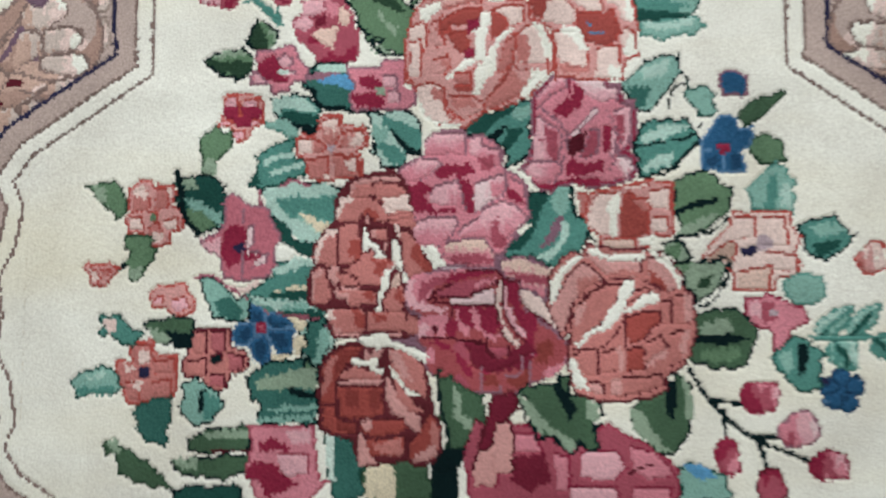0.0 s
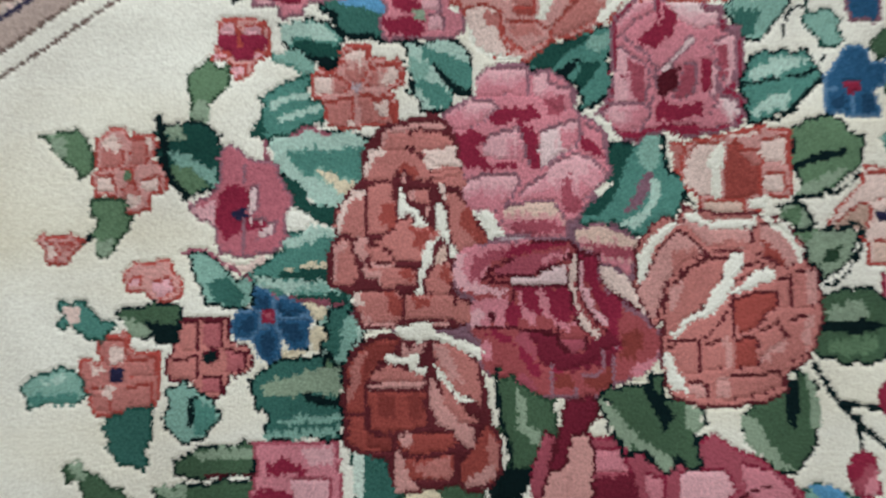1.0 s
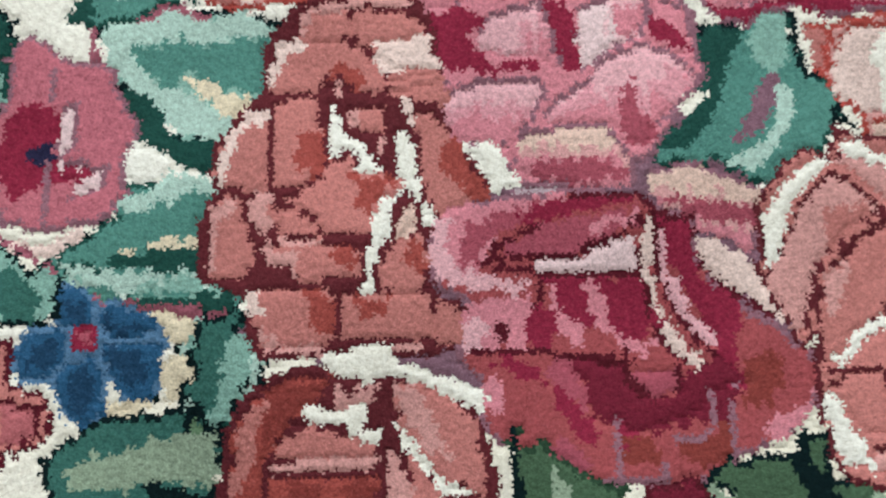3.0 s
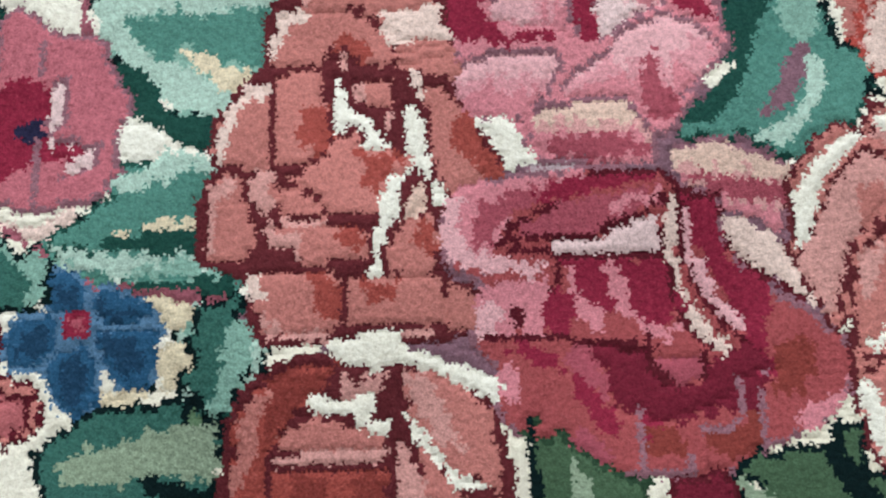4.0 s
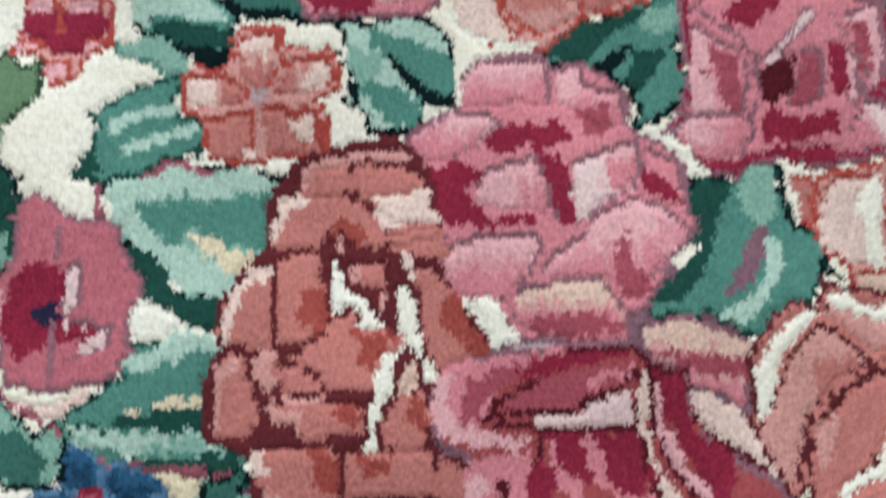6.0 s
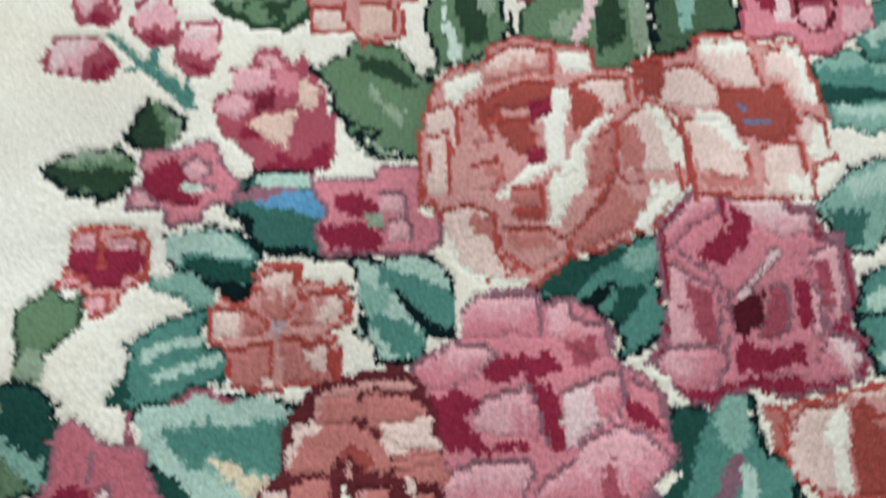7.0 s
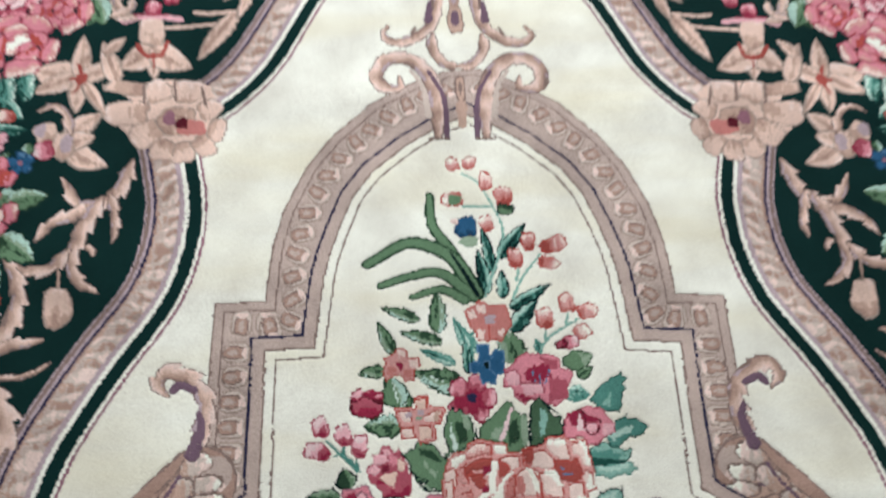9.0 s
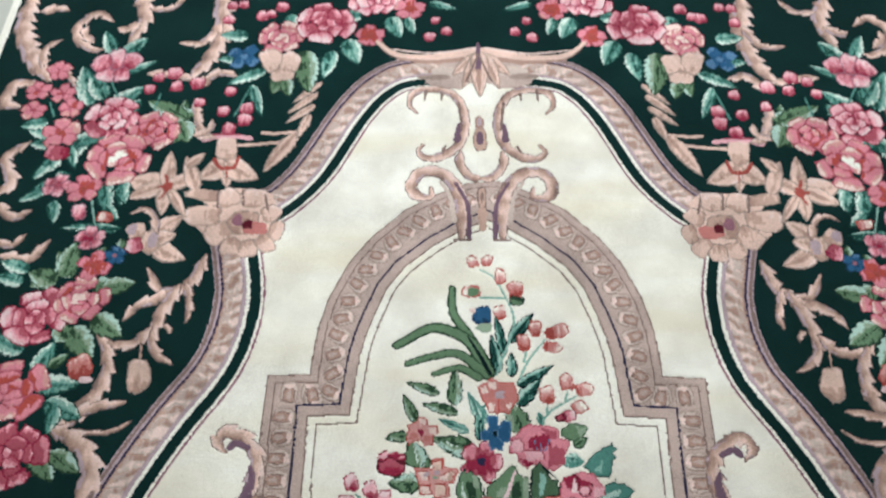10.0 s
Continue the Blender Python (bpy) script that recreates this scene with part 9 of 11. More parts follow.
area(f, "shell", [(-0.1307, 0.4093), (-0.1131, 0.4095), (-0.1031, 0.4032), (-0.1053, 0.3892), (-0.1191, 0.3899)])
shade(f, "lilac", [(-0.1167, 0.4061), (-0.1031, 0.4041), (-0.1047, 0.3947), (-0.1164, 0.3946)])
area(f, "buff", [(-0.0999, 0.4280), (-0.0813, 0.4305), (-0.0800, 0.4130), (-0.0929, 0.4077), (-0.0977, 0.4128)])
area(f, "shell", [(-0.0854, 0.3979), (-0.0652, 0.4102), (-0.0541, 0.4060), (-0.0615, 0.3876), (-0.0834, 0.3873)])
shade(f, "tan", [(-0.0670, 0.4067), (-0.0571, 0.4068), (-0.0626, 0.3892), (-0.0718, 0.3934)])
area(f, "shell", [(-0.1217, 0.3798), (-0.1033, 0.3821), (-0.1001, 0.3643), (-0.1198, 0.3629)])
area(f, "buff", [(-0.0954, 0.3822), (-0.0743, 0.3845), (-0.0706, 0.3613), (-0.0932, 0.3570)])
area(f, "lilac", [(-0.0984, 0.4097), (-0.0866, 0.4077), (-0.0865, 0.3992), (-0.0964, 0.4012)])
area(f, "sage", [(-0.1000, 0.3969), (-0.0887, 0.3970), (-0.0886, 0.3906), (-0.0988, 0.3905)])
f = motif("rose", "small pink rose with crimson heart and pale inner petal", "rose")
ground_of(f, "pink", [(0.1445, 0.3770), (0.1527, 0.3986), (0.1851, 0.4108), (0.2120, 0.4081), (0.2217, 0.3907), (0.2316, 0.3778), (0.2294, 0.3642), (0.2120, 0.3577), (0.1985, 0.3431), (0.1800, 0.3450), (0.1742, 0.3574), (0.1431, 0.3551)])
shade(f, "crimson", [(0.1517, 0.3964), (0.1732, 0.4085), (0.1876, 0.3946), (0.2056, 0.3862), (0.1964, 0.3809), (0.1814, 0.3829), (0.1799, 0.3722), (0.1718, 0.3679), (0.1574, 0.3805)])
area(f, "petal", [(0.1723, 0.4019), (0.1778, 0.3967), (0.1823, 0.3701), (0.1656, 0.3700), (0.1691, 0.3858)])
area(f, "candy", [(0.1839, 0.3816), (0.2047, 0.3853), (0.2008, 0.3690), (0.1899, 0.3621), (0.1842, 0.3701)])
stroke([(0.1708, 0.4054), (0.1780, 0.4011), (0.1831, 0.3731)], 0.0013, 0.0012, "maroon", f)
stroke([(0.1815, 0.3701), (0.1897, 0.3609), (0.2023, 0.3690), (0.2075, 0.3883)], 0.0014, 0.0014, "maroon", f)
shade(f, "candy", [(0.2074, 0.3776), (0.2297, 0.3778), (0.2276, 0.3650), (0.2104, 0.3598)])
f = motif("blossom", "peach square-petalled blossom with rust heart and blue stamens", "coral")
ground_of(f, "blush", [(0.0715, 0.3419), (0.1068, 0.3462), (0.1117, 0.3586), (0.1456, 0.3635), (0.1518, 0.3527), (0.1784, 0.3554), (0.1838, 0.3376), (0.1870, 0.3075), (0.1873, 0.2718), (0.1738, 0.2680), (0.1728, 0.2456), (0.1382, 0.2458), (0.0998, 0.2474), (0.0991, 0.2840), (0.0940, 0.3065), (0.0727, 0.3103)])
area(f, "rust", [(0.0738, 0.3390), (0.0912, 0.3412), (0.0929, 0.3183), (0.0773, 0.3143)])
area(f, "shell", [(0.0926, 0.3363), (0.1069, 0.3392), (0.1255, 0.3232), (0.1219, 0.3073), (0.0842, 0.3103)])
area(f, "shell", [(0.1146, 0.3536), (0.1442, 0.3580), (0.1494, 0.3395), (0.1529, 0.3225), (0.1362, 0.3212), (0.1208, 0.3312), (0.1119, 0.3454)])
shade(f, "ivory", [(0.1146, 0.3536), (0.1441, 0.3572), (0.1449, 0.3448), (0.1166, 0.3446)])
area(f, "shell", [(0.1549, 0.3477), (0.1772, 0.3520), (0.1824, 0.3356), (0.1825, 0.3095), (0.1716, 0.3106), (0.1654, 0.3274), (0.1559, 0.3314)])
shade(f, "ivory", [(0.1659, 0.3519), (0.1792, 0.3504), (0.1834, 0.3106), (0.1737, 0.3126), (0.1731, 0.3355)])
area(f, "rust", [(0.1252, 0.3208), (0.1508, 0.3201), (0.1626, 0.3258), (0.1692, 0.3035), (0.1648, 0.2871), (0.1466, 0.2856), (0.1326, 0.2894), (0.1218, 0.3065)])
area(f, "shell", [(0.1716, 0.3047), (0.1834, 0.3027), (0.1848, 0.2745), (0.1721, 0.2737), (0.1698, 0.2918)])
shade(f, "ivory", [(0.1817, 0.3035), (0.1854, 0.2741), (0.1719, 0.2726), (0.1758, 0.2879)])
area(f, "shell", [(0.0985, 0.3006), (0.1233, 0.3034), (0.1355, 0.2833), (0.1364, 0.2606), (0.1152, 0.2606), (0.1036, 0.2681)])
shade(f, "ivory", [(0.1034, 0.3026), (0.1234, 0.3042), (0.1372, 0.2794), (0.1245, 0.2814), (0.1170, 0.2948)])
shade(f, "salmon", [(0.1032, 0.2644), (0.1366, 0.2624), (0.1356, 0.2539), (0.1074, 0.2532)])
area(f, "shell", [(0.1434, 0.2833), (0.1682, 0.2852), (0.1702, 0.2605), (0.1675, 0.2482), (0.1422, 0.2494)])
shade(f, "ivory", [(0.1558, 0.2594), (0.1703, 0.2613), (0.1675, 0.2482), (0.1579, 0.2483)])
stroke([(0.1320, 0.3160), (0.1338, 0.3093), (0.1379, 0.3042)], 0.0011, 0.0010, "steel", f)
stroke([(0.1372, 0.2976), (0.1506, 0.2976)], 0.0011, 0.0010, "steel", f)
f = motif("rose", "large peach rose with ivory streaks and coral outlines", "coral")
ground_of(f, "blush", [(-0.0611, 0.2436), (-0.0610, 0.2840), (-0.0553, 0.3107), (-0.0482, 0.3272), (-0.0366, 0.3372), (-0.0212, 0.3373), (-0.0173, 0.3494), (0.0001, 0.3590), (0.0236, 0.3538), (0.0479, 0.3499), (0.0506, 0.3357), (0.0723, 0.3338), (0.0745, 0.3150), (0.0885, 0.3100), (0.0991, 0.2878), (0.0999, 0.2595), (0.0783, 0.2412)])
ground_of(f, "blush", [(-0.0548, 0.2928), (-0.0560, 0.2501), (-0.0445, 0.2284), (-0.0406, 0.2115), (-0.0255, 0.2001), (0.0042, 0.1962), (0.0271, 0.2134), (0.0419, 0.2148), (0.0747, 0.2295), (0.0951, 0.2597), (0.0946, 0.2990), (-0.0546, 0.3034)])
fade(f, "shell", "salmon", -70, [(-0.0167, 0.3438), (-0.0001, 0.3536), (0.0233, 0.3489), (0.0242, 0.3307), (0.0099, 0.3318), (-0.0083, 0.3258), (-0.0191, 0.3226)])
area(f, "ivory", [(-0.0439, 0.3264), (-0.0231, 0.3337), (-0.0205, 0.3245), (-0.0298, 0.3186), (-0.0371, 0.3108), (-0.0441, 0.3139)])
area(f, "shell", [(-0.0554, 0.3061), (-0.0441, 0.3119), (-0.0353, 0.3100), (-0.0338, 0.2954), (-0.0376, 0.2765), (-0.0479, 0.2795), (-0.0548, 0.2908)])
area(f, "ivory", [(0.0249, 0.3448), (0.0459, 0.3478), (0.0468, 0.3328), (0.0315, 0.3320)])
area(f, "shell", [(0.0356, 0.3280), (0.0677, 0.3301), (0.0684, 0.3111), (0.0551, 0.3052), (0.0485, 0.3142), (0.0382, 0.3220)])
area(f, "rust", [(0.0312, 0.3260), (0.0417, 0.3205), (0.0518, 0.3103), (0.0475, 0.2986), (0.0328, 0.2909), (0.0320, 0.3071)])
area(f, "rust", [(-0.0157, 0.3179), (0.0061, 0.3282), (0.0222, 0.3267), (0.0234, 0.3141), (0.0124, 0.3070), (-0.0089, 0.3062), (-0.0198, 0.2946), (-0.0267, 0.3023)])
shade(f, "crimson", [(0.0072, 0.3109), (0.0224, 0.3149), (0.0217, 0.3024), (0.0050, 0.3004)])
area(f, "blush", [(-0.0335, 0.3100), (-0.0192, 0.3179), (-0.0231, 0.3023), (-0.0130, 0.2870), (-0.0271, 0.2832), (-0.0321, 0.2946)])
area(f, "rust", [(-0.0162, 0.2984), (0.0016, 0.3023), (0.0117, 0.2908), (0.0074, 0.2720), (-0.0062, 0.2832)])
area(f, "crimson", [(0.0042, 0.2802), (0.0135, 0.2847), (0.0168, 0.2738), (0.0055, 0.2701)])
area(f, "salmon", [(0.0470, 0.2909), (0.0600, 0.2986), (0.0578, 0.2682), (0.0446, 0.2534), (0.0376, 0.2534), (0.0425, 0.2757)])
area(f, "shell", [(0.0627, 0.3025), (0.0771, 0.3111), (0.0900, 0.2948), (0.0937, 0.2757), (0.0944, 0.2644), (0.0735, 0.2667), (0.0635, 0.2652), (0.0611, 0.2794)])
shade(f, "ivory", [(0.0771, 0.3119), (0.0861, 0.3072), (0.0951, 0.2878), (0.0966, 0.2651), (0.0898, 0.2681), (0.0843, 0.2909)])
shade(f, "salmon", [(0.0597, 0.2955), (0.0704, 0.2955), (0.0749, 0.2757), (0.0698, 0.2652), (0.0595, 0.2682)])
area(f, "ivory", [(0.0220, 0.3216), (0.0317, 0.3216), (0.0302, 0.3071), (0.0258, 0.2908), (0.0267, 0.2757), (0.0316, 0.2682), (0.0152, 0.2682), (0.0164, 0.2947), (0.0132, 0.3008), (0.0211, 0.3047)])
area(f, "ivory", [(0.0478, 0.3032), (0.0578, 0.3040), (0.0441, 0.2909), (0.0362, 0.2757), (0.0390, 0.2652), (0.0349, 0.2534), (0.0269, 0.2476), (0.0142, 0.2476), (0.0175, 0.2652), (0.0245, 0.2671), (0.0306, 0.2817), (0.0401, 0.2947)])
area(f, "ivory", [(0.0167, 0.2716), (0.0129, 0.2645), (0.0005, 0.2572), (-0.0101, 0.2477), (-0.0183, 0.2477), (-0.0035, 0.2608), (0.0038, 0.2708)])
area(f, "shell", [(-0.0533, 0.2911), (-0.0417, 0.2928), (-0.0404, 0.2668), (-0.0416, 0.2516), (-0.0538, 0.2517)])
area(f, "blush", [(-0.0301, 0.2694), (-0.0127, 0.2769), (-0.0097, 0.2631), (-0.0164, 0.2530), (-0.0292, 0.2541)])
shade(f, "salmon", [(-0.0222, 0.2728), (-0.0095, 0.2665), (-0.0130, 0.2590), (-0.0212, 0.2625)])
area(f, "shell", [(-0.0455, 0.2426), (-0.0295, 0.2464), (-0.0176, 0.2396), (-0.0156, 0.2192), (-0.0074, 0.2030), (-0.0224, 0.2017), (-0.0370, 0.2099), (-0.0447, 0.2229)])
shade(f, "ivory", [(-0.0466, 0.2294), (-0.0398, 0.2164), (-0.0283, 0.2050), (-0.0014, 0.2020), (0.0019, 0.1981), (-0.0255, 0.1995), (-0.0421, 0.2116)])
shade(f, "salmon", [(-0.0328, 0.2415), (-0.0177, 0.2380), (-0.0184, 0.2225), (-0.0304, 0.2260)])
area(f, "blush", [(-0.0120, 0.2306), (0.0126, 0.2326), (0.0243, 0.2242), (0.0267, 0.2154), (0.0110, 0.2075), (-0.0041, 0.2078), (-0.0126, 0.2192)])
shade(f, "salmon", [(-0.0090, 0.2296), (0.0124, 0.2293), (0.0178, 0.2188), (-0.0067, 0.2159)])
area(f, "salmon", [(-0.0076, 0.2556), (0.0143, 0.2588), (0.0118, 0.2443), (-0.0052, 0.2428)])
area(f, "rust", [(-0.0068, 0.2421), (0.0132, 0.2426), (0.0128, 0.2353), (-0.0056, 0.2355)])
area(f, "ivory", [(0.0171, 0.2628), (0.0309, 0.2644), (0.0294, 0.2525), (0.0203, 0.2325), (0.0132, 0.2319), (0.0150, 0.2459)])
area(f, "salmon", [(0.0243, 0.2242), (0.0449, 0.2516), (0.0537, 0.2625), (0.0769, 0.2581), (0.0825, 0.2512), (0.0649, 0.2313), (0.0423, 0.2204), (0.0296, 0.2140)])
shade(f, "blush", [(0.0519, 0.2597), (0.0769, 0.2581), (0.0725, 0.2452), (0.0634, 0.2487)])
shade(f, "ivory", [(0.0739, 0.2599), (0.0923, 0.2545), (0.0870, 0.2464), (0.0677, 0.2286), (0.0587, 0.2247), (0.0724, 0.2446)])
stroke([(0.0556, 0.2659), (0.0444, 0.2456), (0.0360, 0.2373)], 0.0019, 0.0018, "rust", f)
stroke([(-0.0176, 0.2396), (-0.0149, 0.2215), (-0.0084, 0.2117), (0.0018, 0.2061)], 0.0014, 0.0014, "coral", f)
f = motif("leaf", "dark moss leaf with pale edge and black vein", "ink")
ground_of(f, "moss_leaf", [(0.0583, -0.0789), (0.0698, -0.0722), (0.0974, -0.0700), (0.1022, -0.0587), (0.1136, -0.0610), (0.1155, -0.0792), (0.1337, -0.0860), (0.1402, -0.0996), (0.1376, -0.1109), (0.1396, -0.1244), (0.1416, -0.1379), (0.1302, -0.1378), (0.1236, -0.1288), (0.1164, -0.1423), (0.1074, -0.1377), (0.0963, -0.1242), (0.0826, -0.1287), (0.0804, -0.1197), (0.0692, -0.1106), (0.0649, -0.0926)])
shade(f, "sage", [(0.0573, -0.0812), (0.0696, -0.0858), (0.0808, -0.1017), (0.0920, -0.1130), (0.1055, -0.1220), (0.1199, -0.1288), (0.1142, -0.1409), (0.1052, -0.1355), (0.0918, -0.1220), (0.0782, -0.1174), (0.0649, -0.0971)])
shade(f, "sage", [(0.1305, -0.0860), (0.1426, -0.0929), (0.1422, -0.1109), (0.1299, -0.1095)])
area(f, "ink", [(0.0964, -0.0745), (0.1022, -0.0577), (0.1051, -0.0746), (0.1162, -0.0882), (0.1206, -0.0973), (0.1125, -0.1117), (0.1074, -0.0972), (0.0994, -0.0836)])
stroke([(0.0582, -0.0835), (0.0657, -0.0993), (0.0692, -0.1106), (0.0782, -0.1174), (0.0803, -0.1287), (0.0963, -0.1242), (0.1097, -0.1400), (0.1188, -0.1400), (0.1236, -0.1288), (0.1324, -0.1387), (0.1416, -0.1370), (0.1398, -0.1154), (0.1468, -0.1100), (0.1441, -0.0883)], 0.0014, 0.0014, "ink", f)
f = motif("leaf", "dark moss leaf with sage edge and black heart", "ink")
ground_of(f, "moss_leaf", [(0.1745, -0.0975), (0.1886, -0.0840), (0.2163, -0.0750), (0.2145, -0.0614), (0.2261, -0.0569), (0.2371, -0.0705), (0.2383, -0.1023), (0.2330, -0.1248), (0.2187, -0.1435), (0.2074, -0.1413), (0.1918, -0.1300), (0.1776, -0.1164)])
shade(f, "sage", [(0.1746, -0.0952), (0.1881, -0.0998), (0.1989, -0.1201), (0.2099, -0.1336), (0.2173, -0.1435), (0.2052, -0.1399), (0.1873, -0.1277), (0.1768, -0.1119)])
shade(f, "sage", [(0.2260, -0.0591), (0.2378, -0.0751), (0.2392, -0.1023), (0.2313, -0.1076), (0.2299, -0.0805)])
shade(f, "ink", [(0.2110, -0.0704), (0.2211, -0.0673), (0.2237, -0.0886), (0.2176, -0.1076), (0.2101, -0.0985)])
f = motif("leaf", "moss leaf with wavy pale vein", "moss")
ground_of(f, "moss_leaf", [(-0.0226, -0.0582), (-0.0034, -0.0696), (0.0148, -0.0824), (0.0271, -0.0802), (0.0268, -0.1105), (0.0143, -0.1203), (0.0050, -0.1383), (-0.0118, -0.1360), (-0.0130, -0.1148), (-0.0220, -0.1058)])
shade(f, "sage", [(-0.0058, -0.0742), (0.0019, -0.0833), (0.0018, -0.1014), (0.0154, -0.1104), (0.0098, -0.1181), (-0.0047, -0.1058), (-0.0068, -0.0878)])
stroke([(-0.0235, -0.0582), (-0.0218, -0.0786), (-0.0197, -0.0968), (-0.0130, -0.1193), (-0.0109, -0.1373)], 0.0019, 0.0018, "ink", f)
area(f, "ink", [(-0.0154, -0.1373), (0.0060, -0.1365), (0.0012, -0.1561), (-0.0202, -0.1641)])
f = motif("bud", "crimson folded bud with pale stem", "maroon")
ground_of(f, "maroon_crimson", [(0.0321, -0.0834), (0.0569, -0.0780), (0.0612, -0.0971), (0.0473, -0.1105), (0.0371, -0.1249), (0.0323, -0.1384), (0.0177, -0.1405), (0.0249, -0.1150), (0.0297, -0.0969)])
area(f, "blush", [(0.0372, -0.1114), (0.0519, -0.1061), (0.0562, -0.1241), (0.0556, -0.1621), (0.0357, -0.1621), (0.0323, -0.1384)])
area(f, "rose", [(0.0154, -0.1059), (0.0258, -0.1127), (0.0210, -0.1374), (0.0139, -0.1606), (0.0025, -0.1606), (0.0074, -0.1329)])
f = motif("leaf", "dark green leaf with pale jade stripes", "ink")
ground_of(f, "pine_teal", [(-0.2235, -0.0651), (-0.2053, -0.0515), (-0.1778, -0.0425), (-0.1493, -0.0554), (-0.1467, -0.1152), (-0.2101, -0.1127), (-0.2103, -0.1005), (-0.2234, -0.0742)])
shade(f, "sage", [(-0.2143, -0.0697), (-0.1685, -0.0562), (-0.1492, -0.0577), (-0.1491, -0.0790), (-0.1684, -0.0744), (-0.1958, -0.0811), (-0.2119, -0.0765)])
area(f, "ink", [(-0.1808, -0.0748), (-0.1638, -0.0794), (-0.1468, -0.0827), (-0.1546, -0.0890), (-0.1761, -0.0844)])
shade(f, "jade", [(-0.2103, -0.1014), (-0.1774, -0.0939), (-0.1468, -0.0954), (-0.1467, -0.0999), (-0.1819, -0.1016)])
shade(f, "jade", [(-0.2138, -0.1078), (-0.1490, -0.1053), (-0.1490, -0.1112), (-0.2092, -0.1132)])
f = motif("leaf", "soft green leaf with black vein and pale edge", "ink")
ground_of(f, "leaf", [(0.2232, 0.1429), (0.2468, 0.1509), (0.2700, 0.1460), (0.2821, 0.1308), (0.2790, 0.1087), (0.2539, 0.0853), (0.2249, 0.0807), (0.2210, 0.1052)])
shade(f, "sage", [(0.2228, 0.0878), (0.2403, 0.0957), (0.2695, 0.1059), (0.2541, 0.0900), (0.2352, 0.0830)])
area(f, "ink", [(0.2221, 0.1085), (0.2410, 0.1178), (0.2655, 0.1224), (0.2699, 0.1167), (0.2455, 0.1112), (0.2257, 0.1042)])
stroke([(0.2235, 0.0808), (0.2492, 0.0835), (0.2681, 0.0909), (0.2787, 0.1026)], 0.0013, 0.0012, "ink", f)
f = motif("leaf", "teal leaf with black serrated edges", "ink")
ground_of(f, "teal", [(0.1864, 0.1993), (0.2064, 0.2083), (0.2439, 0.2034), (0.2517, 0.1856), (0.2333, 0.1657), (0.2187, 0.1510), (0.1905, 0.1440), (0.1810, 0.1754)])
shade(f, "mint", [(0.1893, 0.1849), (0.2156, 0.2001), (0.2399, 0.1952), (0.2151, 0.1848), (0.1914, 0.1778)])
shade(f, "mint", [(0.1897, 0.1492), (0.1956, 0.1611), (0.2250, 0.1714), (0.2189, 0.1562)])
stroke([(0.1820, 0.1754), (0.2103, 0.1810), (0.2386, 0.1857), (0.2518, 0.2000)], 0.0014, 0.0014, "ink", f)
stroke([(0.1881, 0.1440), (0.2187, 0.1496), (0.2381, 0.1704), (0.2487, 0.1785)], 0.0014, 0.0014, "ink", f)
f = motif("leaf", "grey-green leaf with dark vein", "ink")
ground_of(f, "sage", [(0.2197, 0.0607), (0.2391, 0.0583), (0.2669, 0.0572), (0.2760, 0.0535), (0.2730, 0.0349), (0.2609, 0.0210), (0.2421, 0.0119), (0.2334, 0.0258), (0.2293, 0.0444)])
shade(f, "leaf", [(0.2214, 0.0583), (0.2437, 0.0573), (0.2340, 0.0467), (0.2248, 0.0490)])
area(f, "moss", [(0.2426, 0.0257), (0.2476, 0.0373), (0.2617, 0.0419), (0.2566, 0.0280)])
stroke([(0.2505, 0.0545), (0.2762, 0.0581), (0.2764, 0.0395), (0.2655, 0.0210), (0.2560, 0.0118), (0.2420, 0.0073)], 0.0013, 0.0012, "ink", f)
f = motif("leaf", "small green leaf with dark centre", "ink")
ground_of(f, "sage", [(0.2061, 0.0724), (0.2212, 0.0817), (0.2350, 0.0746), (0.2415, 0.0606), (0.2296, 0.0537), (0.2090, 0.0607)])
shade(f, "leaf", [(0.2116, 0.0715), (0.2267, 0.0770), (0.2299, 0.0630), (0.2159, 0.0593)])
stroke([(0.2235, 0.0808), (0.2325, 0.0714), (0.2391, 0.0583), (0.2296, 0.0527)], 0.0011, 0.0010, "ink", f)
f = motif("blossom", "peach and coral blossom with ivory streak and rust heart", "coral")
ground_of(f, "blush", [(0.1278, 0.1046), (0.1306, 0.1253), (0.1401, 0.1300), (0.1668, 0.1346), (0.1974, 0.1421), (0.2221, 0.1391), (0.2232, 0.1005), (0.2203, 0.0826), (0.2017, 0.0804), (0.2000, 0.0715), (0.1836, 0.0669), (0.1465, 0.0670), (0.1445, 0.0820), (0.1331, 0.0891)])
area(f, "shell", [(0.1310, 0.0999), (0.1409, 0.1262), (0.1644, 0.1309), (0.1616, 0.1139), (0.1608, 0.0834), (0.1469, 0.0834), (0.1354, 0.0905)])
area(f, "ivory", [(0.1523, 0.1139), (0.1667, 0.1309), (0.1636, 0.0810), (0.1571, 0.0810)])
area(f, "rust", [(0.1685, 0.1261), (0.1807, 0.1289), (0.1973, 0.1053), (0.1967, 0.0841), (0.1793, 0.0791), (0.1654, 0.0819)])
area(f, "salmon", [(0.1781, 0.1214), (0.1946, 0.1241), (0.1997, 0.1100), (0.1895, 0.1091)])
area(f, "shell", [(0.1980, 0.1307), (0.2182, 0.1349), (0.2189, 0.1099), (0.1998, 0.1114), (0.1944, 0.1185)])
area(f, "shell", [(0.1996, 0.1043), (0.2173, 0.1042), (0.2182, 0.0887), (0.2027, 0.0841), (0.1968, 0.0902)])
area(f, "shell", [(0.1715, 0.1356), (0.1973, 0.1397), (0.1972, 0.1336), (0.1760, 0.1294)])
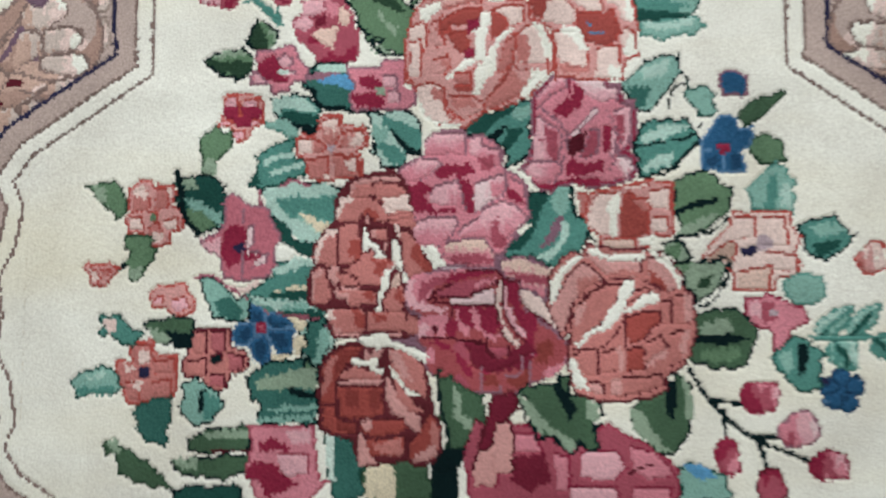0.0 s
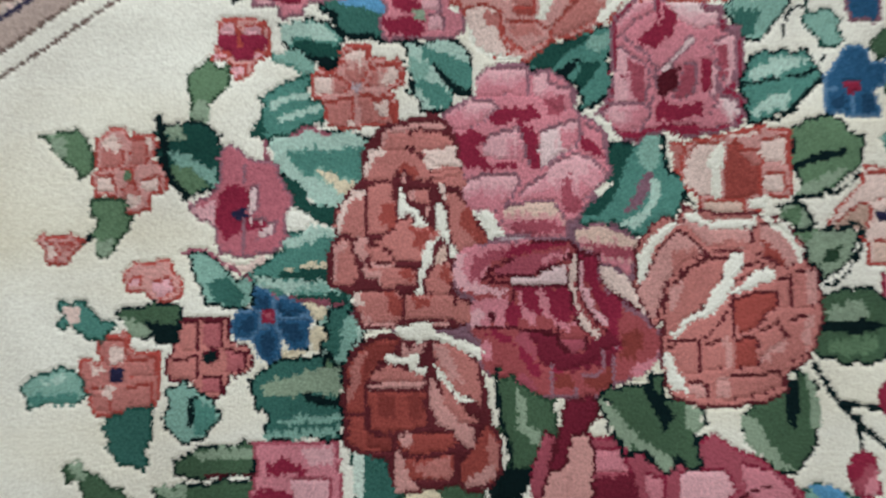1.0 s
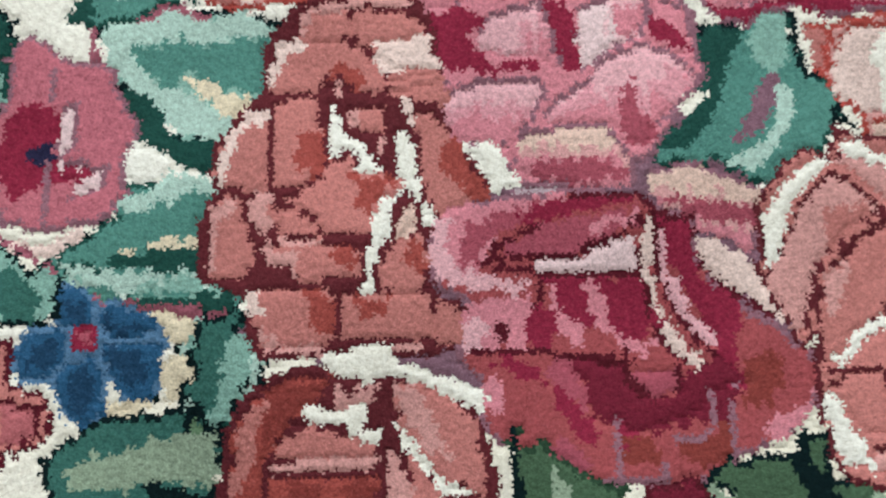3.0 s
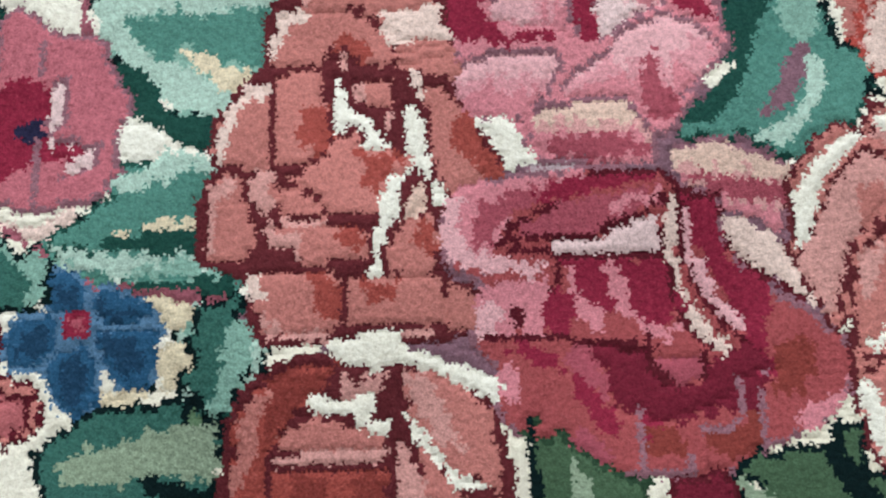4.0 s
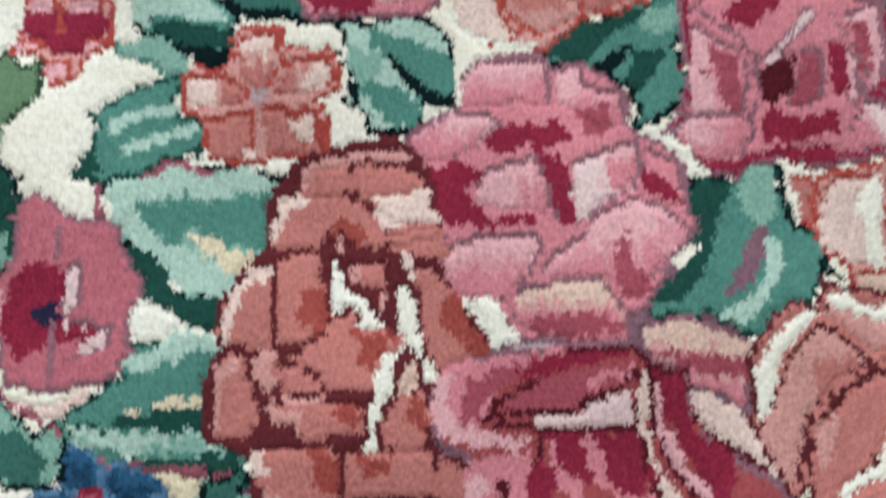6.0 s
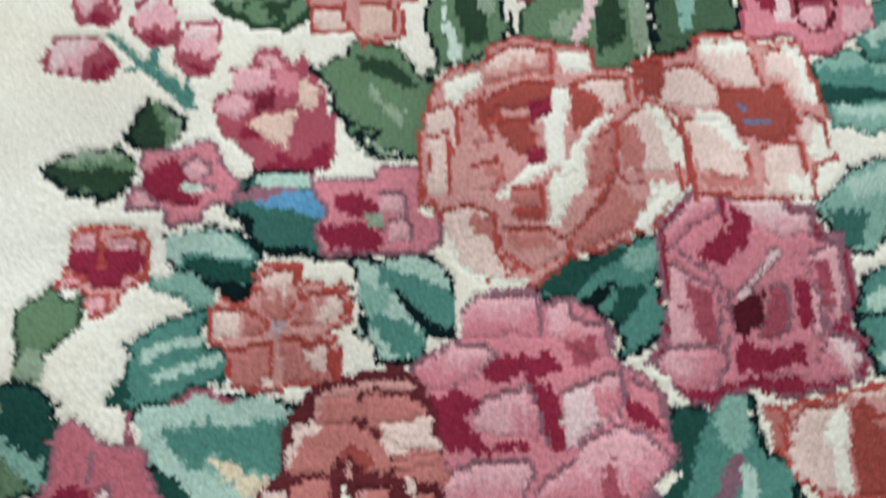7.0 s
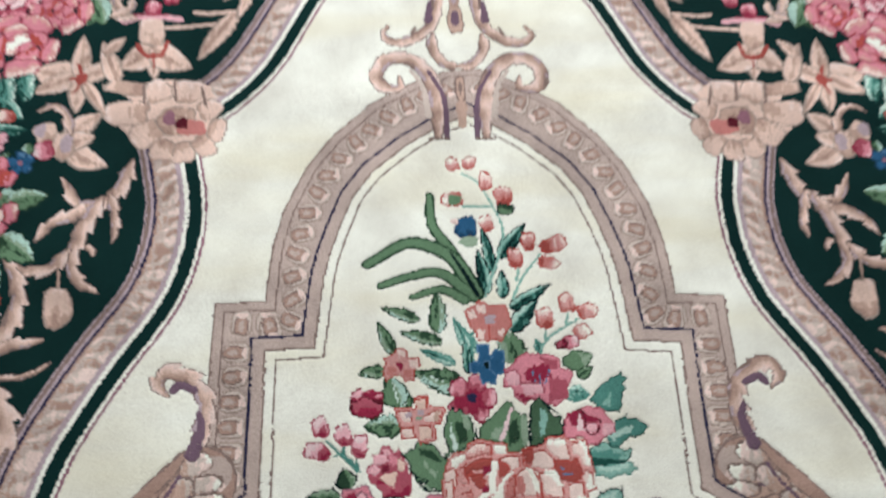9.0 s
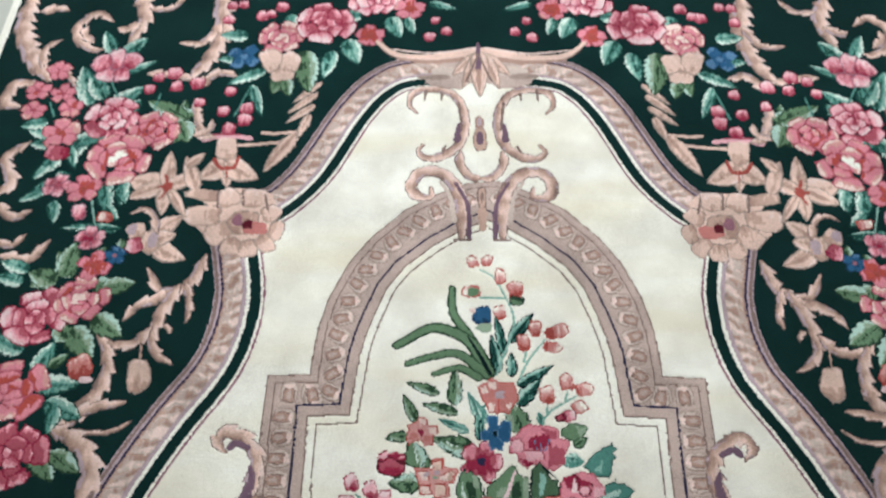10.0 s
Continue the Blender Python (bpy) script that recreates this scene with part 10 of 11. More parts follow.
area(f, "ivory", [(0.1863, 0.0790), (0.2027, 0.0832), (0.2001, 0.0738), (0.1861, 0.0720)])
area(f, "buff", [(0.1478, 0.0811), (0.1840, 0.0809), (0.1837, 0.0697), (0.1498, 0.0698)])
area(f, "salmon", [(0.1223, 0.1291), (0.1367, 0.1263), (0.1315, 0.1046), (0.1241, 0.1046)])
f = motif("rose", "salmon rose with broad ivory lip and coral outlines", "wine")
ground_of(f, "salmon", [(0.0908, 0.0208), (0.0912, 0.0403), (0.1036, 0.0574), (0.1163, 0.0672), (0.1279, 0.0643), (0.1304, 0.0765), (0.1420, 0.0717), (0.1930, 0.0697), (0.1984, 0.0640), (0.2101, 0.0668), (0.2303, 0.0443), (0.2334, 0.0267), (0.2411, 0.0220), (0.2449, -0.0158), (0.2370, -0.0441), (0.2270, -0.0560), (0.2131, -0.0623), (0.2154, -0.0759), (0.1986, -0.0854), (0.1655, -0.0907), (0.1427, -0.0897), (0.1191, -0.0828), (0.1143, -0.0710), (0.1101, -0.0519), (0.1082, -0.0336), (0.1131, -0.0198), (0.1065, -0.0253), (0.0976, -0.0092), (0.0883, 0.0093)])
area(f, "blush", [(0.1015, 0.0208), (0.1111, 0.0420), (0.1277, 0.0559), (0.1436, 0.0447), (0.1490, 0.0372), (0.1340, 0.0280), (0.1222, 0.0160), (0.1149, 0.0022), (0.1099, -0.0162), (0.1030, -0.0161), (0.0920, 0.0069)])
area(f, "ivory", [(0.0934, 0.0092), (0.0929, 0.0310), (0.1020, 0.0477), (0.1162, 0.0597), (0.1287, 0.0615), (0.1216, 0.0536), (0.1116, 0.0439), (0.1050, 0.0346), (0.1000, 0.0161)])
shade(f, "salmon", [(0.1226, 0.0374), (0.1412, 0.0401), (0.1466, 0.0349), (0.1293, 0.0257), (0.1198, 0.0137)])
area(f, "blush", [(0.1326, 0.0671), (0.1418, 0.0671), (0.1555, 0.0577), (0.1903, 0.0575), (0.1898, 0.0389), (0.1736, 0.0390), (0.1505, 0.0419), (0.1392, 0.0536), (0.1301, 0.0606)])
area(f, "ivory", [(0.1303, 0.0699), (0.1419, 0.0689), (0.1533, 0.0619), (0.1906, 0.0659), (0.1903, 0.0571), (0.1555, 0.0558), (0.1371, 0.0620)])
shade(f, "salmon", [(0.1529, 0.0442), (0.1877, 0.0464), (0.1898, 0.0389), (0.1550, 0.0372)])
area(f, "blush", [(0.1951, 0.0608), (0.2113, 0.0607), (0.2203, 0.0514), (0.2291, 0.0369), (0.2279, 0.0277), (0.2148, 0.0231), (0.1988, 0.0301), (0.1946, 0.0445)])
shade(f, "ivory", [(0.1974, 0.0626), (0.2114, 0.0630), (0.2230, 0.0490), (0.2309, 0.0360), (0.2270, 0.0286), (0.2178, 0.0444), (0.2088, 0.0533)])
shade(f, "rust", [(0.1947, 0.0491), (0.2060, 0.0398), (0.2176, 0.0254), (0.1987, 0.0278)])
area(f, "salmon", [(0.1172, 0.0022), (0.1339, 0.0234), (0.1550, 0.0344), (0.1712, 0.0344), (0.1637, 0.0159), (0.1588, 0.0021), (0.1446, -0.0112), (0.1329, -0.0204), (0.1211, -0.0318), (0.1120, -0.0299), (0.1146, -0.0116)])
shade(f, "blush", [(0.1187, 0.0068), (0.1323, 0.0169), (0.1292, 0.0022), (0.1193, -0.0116)])
area(f, "salmon", [(0.1779, 0.0255), (0.1942, 0.0306), (0.1972, 0.0231), (0.1822, 0.0163), (0.1729, 0.0112), (0.1731, 0.0186)])
area(f, "rust", [(0.1725, -0.0003), (0.1911, 0.0047), (0.2073, 0.0065), (0.2092, -0.0069), (0.1998, -0.0138), (0.1926, -0.0252), (0.1763, -0.0302), (0.1698, -0.0164)])
area(f, "salmon", [(0.2076, 0.0162), (0.2193, 0.0184), (0.2184, -0.0097), (0.2115, -0.0097)])
area(f, "salmon", [(0.2216, 0.0207), (0.2356, 0.0230), (0.2397, -0.0070), (0.2230, -0.0097)])
shade(f, "blush", [(0.2309, 0.0212), (0.2392, 0.0216), (0.2401, -0.0070), (0.2323, -0.0079)])
area(f, "salmon", [(0.2182, -0.0161), (0.2367, -0.0139), (0.2341, -0.0345), (0.2286, -0.0505), (0.2170, -0.0527), (0.2153, -0.0344)])
shade(f, "blush", [(0.2297, -0.0148), (0.2371, -0.0139), (0.2341, -0.0345), (0.2282, -0.0477), (0.2259, -0.0340)])
area(f, "salmon", [(0.1140, -0.0432), (0.1257, -0.0341), (0.1440, -0.0346), (0.1434, -0.0615), (0.1319, -0.0638), (0.1230, -0.0524)])
area(f, "ivory", [(0.1117, -0.0432), (0.1185, -0.0450), (0.1233, -0.0569), (0.1300, -0.0660), (0.1320, -0.0779), (0.1179, -0.0751), (0.1154, -0.0614)])
area(f, "blush", [(0.1323, -0.0665), (0.1500, -0.0707), (0.1498, -0.0820), (0.1320, -0.0797)])
area(f, "salmon", [(0.1472, -0.0365), (0.1647, -0.0342), (0.1669, -0.0571), (0.1480, -0.0593)])
shade(f, "blush", [(0.1615, -0.0342), (0.1684, -0.0338), (0.1678, -0.0571), (0.1637, -0.0575)])
area(f, "rust", [(0.1716, -0.0343), (0.1901, -0.0298), (0.1917, -0.0549), (0.1710, -0.0594)])
area(f, "salmon", [(0.1935, -0.0257), (0.2070, -0.0184), (0.2158, -0.0344), (0.1988, -0.0481), (0.1881, -0.0526)])
shade(f, "blush", [(0.2037, -0.0385), (0.2153, -0.0340), (0.2081, -0.0454), (0.1894, -0.0544)])
area(f, "salmon", [(0.1571, -0.0639), (0.2076, -0.0595), (0.2123, -0.0709), (0.1956, -0.0777), (0.1657, -0.0843), (0.1544, -0.0798)])
shade(f, "blush", [(0.1548, -0.0639), (0.1663, -0.0639), (0.1640, -0.0798), (0.1553, -0.0802)])
area(f, "ivory", [(0.1712, 0.0372), (0.1810, 0.0371), (0.1807, 0.0278), (0.1735, 0.0163), (0.1685, 0.0025), (0.1612, -0.0090), (0.1496, -0.0159), (0.1379, -0.0204), (0.1285, -0.0295), (0.1234, -0.0345), (0.1202, -0.0300), (0.1325, -0.0176), (0.1465, -0.0103), (0.1533, 0.0030), (0.1628, 0.0145), (0.1621, 0.0237)])
area(f, "ivory", [(0.2060, 0.0231), (0.2048, 0.0125), (0.1941, 0.0111), (0.1870, 0.0070), (0.1731, 0.0020), (0.1652, 0.0020), (0.1770, 0.0098), (0.1841, 0.0167), (0.1935, 0.0232)])
stroke([(0.1457, 0.0345), (0.1736, 0.0376), (0.1966, 0.0324), (0.2193, 0.0212)], 0.0011, 0.0010, "wine", f)
stroke([(0.1143, -0.0290), (0.1148, -0.0061), (0.1268, 0.0170), (0.1503, 0.0331)], 0.0011, 0.0010, "wine", f)
stroke([(0.1109, -0.0345), (0.1441, -0.0337), (0.1629, -0.0164), (0.1712, 0.0006)], 0.0011, 0.0010, "wine", f)
stroke([(0.1694, 0.0020), (0.1712, -0.0155), (0.1703, -0.0338)], 0.0011, 0.0010, "wine", f)
f = motif("rose", "brick and salmon rose with ivory inner petals and wine outlines", "wine")
ground_of(f, "wine", [(-0.1470, -0.0563), (-0.1401, -0.0417), (-0.1273, -0.0317), (-0.1043, -0.0268), (-0.0675, -0.0315), (-0.0436, -0.0408), (-0.0340, -0.0559), (-0.0296, -0.0786), (-0.0275, -0.0990), (-0.0185, -0.1148), (-0.0187, -0.1426), (-0.0260, -0.1520), (-0.0451, -0.1586), (-0.0542, -0.1515), (-0.0860, -0.1563), (-0.1042, -0.1584), (-0.1097, -0.1423), (-0.1120, -0.1311), (-0.1316, -0.1270), (-0.1462, -0.1197), (-0.1491, -0.0872)])
area(f, "rust", [(-0.1433, -0.0582), (-0.1364, -0.0445), (-0.1204, -0.0354), (-0.1020, -0.0327), (-0.1089, -0.0446), (-0.1226, -0.0560), (-0.1295, -0.0696), (-0.1317, -0.0923), (-0.1431, -0.0922)])
shade(f, "salmon", [(-0.1433, -0.0582), (-0.1364, -0.0463), (-0.1273, -0.0409), (-0.1318, -0.0555), (-0.1363, -0.0737), (-0.1422, -0.0872)])
shade(f, "brick", [(-0.1273, -0.0372), (-0.0988, -0.0332), (-0.1089, -0.0446), (-0.1226, -0.0537), (-0.1309, -0.0650), (-0.1295, -0.0514)])
area(f, "rust", [(-0.1431, -0.0949), (-0.1317, -0.0945), (-0.1294, -0.1058), (-0.1248, -0.1194), (-0.1088, -0.1239), (-0.1316, -0.1238), (-0.1430, -0.1148)])
area(f, "salmon", [(-0.1249, -0.0623), (-0.1089, -0.0546), (-0.0928, -0.0593), (-0.0813, -0.0625), (-0.0813, -0.0675), (-0.1272, -0.0691)])
area(f, "blush", [(-0.1272, -0.0696), (-0.0804, -0.0675), (-0.0804, -0.0716), (-0.1272, -0.0741)])
area(f, "rust", [(-0.1272, -0.0769), (-0.0813, -0.0752), (-0.0814, -0.1037), (-0.1042, -0.1082), (-0.1248, -0.1081)])
shade(f, "brick", [(-0.1203, -0.0787), (-0.1033, -0.0783), (-0.1061, -0.0991), (-0.1180, -0.0968)])
shade(f, "brick", [(-0.0951, -0.0765), (-0.0804, -0.0789), (-0.0832, -0.0992), (-0.0928, -0.0969)])
area(f, "brick", [(-0.1271, -0.1103), (-0.1088, -0.1127), (-0.1088, -0.1239), (-0.1270, -0.1193)])
area(f, "rust", [(-0.1019, -0.1127), (-0.0860, -0.1082), (-0.0586, -0.1106), (-0.0536, -0.1174), (-0.0678, -0.1241), (-0.0906, -0.1262), (-0.1019, -0.1217)])
shade(f, "blush", [(-0.1024, -0.1122), (-0.0942, -0.1100), (-0.0919, -0.1195), (-0.0997, -0.1221)])
area(f, "blush", [(-0.0758, -0.0607), (-0.0699, -0.0744), (-0.0631, -0.0880), (-0.0535, -0.0993), (-0.0421, -0.1039), (-0.0399, -0.1197), (-0.0495, -0.1201), (-0.0586, -0.1083), (-0.0700, -0.1015), (-0.0768, -0.0879)])
area(f, "salmon", [(-0.0689, -0.0653), (-0.0585, -0.0785), (-0.0448, -0.0944), (-0.0352, -0.1008), (-0.0535, -0.0998), (-0.0649, -0.0857)])
area(f, "salmon", [(-0.0744, -0.0379), (-0.0583, -0.0380), (-0.0395, -0.0517), (-0.0351, -0.0745), (-0.0352, -0.0881), (-0.0447, -0.0795), (-0.0534, -0.0794), (-0.0630, -0.0653), (-0.0721, -0.0562)])
shade(f, "blush", [(-0.0744, -0.0379), (-0.0629, -0.0398), (-0.0579, -0.0517), (-0.0488, -0.0699), (-0.0607, -0.0630), (-0.0721, -0.0516)])
area(f, "ivory", [(-0.0735, -0.0530), (-0.0648, -0.0621), (-0.0580, -0.0735), (-0.0466, -0.0804), (-0.0415, -0.0835), (-0.0516, -0.0849), (-0.0612, -0.0748), (-0.0708, -0.0630)])
area(f, "rust", [(-0.0312, -0.1039), (-0.0216, -0.1152), (-0.0218, -0.1399), (-0.0287, -0.1489), (-0.0474, -0.1533), (-0.0537, -0.1465), (-0.0514, -0.1309), (-0.0422, -0.1242), (-0.0353, -0.1107)])
shade(f, "salmon", [(-0.0289, -0.1103), (-0.0221, -0.1170), (-0.0223, -0.1373), (-0.0314, -0.1417)])
shade(f, "blush", [(-0.0496, -0.1488), (-0.0309, -0.1377), (-0.0236, -0.1301), (-0.0251, -0.1467), (-0.0451, -0.1533)])
area(f, "rust", [(-0.1019, -0.1284), (-0.0860, -0.1307), (-0.0582, -0.1263), (-0.0583, -0.1443), (-0.0860, -0.1464), (-0.0992, -0.1464)])
shade(f, "salmon", [(-0.0906, -0.1325), (-0.0587, -0.1290), (-0.0587, -0.1438), (-0.0837, -0.1451)])
area(f, "blush", [(-0.1047, -0.1235), (-0.0969, -0.1307), (-0.0924, -0.1464), (-0.0828, -0.1554), (-0.1047, -0.1557), (-0.1051, -0.1374)])
shade(f, "blush", [(-0.1006, -0.0387), (-0.0804, -0.0379), (-0.0822, -0.0465), (-0.0983, -0.0460)])
area(f, "ivory", [(-0.1144, -0.0460), (-0.0969, -0.0474), (-0.0850, -0.0438), (-0.0873, -0.0556), (-0.0781, -0.0557), (-0.0804, -0.0611), (-0.0933, -0.0602), (-0.0955, -0.0538), (-0.1089, -0.0542)])
area(f, "ivory", [(-0.1080, -0.0249), (-0.0766, -0.0182), (-0.0711, -0.0274), (-0.0436, -0.0366), (-0.0317, -0.0422), (-0.0368, -0.0499), (-0.0537, -0.0407), (-0.0721, -0.0338), (-0.0859, -0.0360), (-0.0974, -0.0337)])
f = motif("blossom", "salmon six-petalled blossom with green eye", "coral")
ground_of(f, "blush", [(-0.3555, 0.1311), (-0.3431, 0.1415), (-0.3305, 0.1424), (-0.3261, 0.1320), (-0.3220, 0.1390), (-0.3046, 0.1366), (-0.3016, 0.1238), (-0.3065, 0.1144), (-0.2943, 0.1073), (-0.2939, 0.0876), (-0.3083, 0.0848), (-0.3071, 0.0736), (-0.3228, 0.0694), (-0.3355, 0.0737), (-0.3357, 0.0849), (-0.3544, 0.0850), (-0.3576, 0.1029), (-0.3526, 0.1075), (-0.3553, 0.1217)])
area(f, "salmon", [(-0.3498, 0.1283), (-0.3407, 0.1358), (-0.3326, 0.1310), (-0.3295, 0.1188), (-0.3307, 0.1074), (-0.3493, 0.1075)])
shade(f, "shell", [(-0.3485, 0.1306), (-0.3383, 0.1358), (-0.3301, 0.1249), (-0.3473, 0.1217)])
area(f, "salmon", [(-0.3242, 0.1329), (-0.3088, 0.1328), (-0.3084, 0.1121), (-0.3251, 0.1084)])
shade(f, "shell", [(-0.3158, 0.1338), (-0.3055, 0.1319), (-0.3071, 0.1205)])
area(f, "shell", [(-0.3529, 0.1024), (-0.3375, 0.1023), (-0.3354, 0.0887), (-0.3512, 0.0887)])
area(f, "shell", [(-0.3156, 0.0999), (-0.2979, 0.1040), (-0.2977, 0.0909), (-0.3130, 0.0886)])
area(f, "salmon", [(-0.3304, 0.0952), (-0.3188, 0.0975), (-0.3137, 0.0792), (-0.3253, 0.0764), (-0.3315, 0.0835)])
shade(f, "shell", [(-0.3301, 0.0840), (-0.3157, 0.0862), (-0.3155, 0.0773), (-0.3253, 0.0760)])
area(f, "leaf", [(-0.3312, 0.1089), (-0.3209, 0.1088), (-0.3206, 0.0975), (-0.3295, 0.0976)])
f = motif("bud", "coral bud with pale heart", "coral")
ground_of(f, "blush", [(-0.4022, 0.0492), (-0.3968, 0.0548), (-0.3828, 0.0524), (-0.3713, 0.0547), (-0.3609, 0.0491), (-0.3630, 0.0421), (-0.3774, 0.0268), (-0.3923, 0.0278), (-0.3950, 0.0399)])
area(f, "shell", [(-0.3938, 0.0492), (-0.3850, 0.0468), (-0.3796, 0.0375), (-0.3841, 0.0315), (-0.3902, 0.0348)])
area(f, "salmon", [(-0.3822, 0.0464), (-0.3665, 0.0491), (-0.3709, 0.0398), (-0.3782, 0.0370)])
f = motif("bud", "double pink bud with coral outline", "coral")
ground_of(f, "blush", [(-0.3296, 0.0188), (-0.3219, 0.0289), (-0.2896, 0.0334), (-0.2862, 0.0232), (-0.2791, 0.0140), (-0.2806, -0.0008), (-0.3004, -0.0058), (-0.3107, 0.0039), (-0.3270, 0.0058)])
area(f, "candy", [(-0.3235, 0.0164), (-0.3143, 0.0210), (-0.3118, 0.0095), (-0.3220, 0.0100)])
area(f, "candy", [(-0.3041, 0.0164), (-0.2893, 0.0186), (-0.2849, 0.0070), (-0.2982, -0.0003), (-0.3039, 0.0067)])
f = motif("leaf", "soft green leaf with pale tip", "moss")
ground_of(f, "leaf", [(-0.3983, 0.1384), (-0.3712, 0.1397), (-0.3546, 0.1311), (-0.3540, 0.1075), (-0.3655, 0.0996), (-0.3797, 0.1076), (-0.3895, 0.1242)])
shade(f, "sage", [(-0.3944, 0.1341), (-0.3795, 0.1341), (-0.3743, 0.1161), (-0.3846, 0.1185)])
f = motif("leaf", "soft green leaf with pale tip", "moss")
ground_of(f, "leaf", [(-0.3557, 0.0841), (-0.3348, 0.0849), (-0.3205, 0.0699), (-0.3226, 0.0596), (-0.3339, 0.0457), (-0.3406, 0.0341), (-0.3522, 0.0342), (-0.3538, 0.0607)])
shade(f, "sage", [(-0.3534, 0.0481), (-0.3354, 0.0513), (-0.3402, 0.0364), (-0.3504, 0.0365)])
f = motif("leaf", "soft green leaf with pale tip", "moss")
ground_of(f, "leaf", [(-0.2770, 0.1879), (-0.2598, 0.2012), (-0.2446, 0.1901), (-0.2444, 0.1758), (-0.2568, 0.1630), (-0.2636, 0.1464), (-0.2763, 0.1488), (-0.2777, 0.1736)])
shade(f, "sage", [(-0.2742, 0.1631), (-0.2606, 0.1640), (-0.2603, 0.1464), (-0.2749, 0.1479)])
f = motif("leaf", "dark teal leaf with thick black edge and jade streak", "ink")
ground_of(f, "pine", [(-0.3012, 0.1522), (-0.2917, 0.1460), (-0.2707, 0.1483), (-0.2494, 0.1340), (-0.2458, 0.1118), (-0.2524, 0.0874), (-0.2766, 0.0828), (-0.2909, 0.1016), (-0.3027, 0.1120)])
shade(f, "sage", [(-0.2949, 0.1404), (-0.2823, 0.1427), (-0.2788, 0.1327), (-0.2924, 0.1323)])
shade(f, "jade", [(-0.2946, 0.1271), (-0.2772, 0.1190), (-0.2527, 0.1071), (-0.2525, 0.0897), (-0.2676, 0.1015), (-0.2873, 0.1110)])
area(f, "leaf", [(-0.2911, 0.1115), (-0.2723, 0.1072), (-0.2595, 0.0931), (-0.2766, 0.0856), (-0.2871, 0.0974)])
stroke([(-0.3021, 0.1513), (-0.2970, 0.1309), (-0.2957, 0.1120), (-0.2894, 0.0988), (-0.2789, 0.0847)], 0.0032, 0.0030, "ink", f)
f = motif("leaf", "pale jade leaf with dark patch", "ink")
ground_of(f, "jade", [(-0.2804, 0.0357), (-0.2642, 0.0403), (-0.2432, 0.0277), (-0.2245, 0.0137), (-0.2187, -0.0047), (-0.2426, -0.0102), (-0.2612, -0.0009), (-0.2740, 0.0186)])
area(f, "pine_teal", [(-0.2601, 0.0130), (-0.2431, 0.0184), (-0.2281, 0.0045), (-0.2325, -0.0079), (-0.2520, -0.0032)])
stroke([(-0.2813, 0.0362), (-0.2642, 0.0408), (-0.2432, 0.0277), (-0.2245, 0.0160)], 0.0013, 0.0012, "rose_mauve", f)
f = motif("leaf", "teal leaf with rosy patch", "pine")
ground_of(f, "teal", [(-0.3822, -0.0009), (-0.3628, -0.0009), (-0.3533, -0.0111), (-0.3361, -0.0181), (-0.3381, -0.0327), (-0.3666, -0.0331), (-0.3794, -0.0188)])
area(f, "shell", [(-0.3775, -0.0064), (-0.3627, -0.0065), (-0.3614, -0.0212), (-0.3715, -0.0211)])
f = motif("leaf", "moss leaf with black vein", "ink")
ground_of(f, "moss_leaf", [(-0.3336, -0.0075), (-0.3212, -0.0034), (-0.2842, -0.0059), (-0.2763, -0.0137), (-0.2839, -0.0238), (-0.3068, -0.0329), (-0.3262, -0.0282)])
shade(f, "sage", [(-0.3302, -0.0135), (-0.3070, -0.0205), (-0.2967, -0.0283), (-0.3206, -0.0291)])
area(f, "ink", [(-0.3103, -0.0182), (-0.2784, -0.0201), (-0.2827, -0.0375), (-0.2984, -0.0375)])
f = motif("blossom", "large pink blossom with crimson heart and navy eye", "mauve")
ground_of(f, "rose_pink", [(-0.2774, 0.0767), (-0.2580, 0.0860), (-0.2512, 0.0977), (-0.2524, 0.1165), (-0.2446, 0.1293), (-0.2352, 0.1245), (-0.2211, 0.1150), (-0.2014, 0.1126), (-0.1966, 0.0928), (-0.1872, 0.0834), (-0.1963, 0.0647), (-0.1939, 0.0507), (-0.2016, 0.0382), (-0.2247, 0.0336), (-0.2502, 0.0356), (-0.2539, 0.0593), (-0.2679, 0.0641)])
shade(f, "crimson", [(-0.2510, 0.0836), (-0.2441, 0.0939), (-0.2269, 0.0939), (-0.2243, 0.0765), (-0.2298, 0.0695), (-0.2205, 0.0629), (-0.2079, 0.0624), (-0.2102, 0.0573), (-0.2250, 0.0546), (-0.2435, 0.0500), (-0.2539, 0.0617)])
shade(f, "candy", [(-0.2751, 0.0767), (-0.2533, 0.0818), (-0.2544, 0.0640), (-0.2670, 0.0664)])
area(f, "petal", [(-0.2255, 0.0929), (-0.2181, 0.0957), (-0.2173, 0.0732), (-0.2224, 0.0676), (-0.2009, 0.0629), (-0.2055, 0.0526), (-0.2212, 0.0471), (-0.2157, 0.0555), (-0.2251, 0.0620), (-0.2271, 0.0732)])
shade(f, "crimson", [(-0.2251, 0.0620), (-0.2074, 0.0620), (-0.2134, 0.0564), (-0.2241, 0.0560)])
area(f, "navy", [(-0.2401, 0.0710), (-0.2299, 0.0756), (-0.2266, 0.0672), (-0.2372, 0.0639)])
stroke([(-0.2298, 0.0648), (-0.2303, 0.0369)], 0.0008, 0.0008, "mauve", f)
stroke([(-0.2314, 0.1212), (-0.2292, 0.0953)], 0.0008, 0.0008, "mauve", f)
area(f, "ivory", [(-0.1950, 0.0717), (-0.1834, 0.0726), (-0.1731, 0.0646), (-0.1832, 0.0544), (-0.1935, 0.0591)])


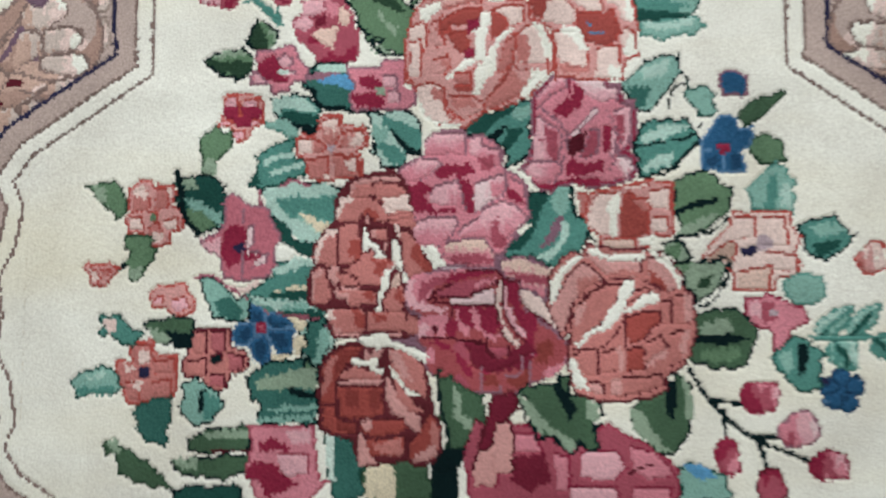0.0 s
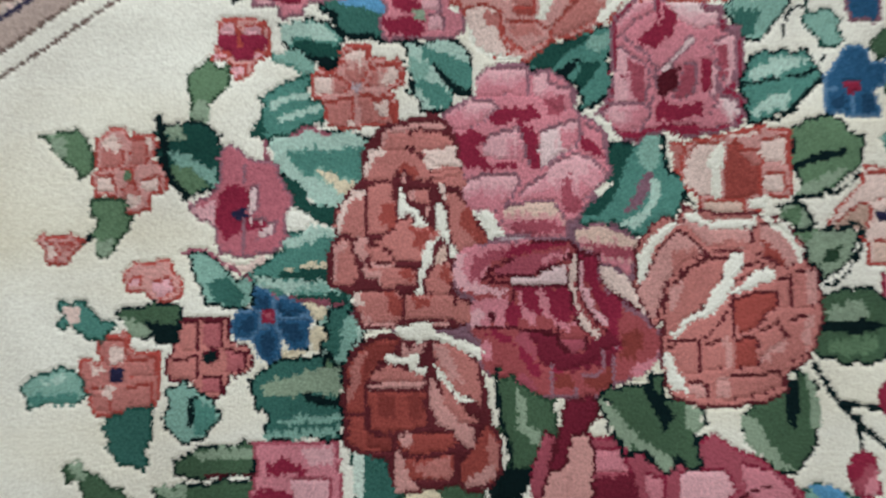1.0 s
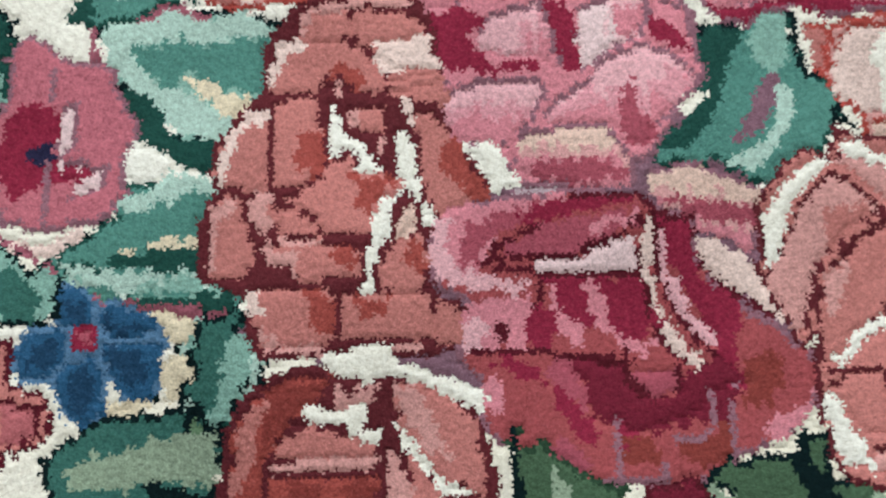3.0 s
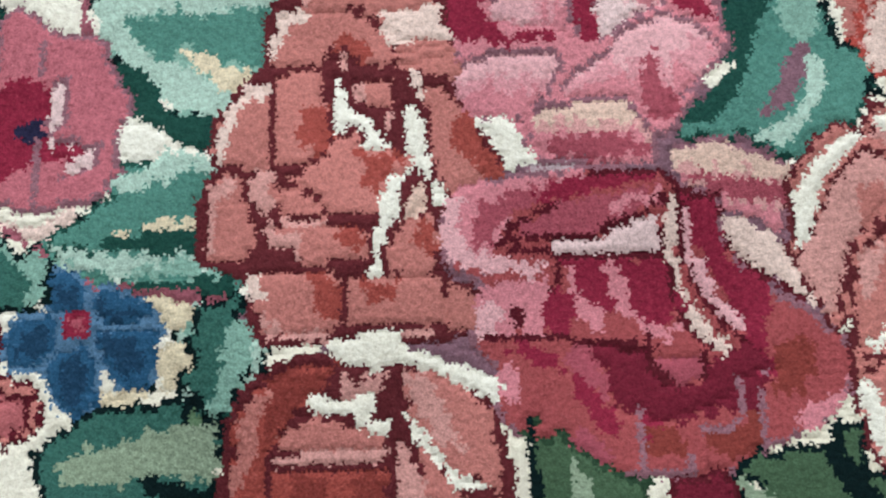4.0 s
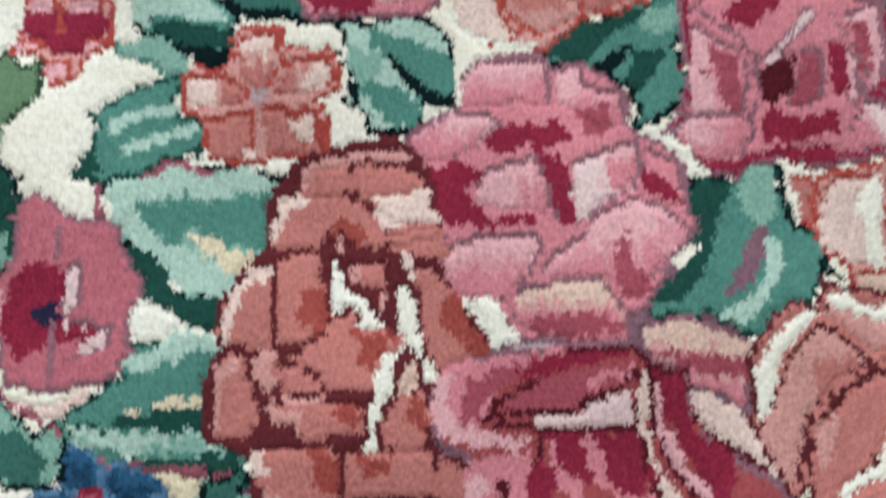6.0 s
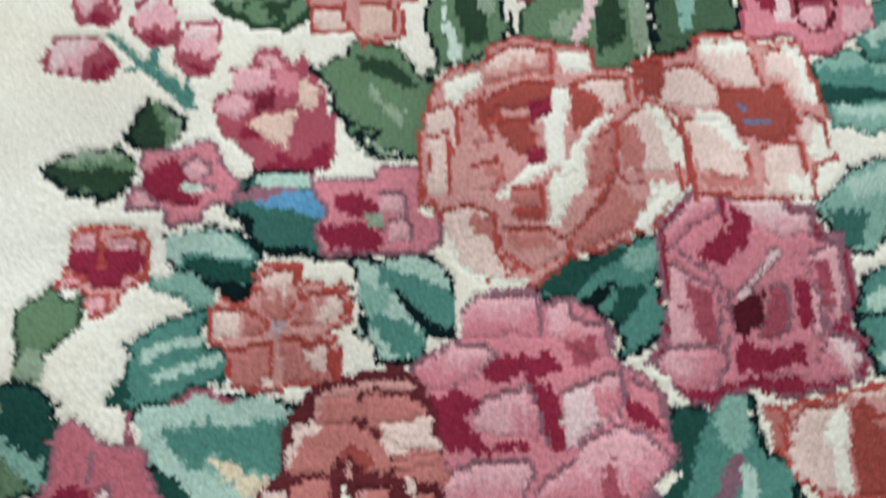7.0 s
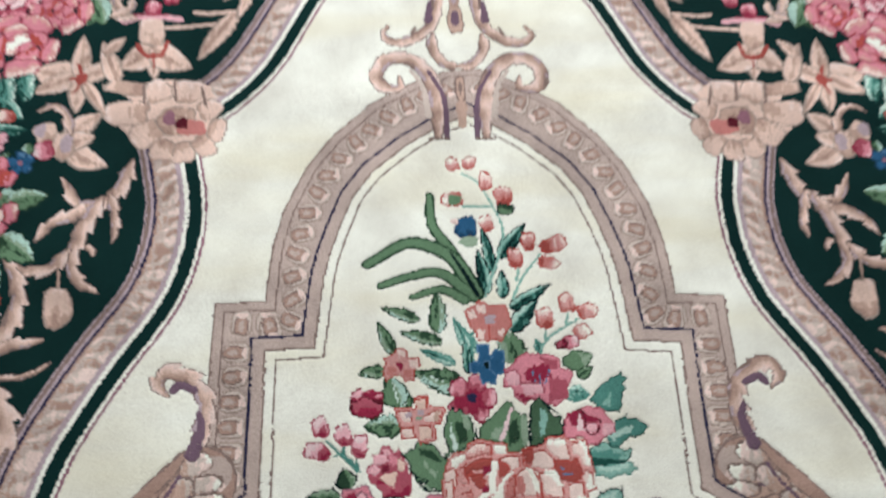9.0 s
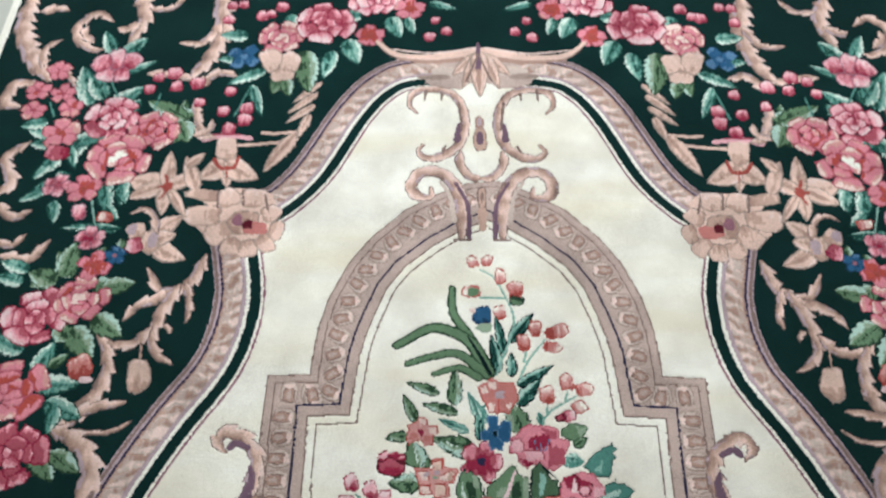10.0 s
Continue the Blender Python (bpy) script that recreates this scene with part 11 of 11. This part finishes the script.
# ---- the rug as meshes: one part for each motif, petals under their flowers ----
def heights(x, y):
    """Top of the pile: old fold ripples across the rug and slow waves."""
    z = PILE + 0.0035 * np.exp(-((y - 1.02) / 0.035) ** 2) - 0.003 * np.exp(-((y - 1.12) / 0.05) ** 2)
    z = z + 0.0012 * np.sin(x * 5.1 + 1.3 * y) * np.sin(y * 7.3 + 0.8)
    z = z + 0.002 * np.exp(-((y - 0.245 - 0.02 * x) / 0.02) ** 2)
    return z


def split_islands():
    """Motifs that others overlap fall into islands: each larger island becomes a part of its own, crumbs join a neighbour."""
    global PART
    for _ in range(2):
        n = NY * NX
        ids = np.arange(n).reshape(NY, NX)
        flat = PART
        pairs = [(ids[:, :-1][flat[:, :-1] == flat[:, 1:]], ids[:, 1:][flat[:, :-1] == flat[:, 1:]]),
                 (ids[:-1][flat[:-1] == flat[1:]], ids[1:][flat[:-1] == flat[1:]])]
        p, q = (np.concatenate([a[k] for a in pairs]) for k in (0, 1))
        lab = np.arange(n)
        for _ in range(400):
            low = np.minimum(lab[p], lab[q])
            then = lab.copy()
            np.minimum.at(then, lab[p], low)
            np.minimum.at(then, lab[q], low)
            then = then[then]
            then = then[then]
            if (then == lab).all():
                break
            lab = then
        root, back, count = np.unique(lab, return_inverse=True, return_counts=True)
        small = (count[back] < 14).reshape(NY, NX)
        if not small.any():
            break
        for _ in range(6):
            for dj, di in ((0, 1), (0, -1), (1, 0), (-1, 0)):
                moved, ok = np.roll(PART, (dj, di), (0, 1)), np.roll(~small, (dj, di), (0, 1))
                take = small & ok
                PART[take] = moved[take]
                small = small & ~take
    owner = PART.ravel()[root]
    seen = {}
    remap = owner.copy()
    for k in np.argsort(-count):
        o = owner[k]
        if o in KEEP_JOINED:
            continue
        if o in seen and count[k] >= 14:
            remap[k] = piece(*PARTS[o])
        seen[o] = 1
    PART = remap[back].reshape(NY, NX).astype(np.int32)


KEEP_JOINED = {k for k, q in enumerate(PARTS) if q[0] in ("field_ground", "border_ground", "outer_stripe", "green_stripe",
                                                           "frame_moulding", "frame_inner_moulding", "frame_line")}
split_islands()

# the tufts that the eye comes close to are laid out as loose fibre bundles, three by three; the rest as single tufts
SUB = 3
ZX0, ZX1 = (int((v + HALF_W) / TUFT) for v in (-0.46, 0.46))
ZY0, ZY1 = (int((v - NEAR) / TUFT) for v in (-0.21, 0.36))


def carved(parts):
    """Where the pile is clipped lower: between motifs."""
    edge = np.zeros((parts.shape[0] + 1, parts.shape[1] + 1))
    a, b, c, d = parts[:-1, :-1], parts[1:, :-1], parts[:-1, 1:], parts[1:, 1:]
    edge[1:-1, 1:-1] = (a != b) | (a != c) | (a != d)
    return edge


def sheet(x, y, low, wide, tall):
    inner = np.zeros(x.shape)
    inner[1:-1, 1:-1] = 1
    z = heights(x, y) - low + inner * rng.uniform(-tall, tall, x.shape)
    x = x + inner * rng.uniform(-wide, wide, x.shape)
    y = y + inner * rng.uniform(-wide, wide, x.shape)
    corner = np.arange(x.shape[0] - 1)[:, None] * x.shape[1] + np.arange(x.shape[1] - 1)[None]
    quads = np.stack([corner, corner + 1, corner + x.shape[1] + 1, corner + x.shape[1]], -1)
    return np.stack([x, y, z], -1).reshape(-1, 3), quads


vx, vy = np.meshgrid(-HALF_W + np.arange(NX + 1) * TUFT, NEAR + np.arange(NY + 1) * TUFT)
edges = carved(PART)
wide_co, wide_quads = sheet(vx, vy, 0.0011 * edges, 0.3 * TUFT, 0.00025)
outside = np.ones((NY, NX), bool)
outside[ZY0:ZY1, ZX0:ZX1] = False
zone = (slice(ZY0, ZY1), slice(ZX0, ZX1))
big = lambda a: np.repeat(np.repeat(a, SUB, 0), SUB, 1)
zone_part, zone_edge = big(PART[zone]), None
h, w = zone_part.shape
jj, ii = np.mgrid[0:h, 0:w]
oj = np.clip(((jj + rng.normal(0, 0.66, (h, w))) / SUB).astype(int), 0, h // SUB - 1)
oi = np.clip(((ii + rng.normal(0, 0.66, (h, w))) / SUB).astype(int), 0, w // SUB - 1)
zone_dye = DYE[zone][oj, oi]
fxx, fyy = np.meshgrid(-HALF_W + (ZX0 + np.arange(w + 1) / SUB) * TUFT, NEAR + (ZY0 + np.arange(h + 1) / SUB) * TUFT)
near_edge = carved(zone_part)
for _ in range(2):
    near_edge[1:-1, 1:-1] = np.maximum(near_edge[1:-1, 1:-1], 0.6 * np.maximum(np.maximum(near_edge[:-2, 1:-1], near_edge[2:, 1:-1]), np.maximum(near_edge[1:-1, :-2], near_edge[1:-1, 2:])))
tuft_lift = big(rng.uniform(-0.0001, 0.0001, (h // SUB, w // SUB)))
near_low = 0.0012 * near_edge
near_low[:-1, :-1] += tuft_lift
near_co, near_quads = sheet(fxx, fyy, near_low, 0.3 * TUFT / SUB, 0.00012)
COORDS = np.concatenate([wide_co, near_co])
QUADS = np.concatenate([wide_quads[outside], near_quads.reshape(-1, 4) + len(wide_co)])
FACE_PART = np.concatenate([PART[outside], zone_part.ravel()])
FACE_DYE = np.concatenate([DYE[outside], zone_dye.ravel()])


def pile_mesh(name, coords, quads, dyes):
    used, back = np.unique(quads, return_inverse=True)
    tones, slot = np.unique(dyes, return_inverse=True)
    n = len(quads)
    mesh = bpy.data.meshes.new(name)
    mesh.vertices.add(len(used))
    mesh.vertices.foreach_set("co", coords[used].ravel().astype(np.float32))
    mesh.loops.add(4 * n)
    mesh.loops.foreach_set("vertex_index", back.ravel().astype(np.int32))
    mesh.polygons.add(n)
    mesh.polygons.foreach_set("loop_start", (4 * np.arange(n)).astype(np.int32))
    for t in tones:
        mesh.materials.append(WOOLS[t])
    mesh.polygons.foreach_set("material_index", slot.ravel().astype(np.int32))
    mesh.polygons.foreach_set("use_smooth", np.ones(n, bool))
    mesh.update(calc_edges=True)
    return mesh


rug = tagged(new("rug"), "hand-knotted wool rug with rose bouquet lying on grey floor", "rug")
flat_part, flat_dye = FACE_PART, FACE_DYE
order = np.argsort(flat_part, kind="stable")
cuts = np.searchsorted(flat_part[order], np.arange(len(PARTS) + 1))
made = {}
parents = {q[1] for n, q in enumerate(PARTS) if cuts[n + 1] > cuts[n]}
for k, (name, parent, label) in enumerate(PARTS):
    faces = order[cuts[k]:cuts[k + 1]]
    has_children = k in parents
    if not len(faces) and not has_children:
        continue
    if len(faces):
        ob = new(name, pile_mesh(name, COORDS, QUADS[faces], flat_dye[faces]))
    else:
        ob = new(name)
    ob.parent = made.get(parent, rug) if parent is not None else rug
    made[k] = ob
    if label:
        tagged(ob, label)
    if k in KEEP_JOINED and name.endswith("ground"):
        tagged(ob, kind="stuff")

# the rest of the pile, laid out coarsely, mirrored from the far half
STEP = 5
rows = int((NEAR + HALF_L) / (TUFT * STEP))
cols = NX // STEP
fx, fy = np.meshgrid(np.linspace(-HALF_W, HALF_W, cols + 1), np.linspace(-HALF_L, NEAR, rows + 1))
low = np.stack([fx, fy, heights(fx, fy)], -1).reshape(-1, 3)
corner = np.arange(rows)[:, None] * (cols + 1) + np.arange(cols)[None]
quads = np.stack([corner, corner + 1, corner + cols + 2, corner + cols + 1], -1).reshape(-1, 4)
my = np.clip(((-(fy[:-1, :-1] + TUFT * STEP / 2) - NEAR) / TUFT).astype(int), 0, NY - 1)
mx = np.clip(((fx[:-1, :-1] + TUFT * STEP / 2 + HALF_W) / TUFT).astype(int), 0, NX - 1)
rest = tagged(new("rug_pile", pile_mesh("rug_pile", low, quads, BORDER_DYE[my, mx].ravel())), "patterned wool pile", kind="stuff")
rest.parent = rug


# ---- small mesh helpers ----
def part(name, bm, material, parent, label=""):
    mesh = bpy.data.meshes.new(name)
    bm.to_mesh(mesh)
    bm.free()
    mesh.materials.append(material)
    ob = new(name, mesh)
    ob.parent = parent
    return tagged(ob, label)


def slab(x0, x1, y0, y1, z0, z1, bevel=0.0):
    bm = bmesh.new()
    bmesh.ops.create_cube(bm, size=1, matrix=Matrix.LocRotScale(((x0 + x1) / 2, (y0 + y1) / 2, (z0 + z1) / 2), None, (x1 - x0, y1 - y0, z1 - z0)))
    if bevel:
        bmesh.ops.bevel(bm, geom=bm.edges[:], offset=bevel, segments=3, affect="EDGES", profile=0.5)
    return bm


part("backing", slab(-HALF_W + 0.002, HALF_W - 0.002, -HALF_L + 0.002, HALF_L - 0.002, 0.0, 0.005, 0.001), WOOLS[CODE["sand"]], rug, "cotton backing")
e = 0.008
for x0, x1, y0, y1 in ((-HALF_W - e, -HALF_W + 0.002, -HALF_L - e, HALF_L + e), (HALF_W - 0.002, HALF_W + e, -HALF_L - e, HALF_L + e),
                       (-HALF_W + 0.002, HALF_W - 0.002, -HALF_L - e, -HALF_L + 0.002), (-HALF_W + 0.002, HALF_W - 0.002, HALF_L - 0.002, HALF_L + e)):
    part("edge_binding", slab(x0, x1, y0, y1, 0.0, 0.0125, 0.004), WOOLS[CODE["ivory"]], rug, "ivory whipped wool binding")


# ---- the room ----
def plain(name, code, rough, scale, depth):
    mat, nodes, links, shader = node_material(name)
    where = nodes.new("ShaderNodeTexCoord")
    fine, slow, mix, bump = (nodes.new(k) for k in ("ShaderNodeTexNoise", "ShaderNodeTexNoise", "ShaderNodeMix", "ShaderNodeBump"))
    for tex, s in ((fine, scale), (slow, scale / 25)):
        tex.inputs["Scale"].default_value, tex.inputs["Detail"].default_value = s, 6
        links.new(where.outputs["Object"], tex.inputs["Vector"])
    mix.data_type = "RGBA"
    colour = srgb(code)
    mix.inputs["A"].default_value, mix.inputs["B"].default_value = (*[c * 0.88 for c in colour], 1), (*[min(1, c * 1.06) for c in colour], 1)
    links.new(slow.outputs["Fac"], mix.inputs["Factor"])
    links.new(mix.outputs["Result"], shader.inputs["Base Color"])
    links.new(fine.outputs["Fac"], bump.inputs["Height"])
    bump.inputs["Strength"].default_value, bump.inputs["Distance"].default_value = 0.2, depth
    links.new(bump.outputs["Normal"], shader.inputs["Normal"])
    shader.inputs["Roughness"].default_value = rough
    return mat


stone_mat, paint_mat = plain("floor_stone", "b9bcb4", 0.45, 120, 0.0005), plain("wall_paint", "e4e1d8", 0.85, 200, 0.0004)
RX, RY0, RY1, RZ = 3.2, -3.4, 4.0, 2.7
tagged(part("floor", slab(-RX, RX, RY0, RY1, -0.1, 0.0), stone_mat, None, "pale grey smooth floor"), kind="structure")
tagged(part("ceiling", slab(-RX, RX, RY0, RY1, RZ, RZ + 0.1), paint_mat, None, "white painted ceiling"), kind="structure")
for name, box in (("wall_north", (-RX - 0.1, RX + 0.1, RY1, RY1 + 0.1)), ("wall_south", (-RX - 0.1, RX + 0.1, RY0 - 0.1, RY0)),
                  ("wall_west", (-RX - 0.1, -RX, RY0, RY1)), ("wall_east", (RX, RX + 0.1, RY0, RY1))):
    tagged(part(name, slab(*box, -0.1, RZ + 0.1), paint_mat, None, "plain pale painted wall"), kind="structure")
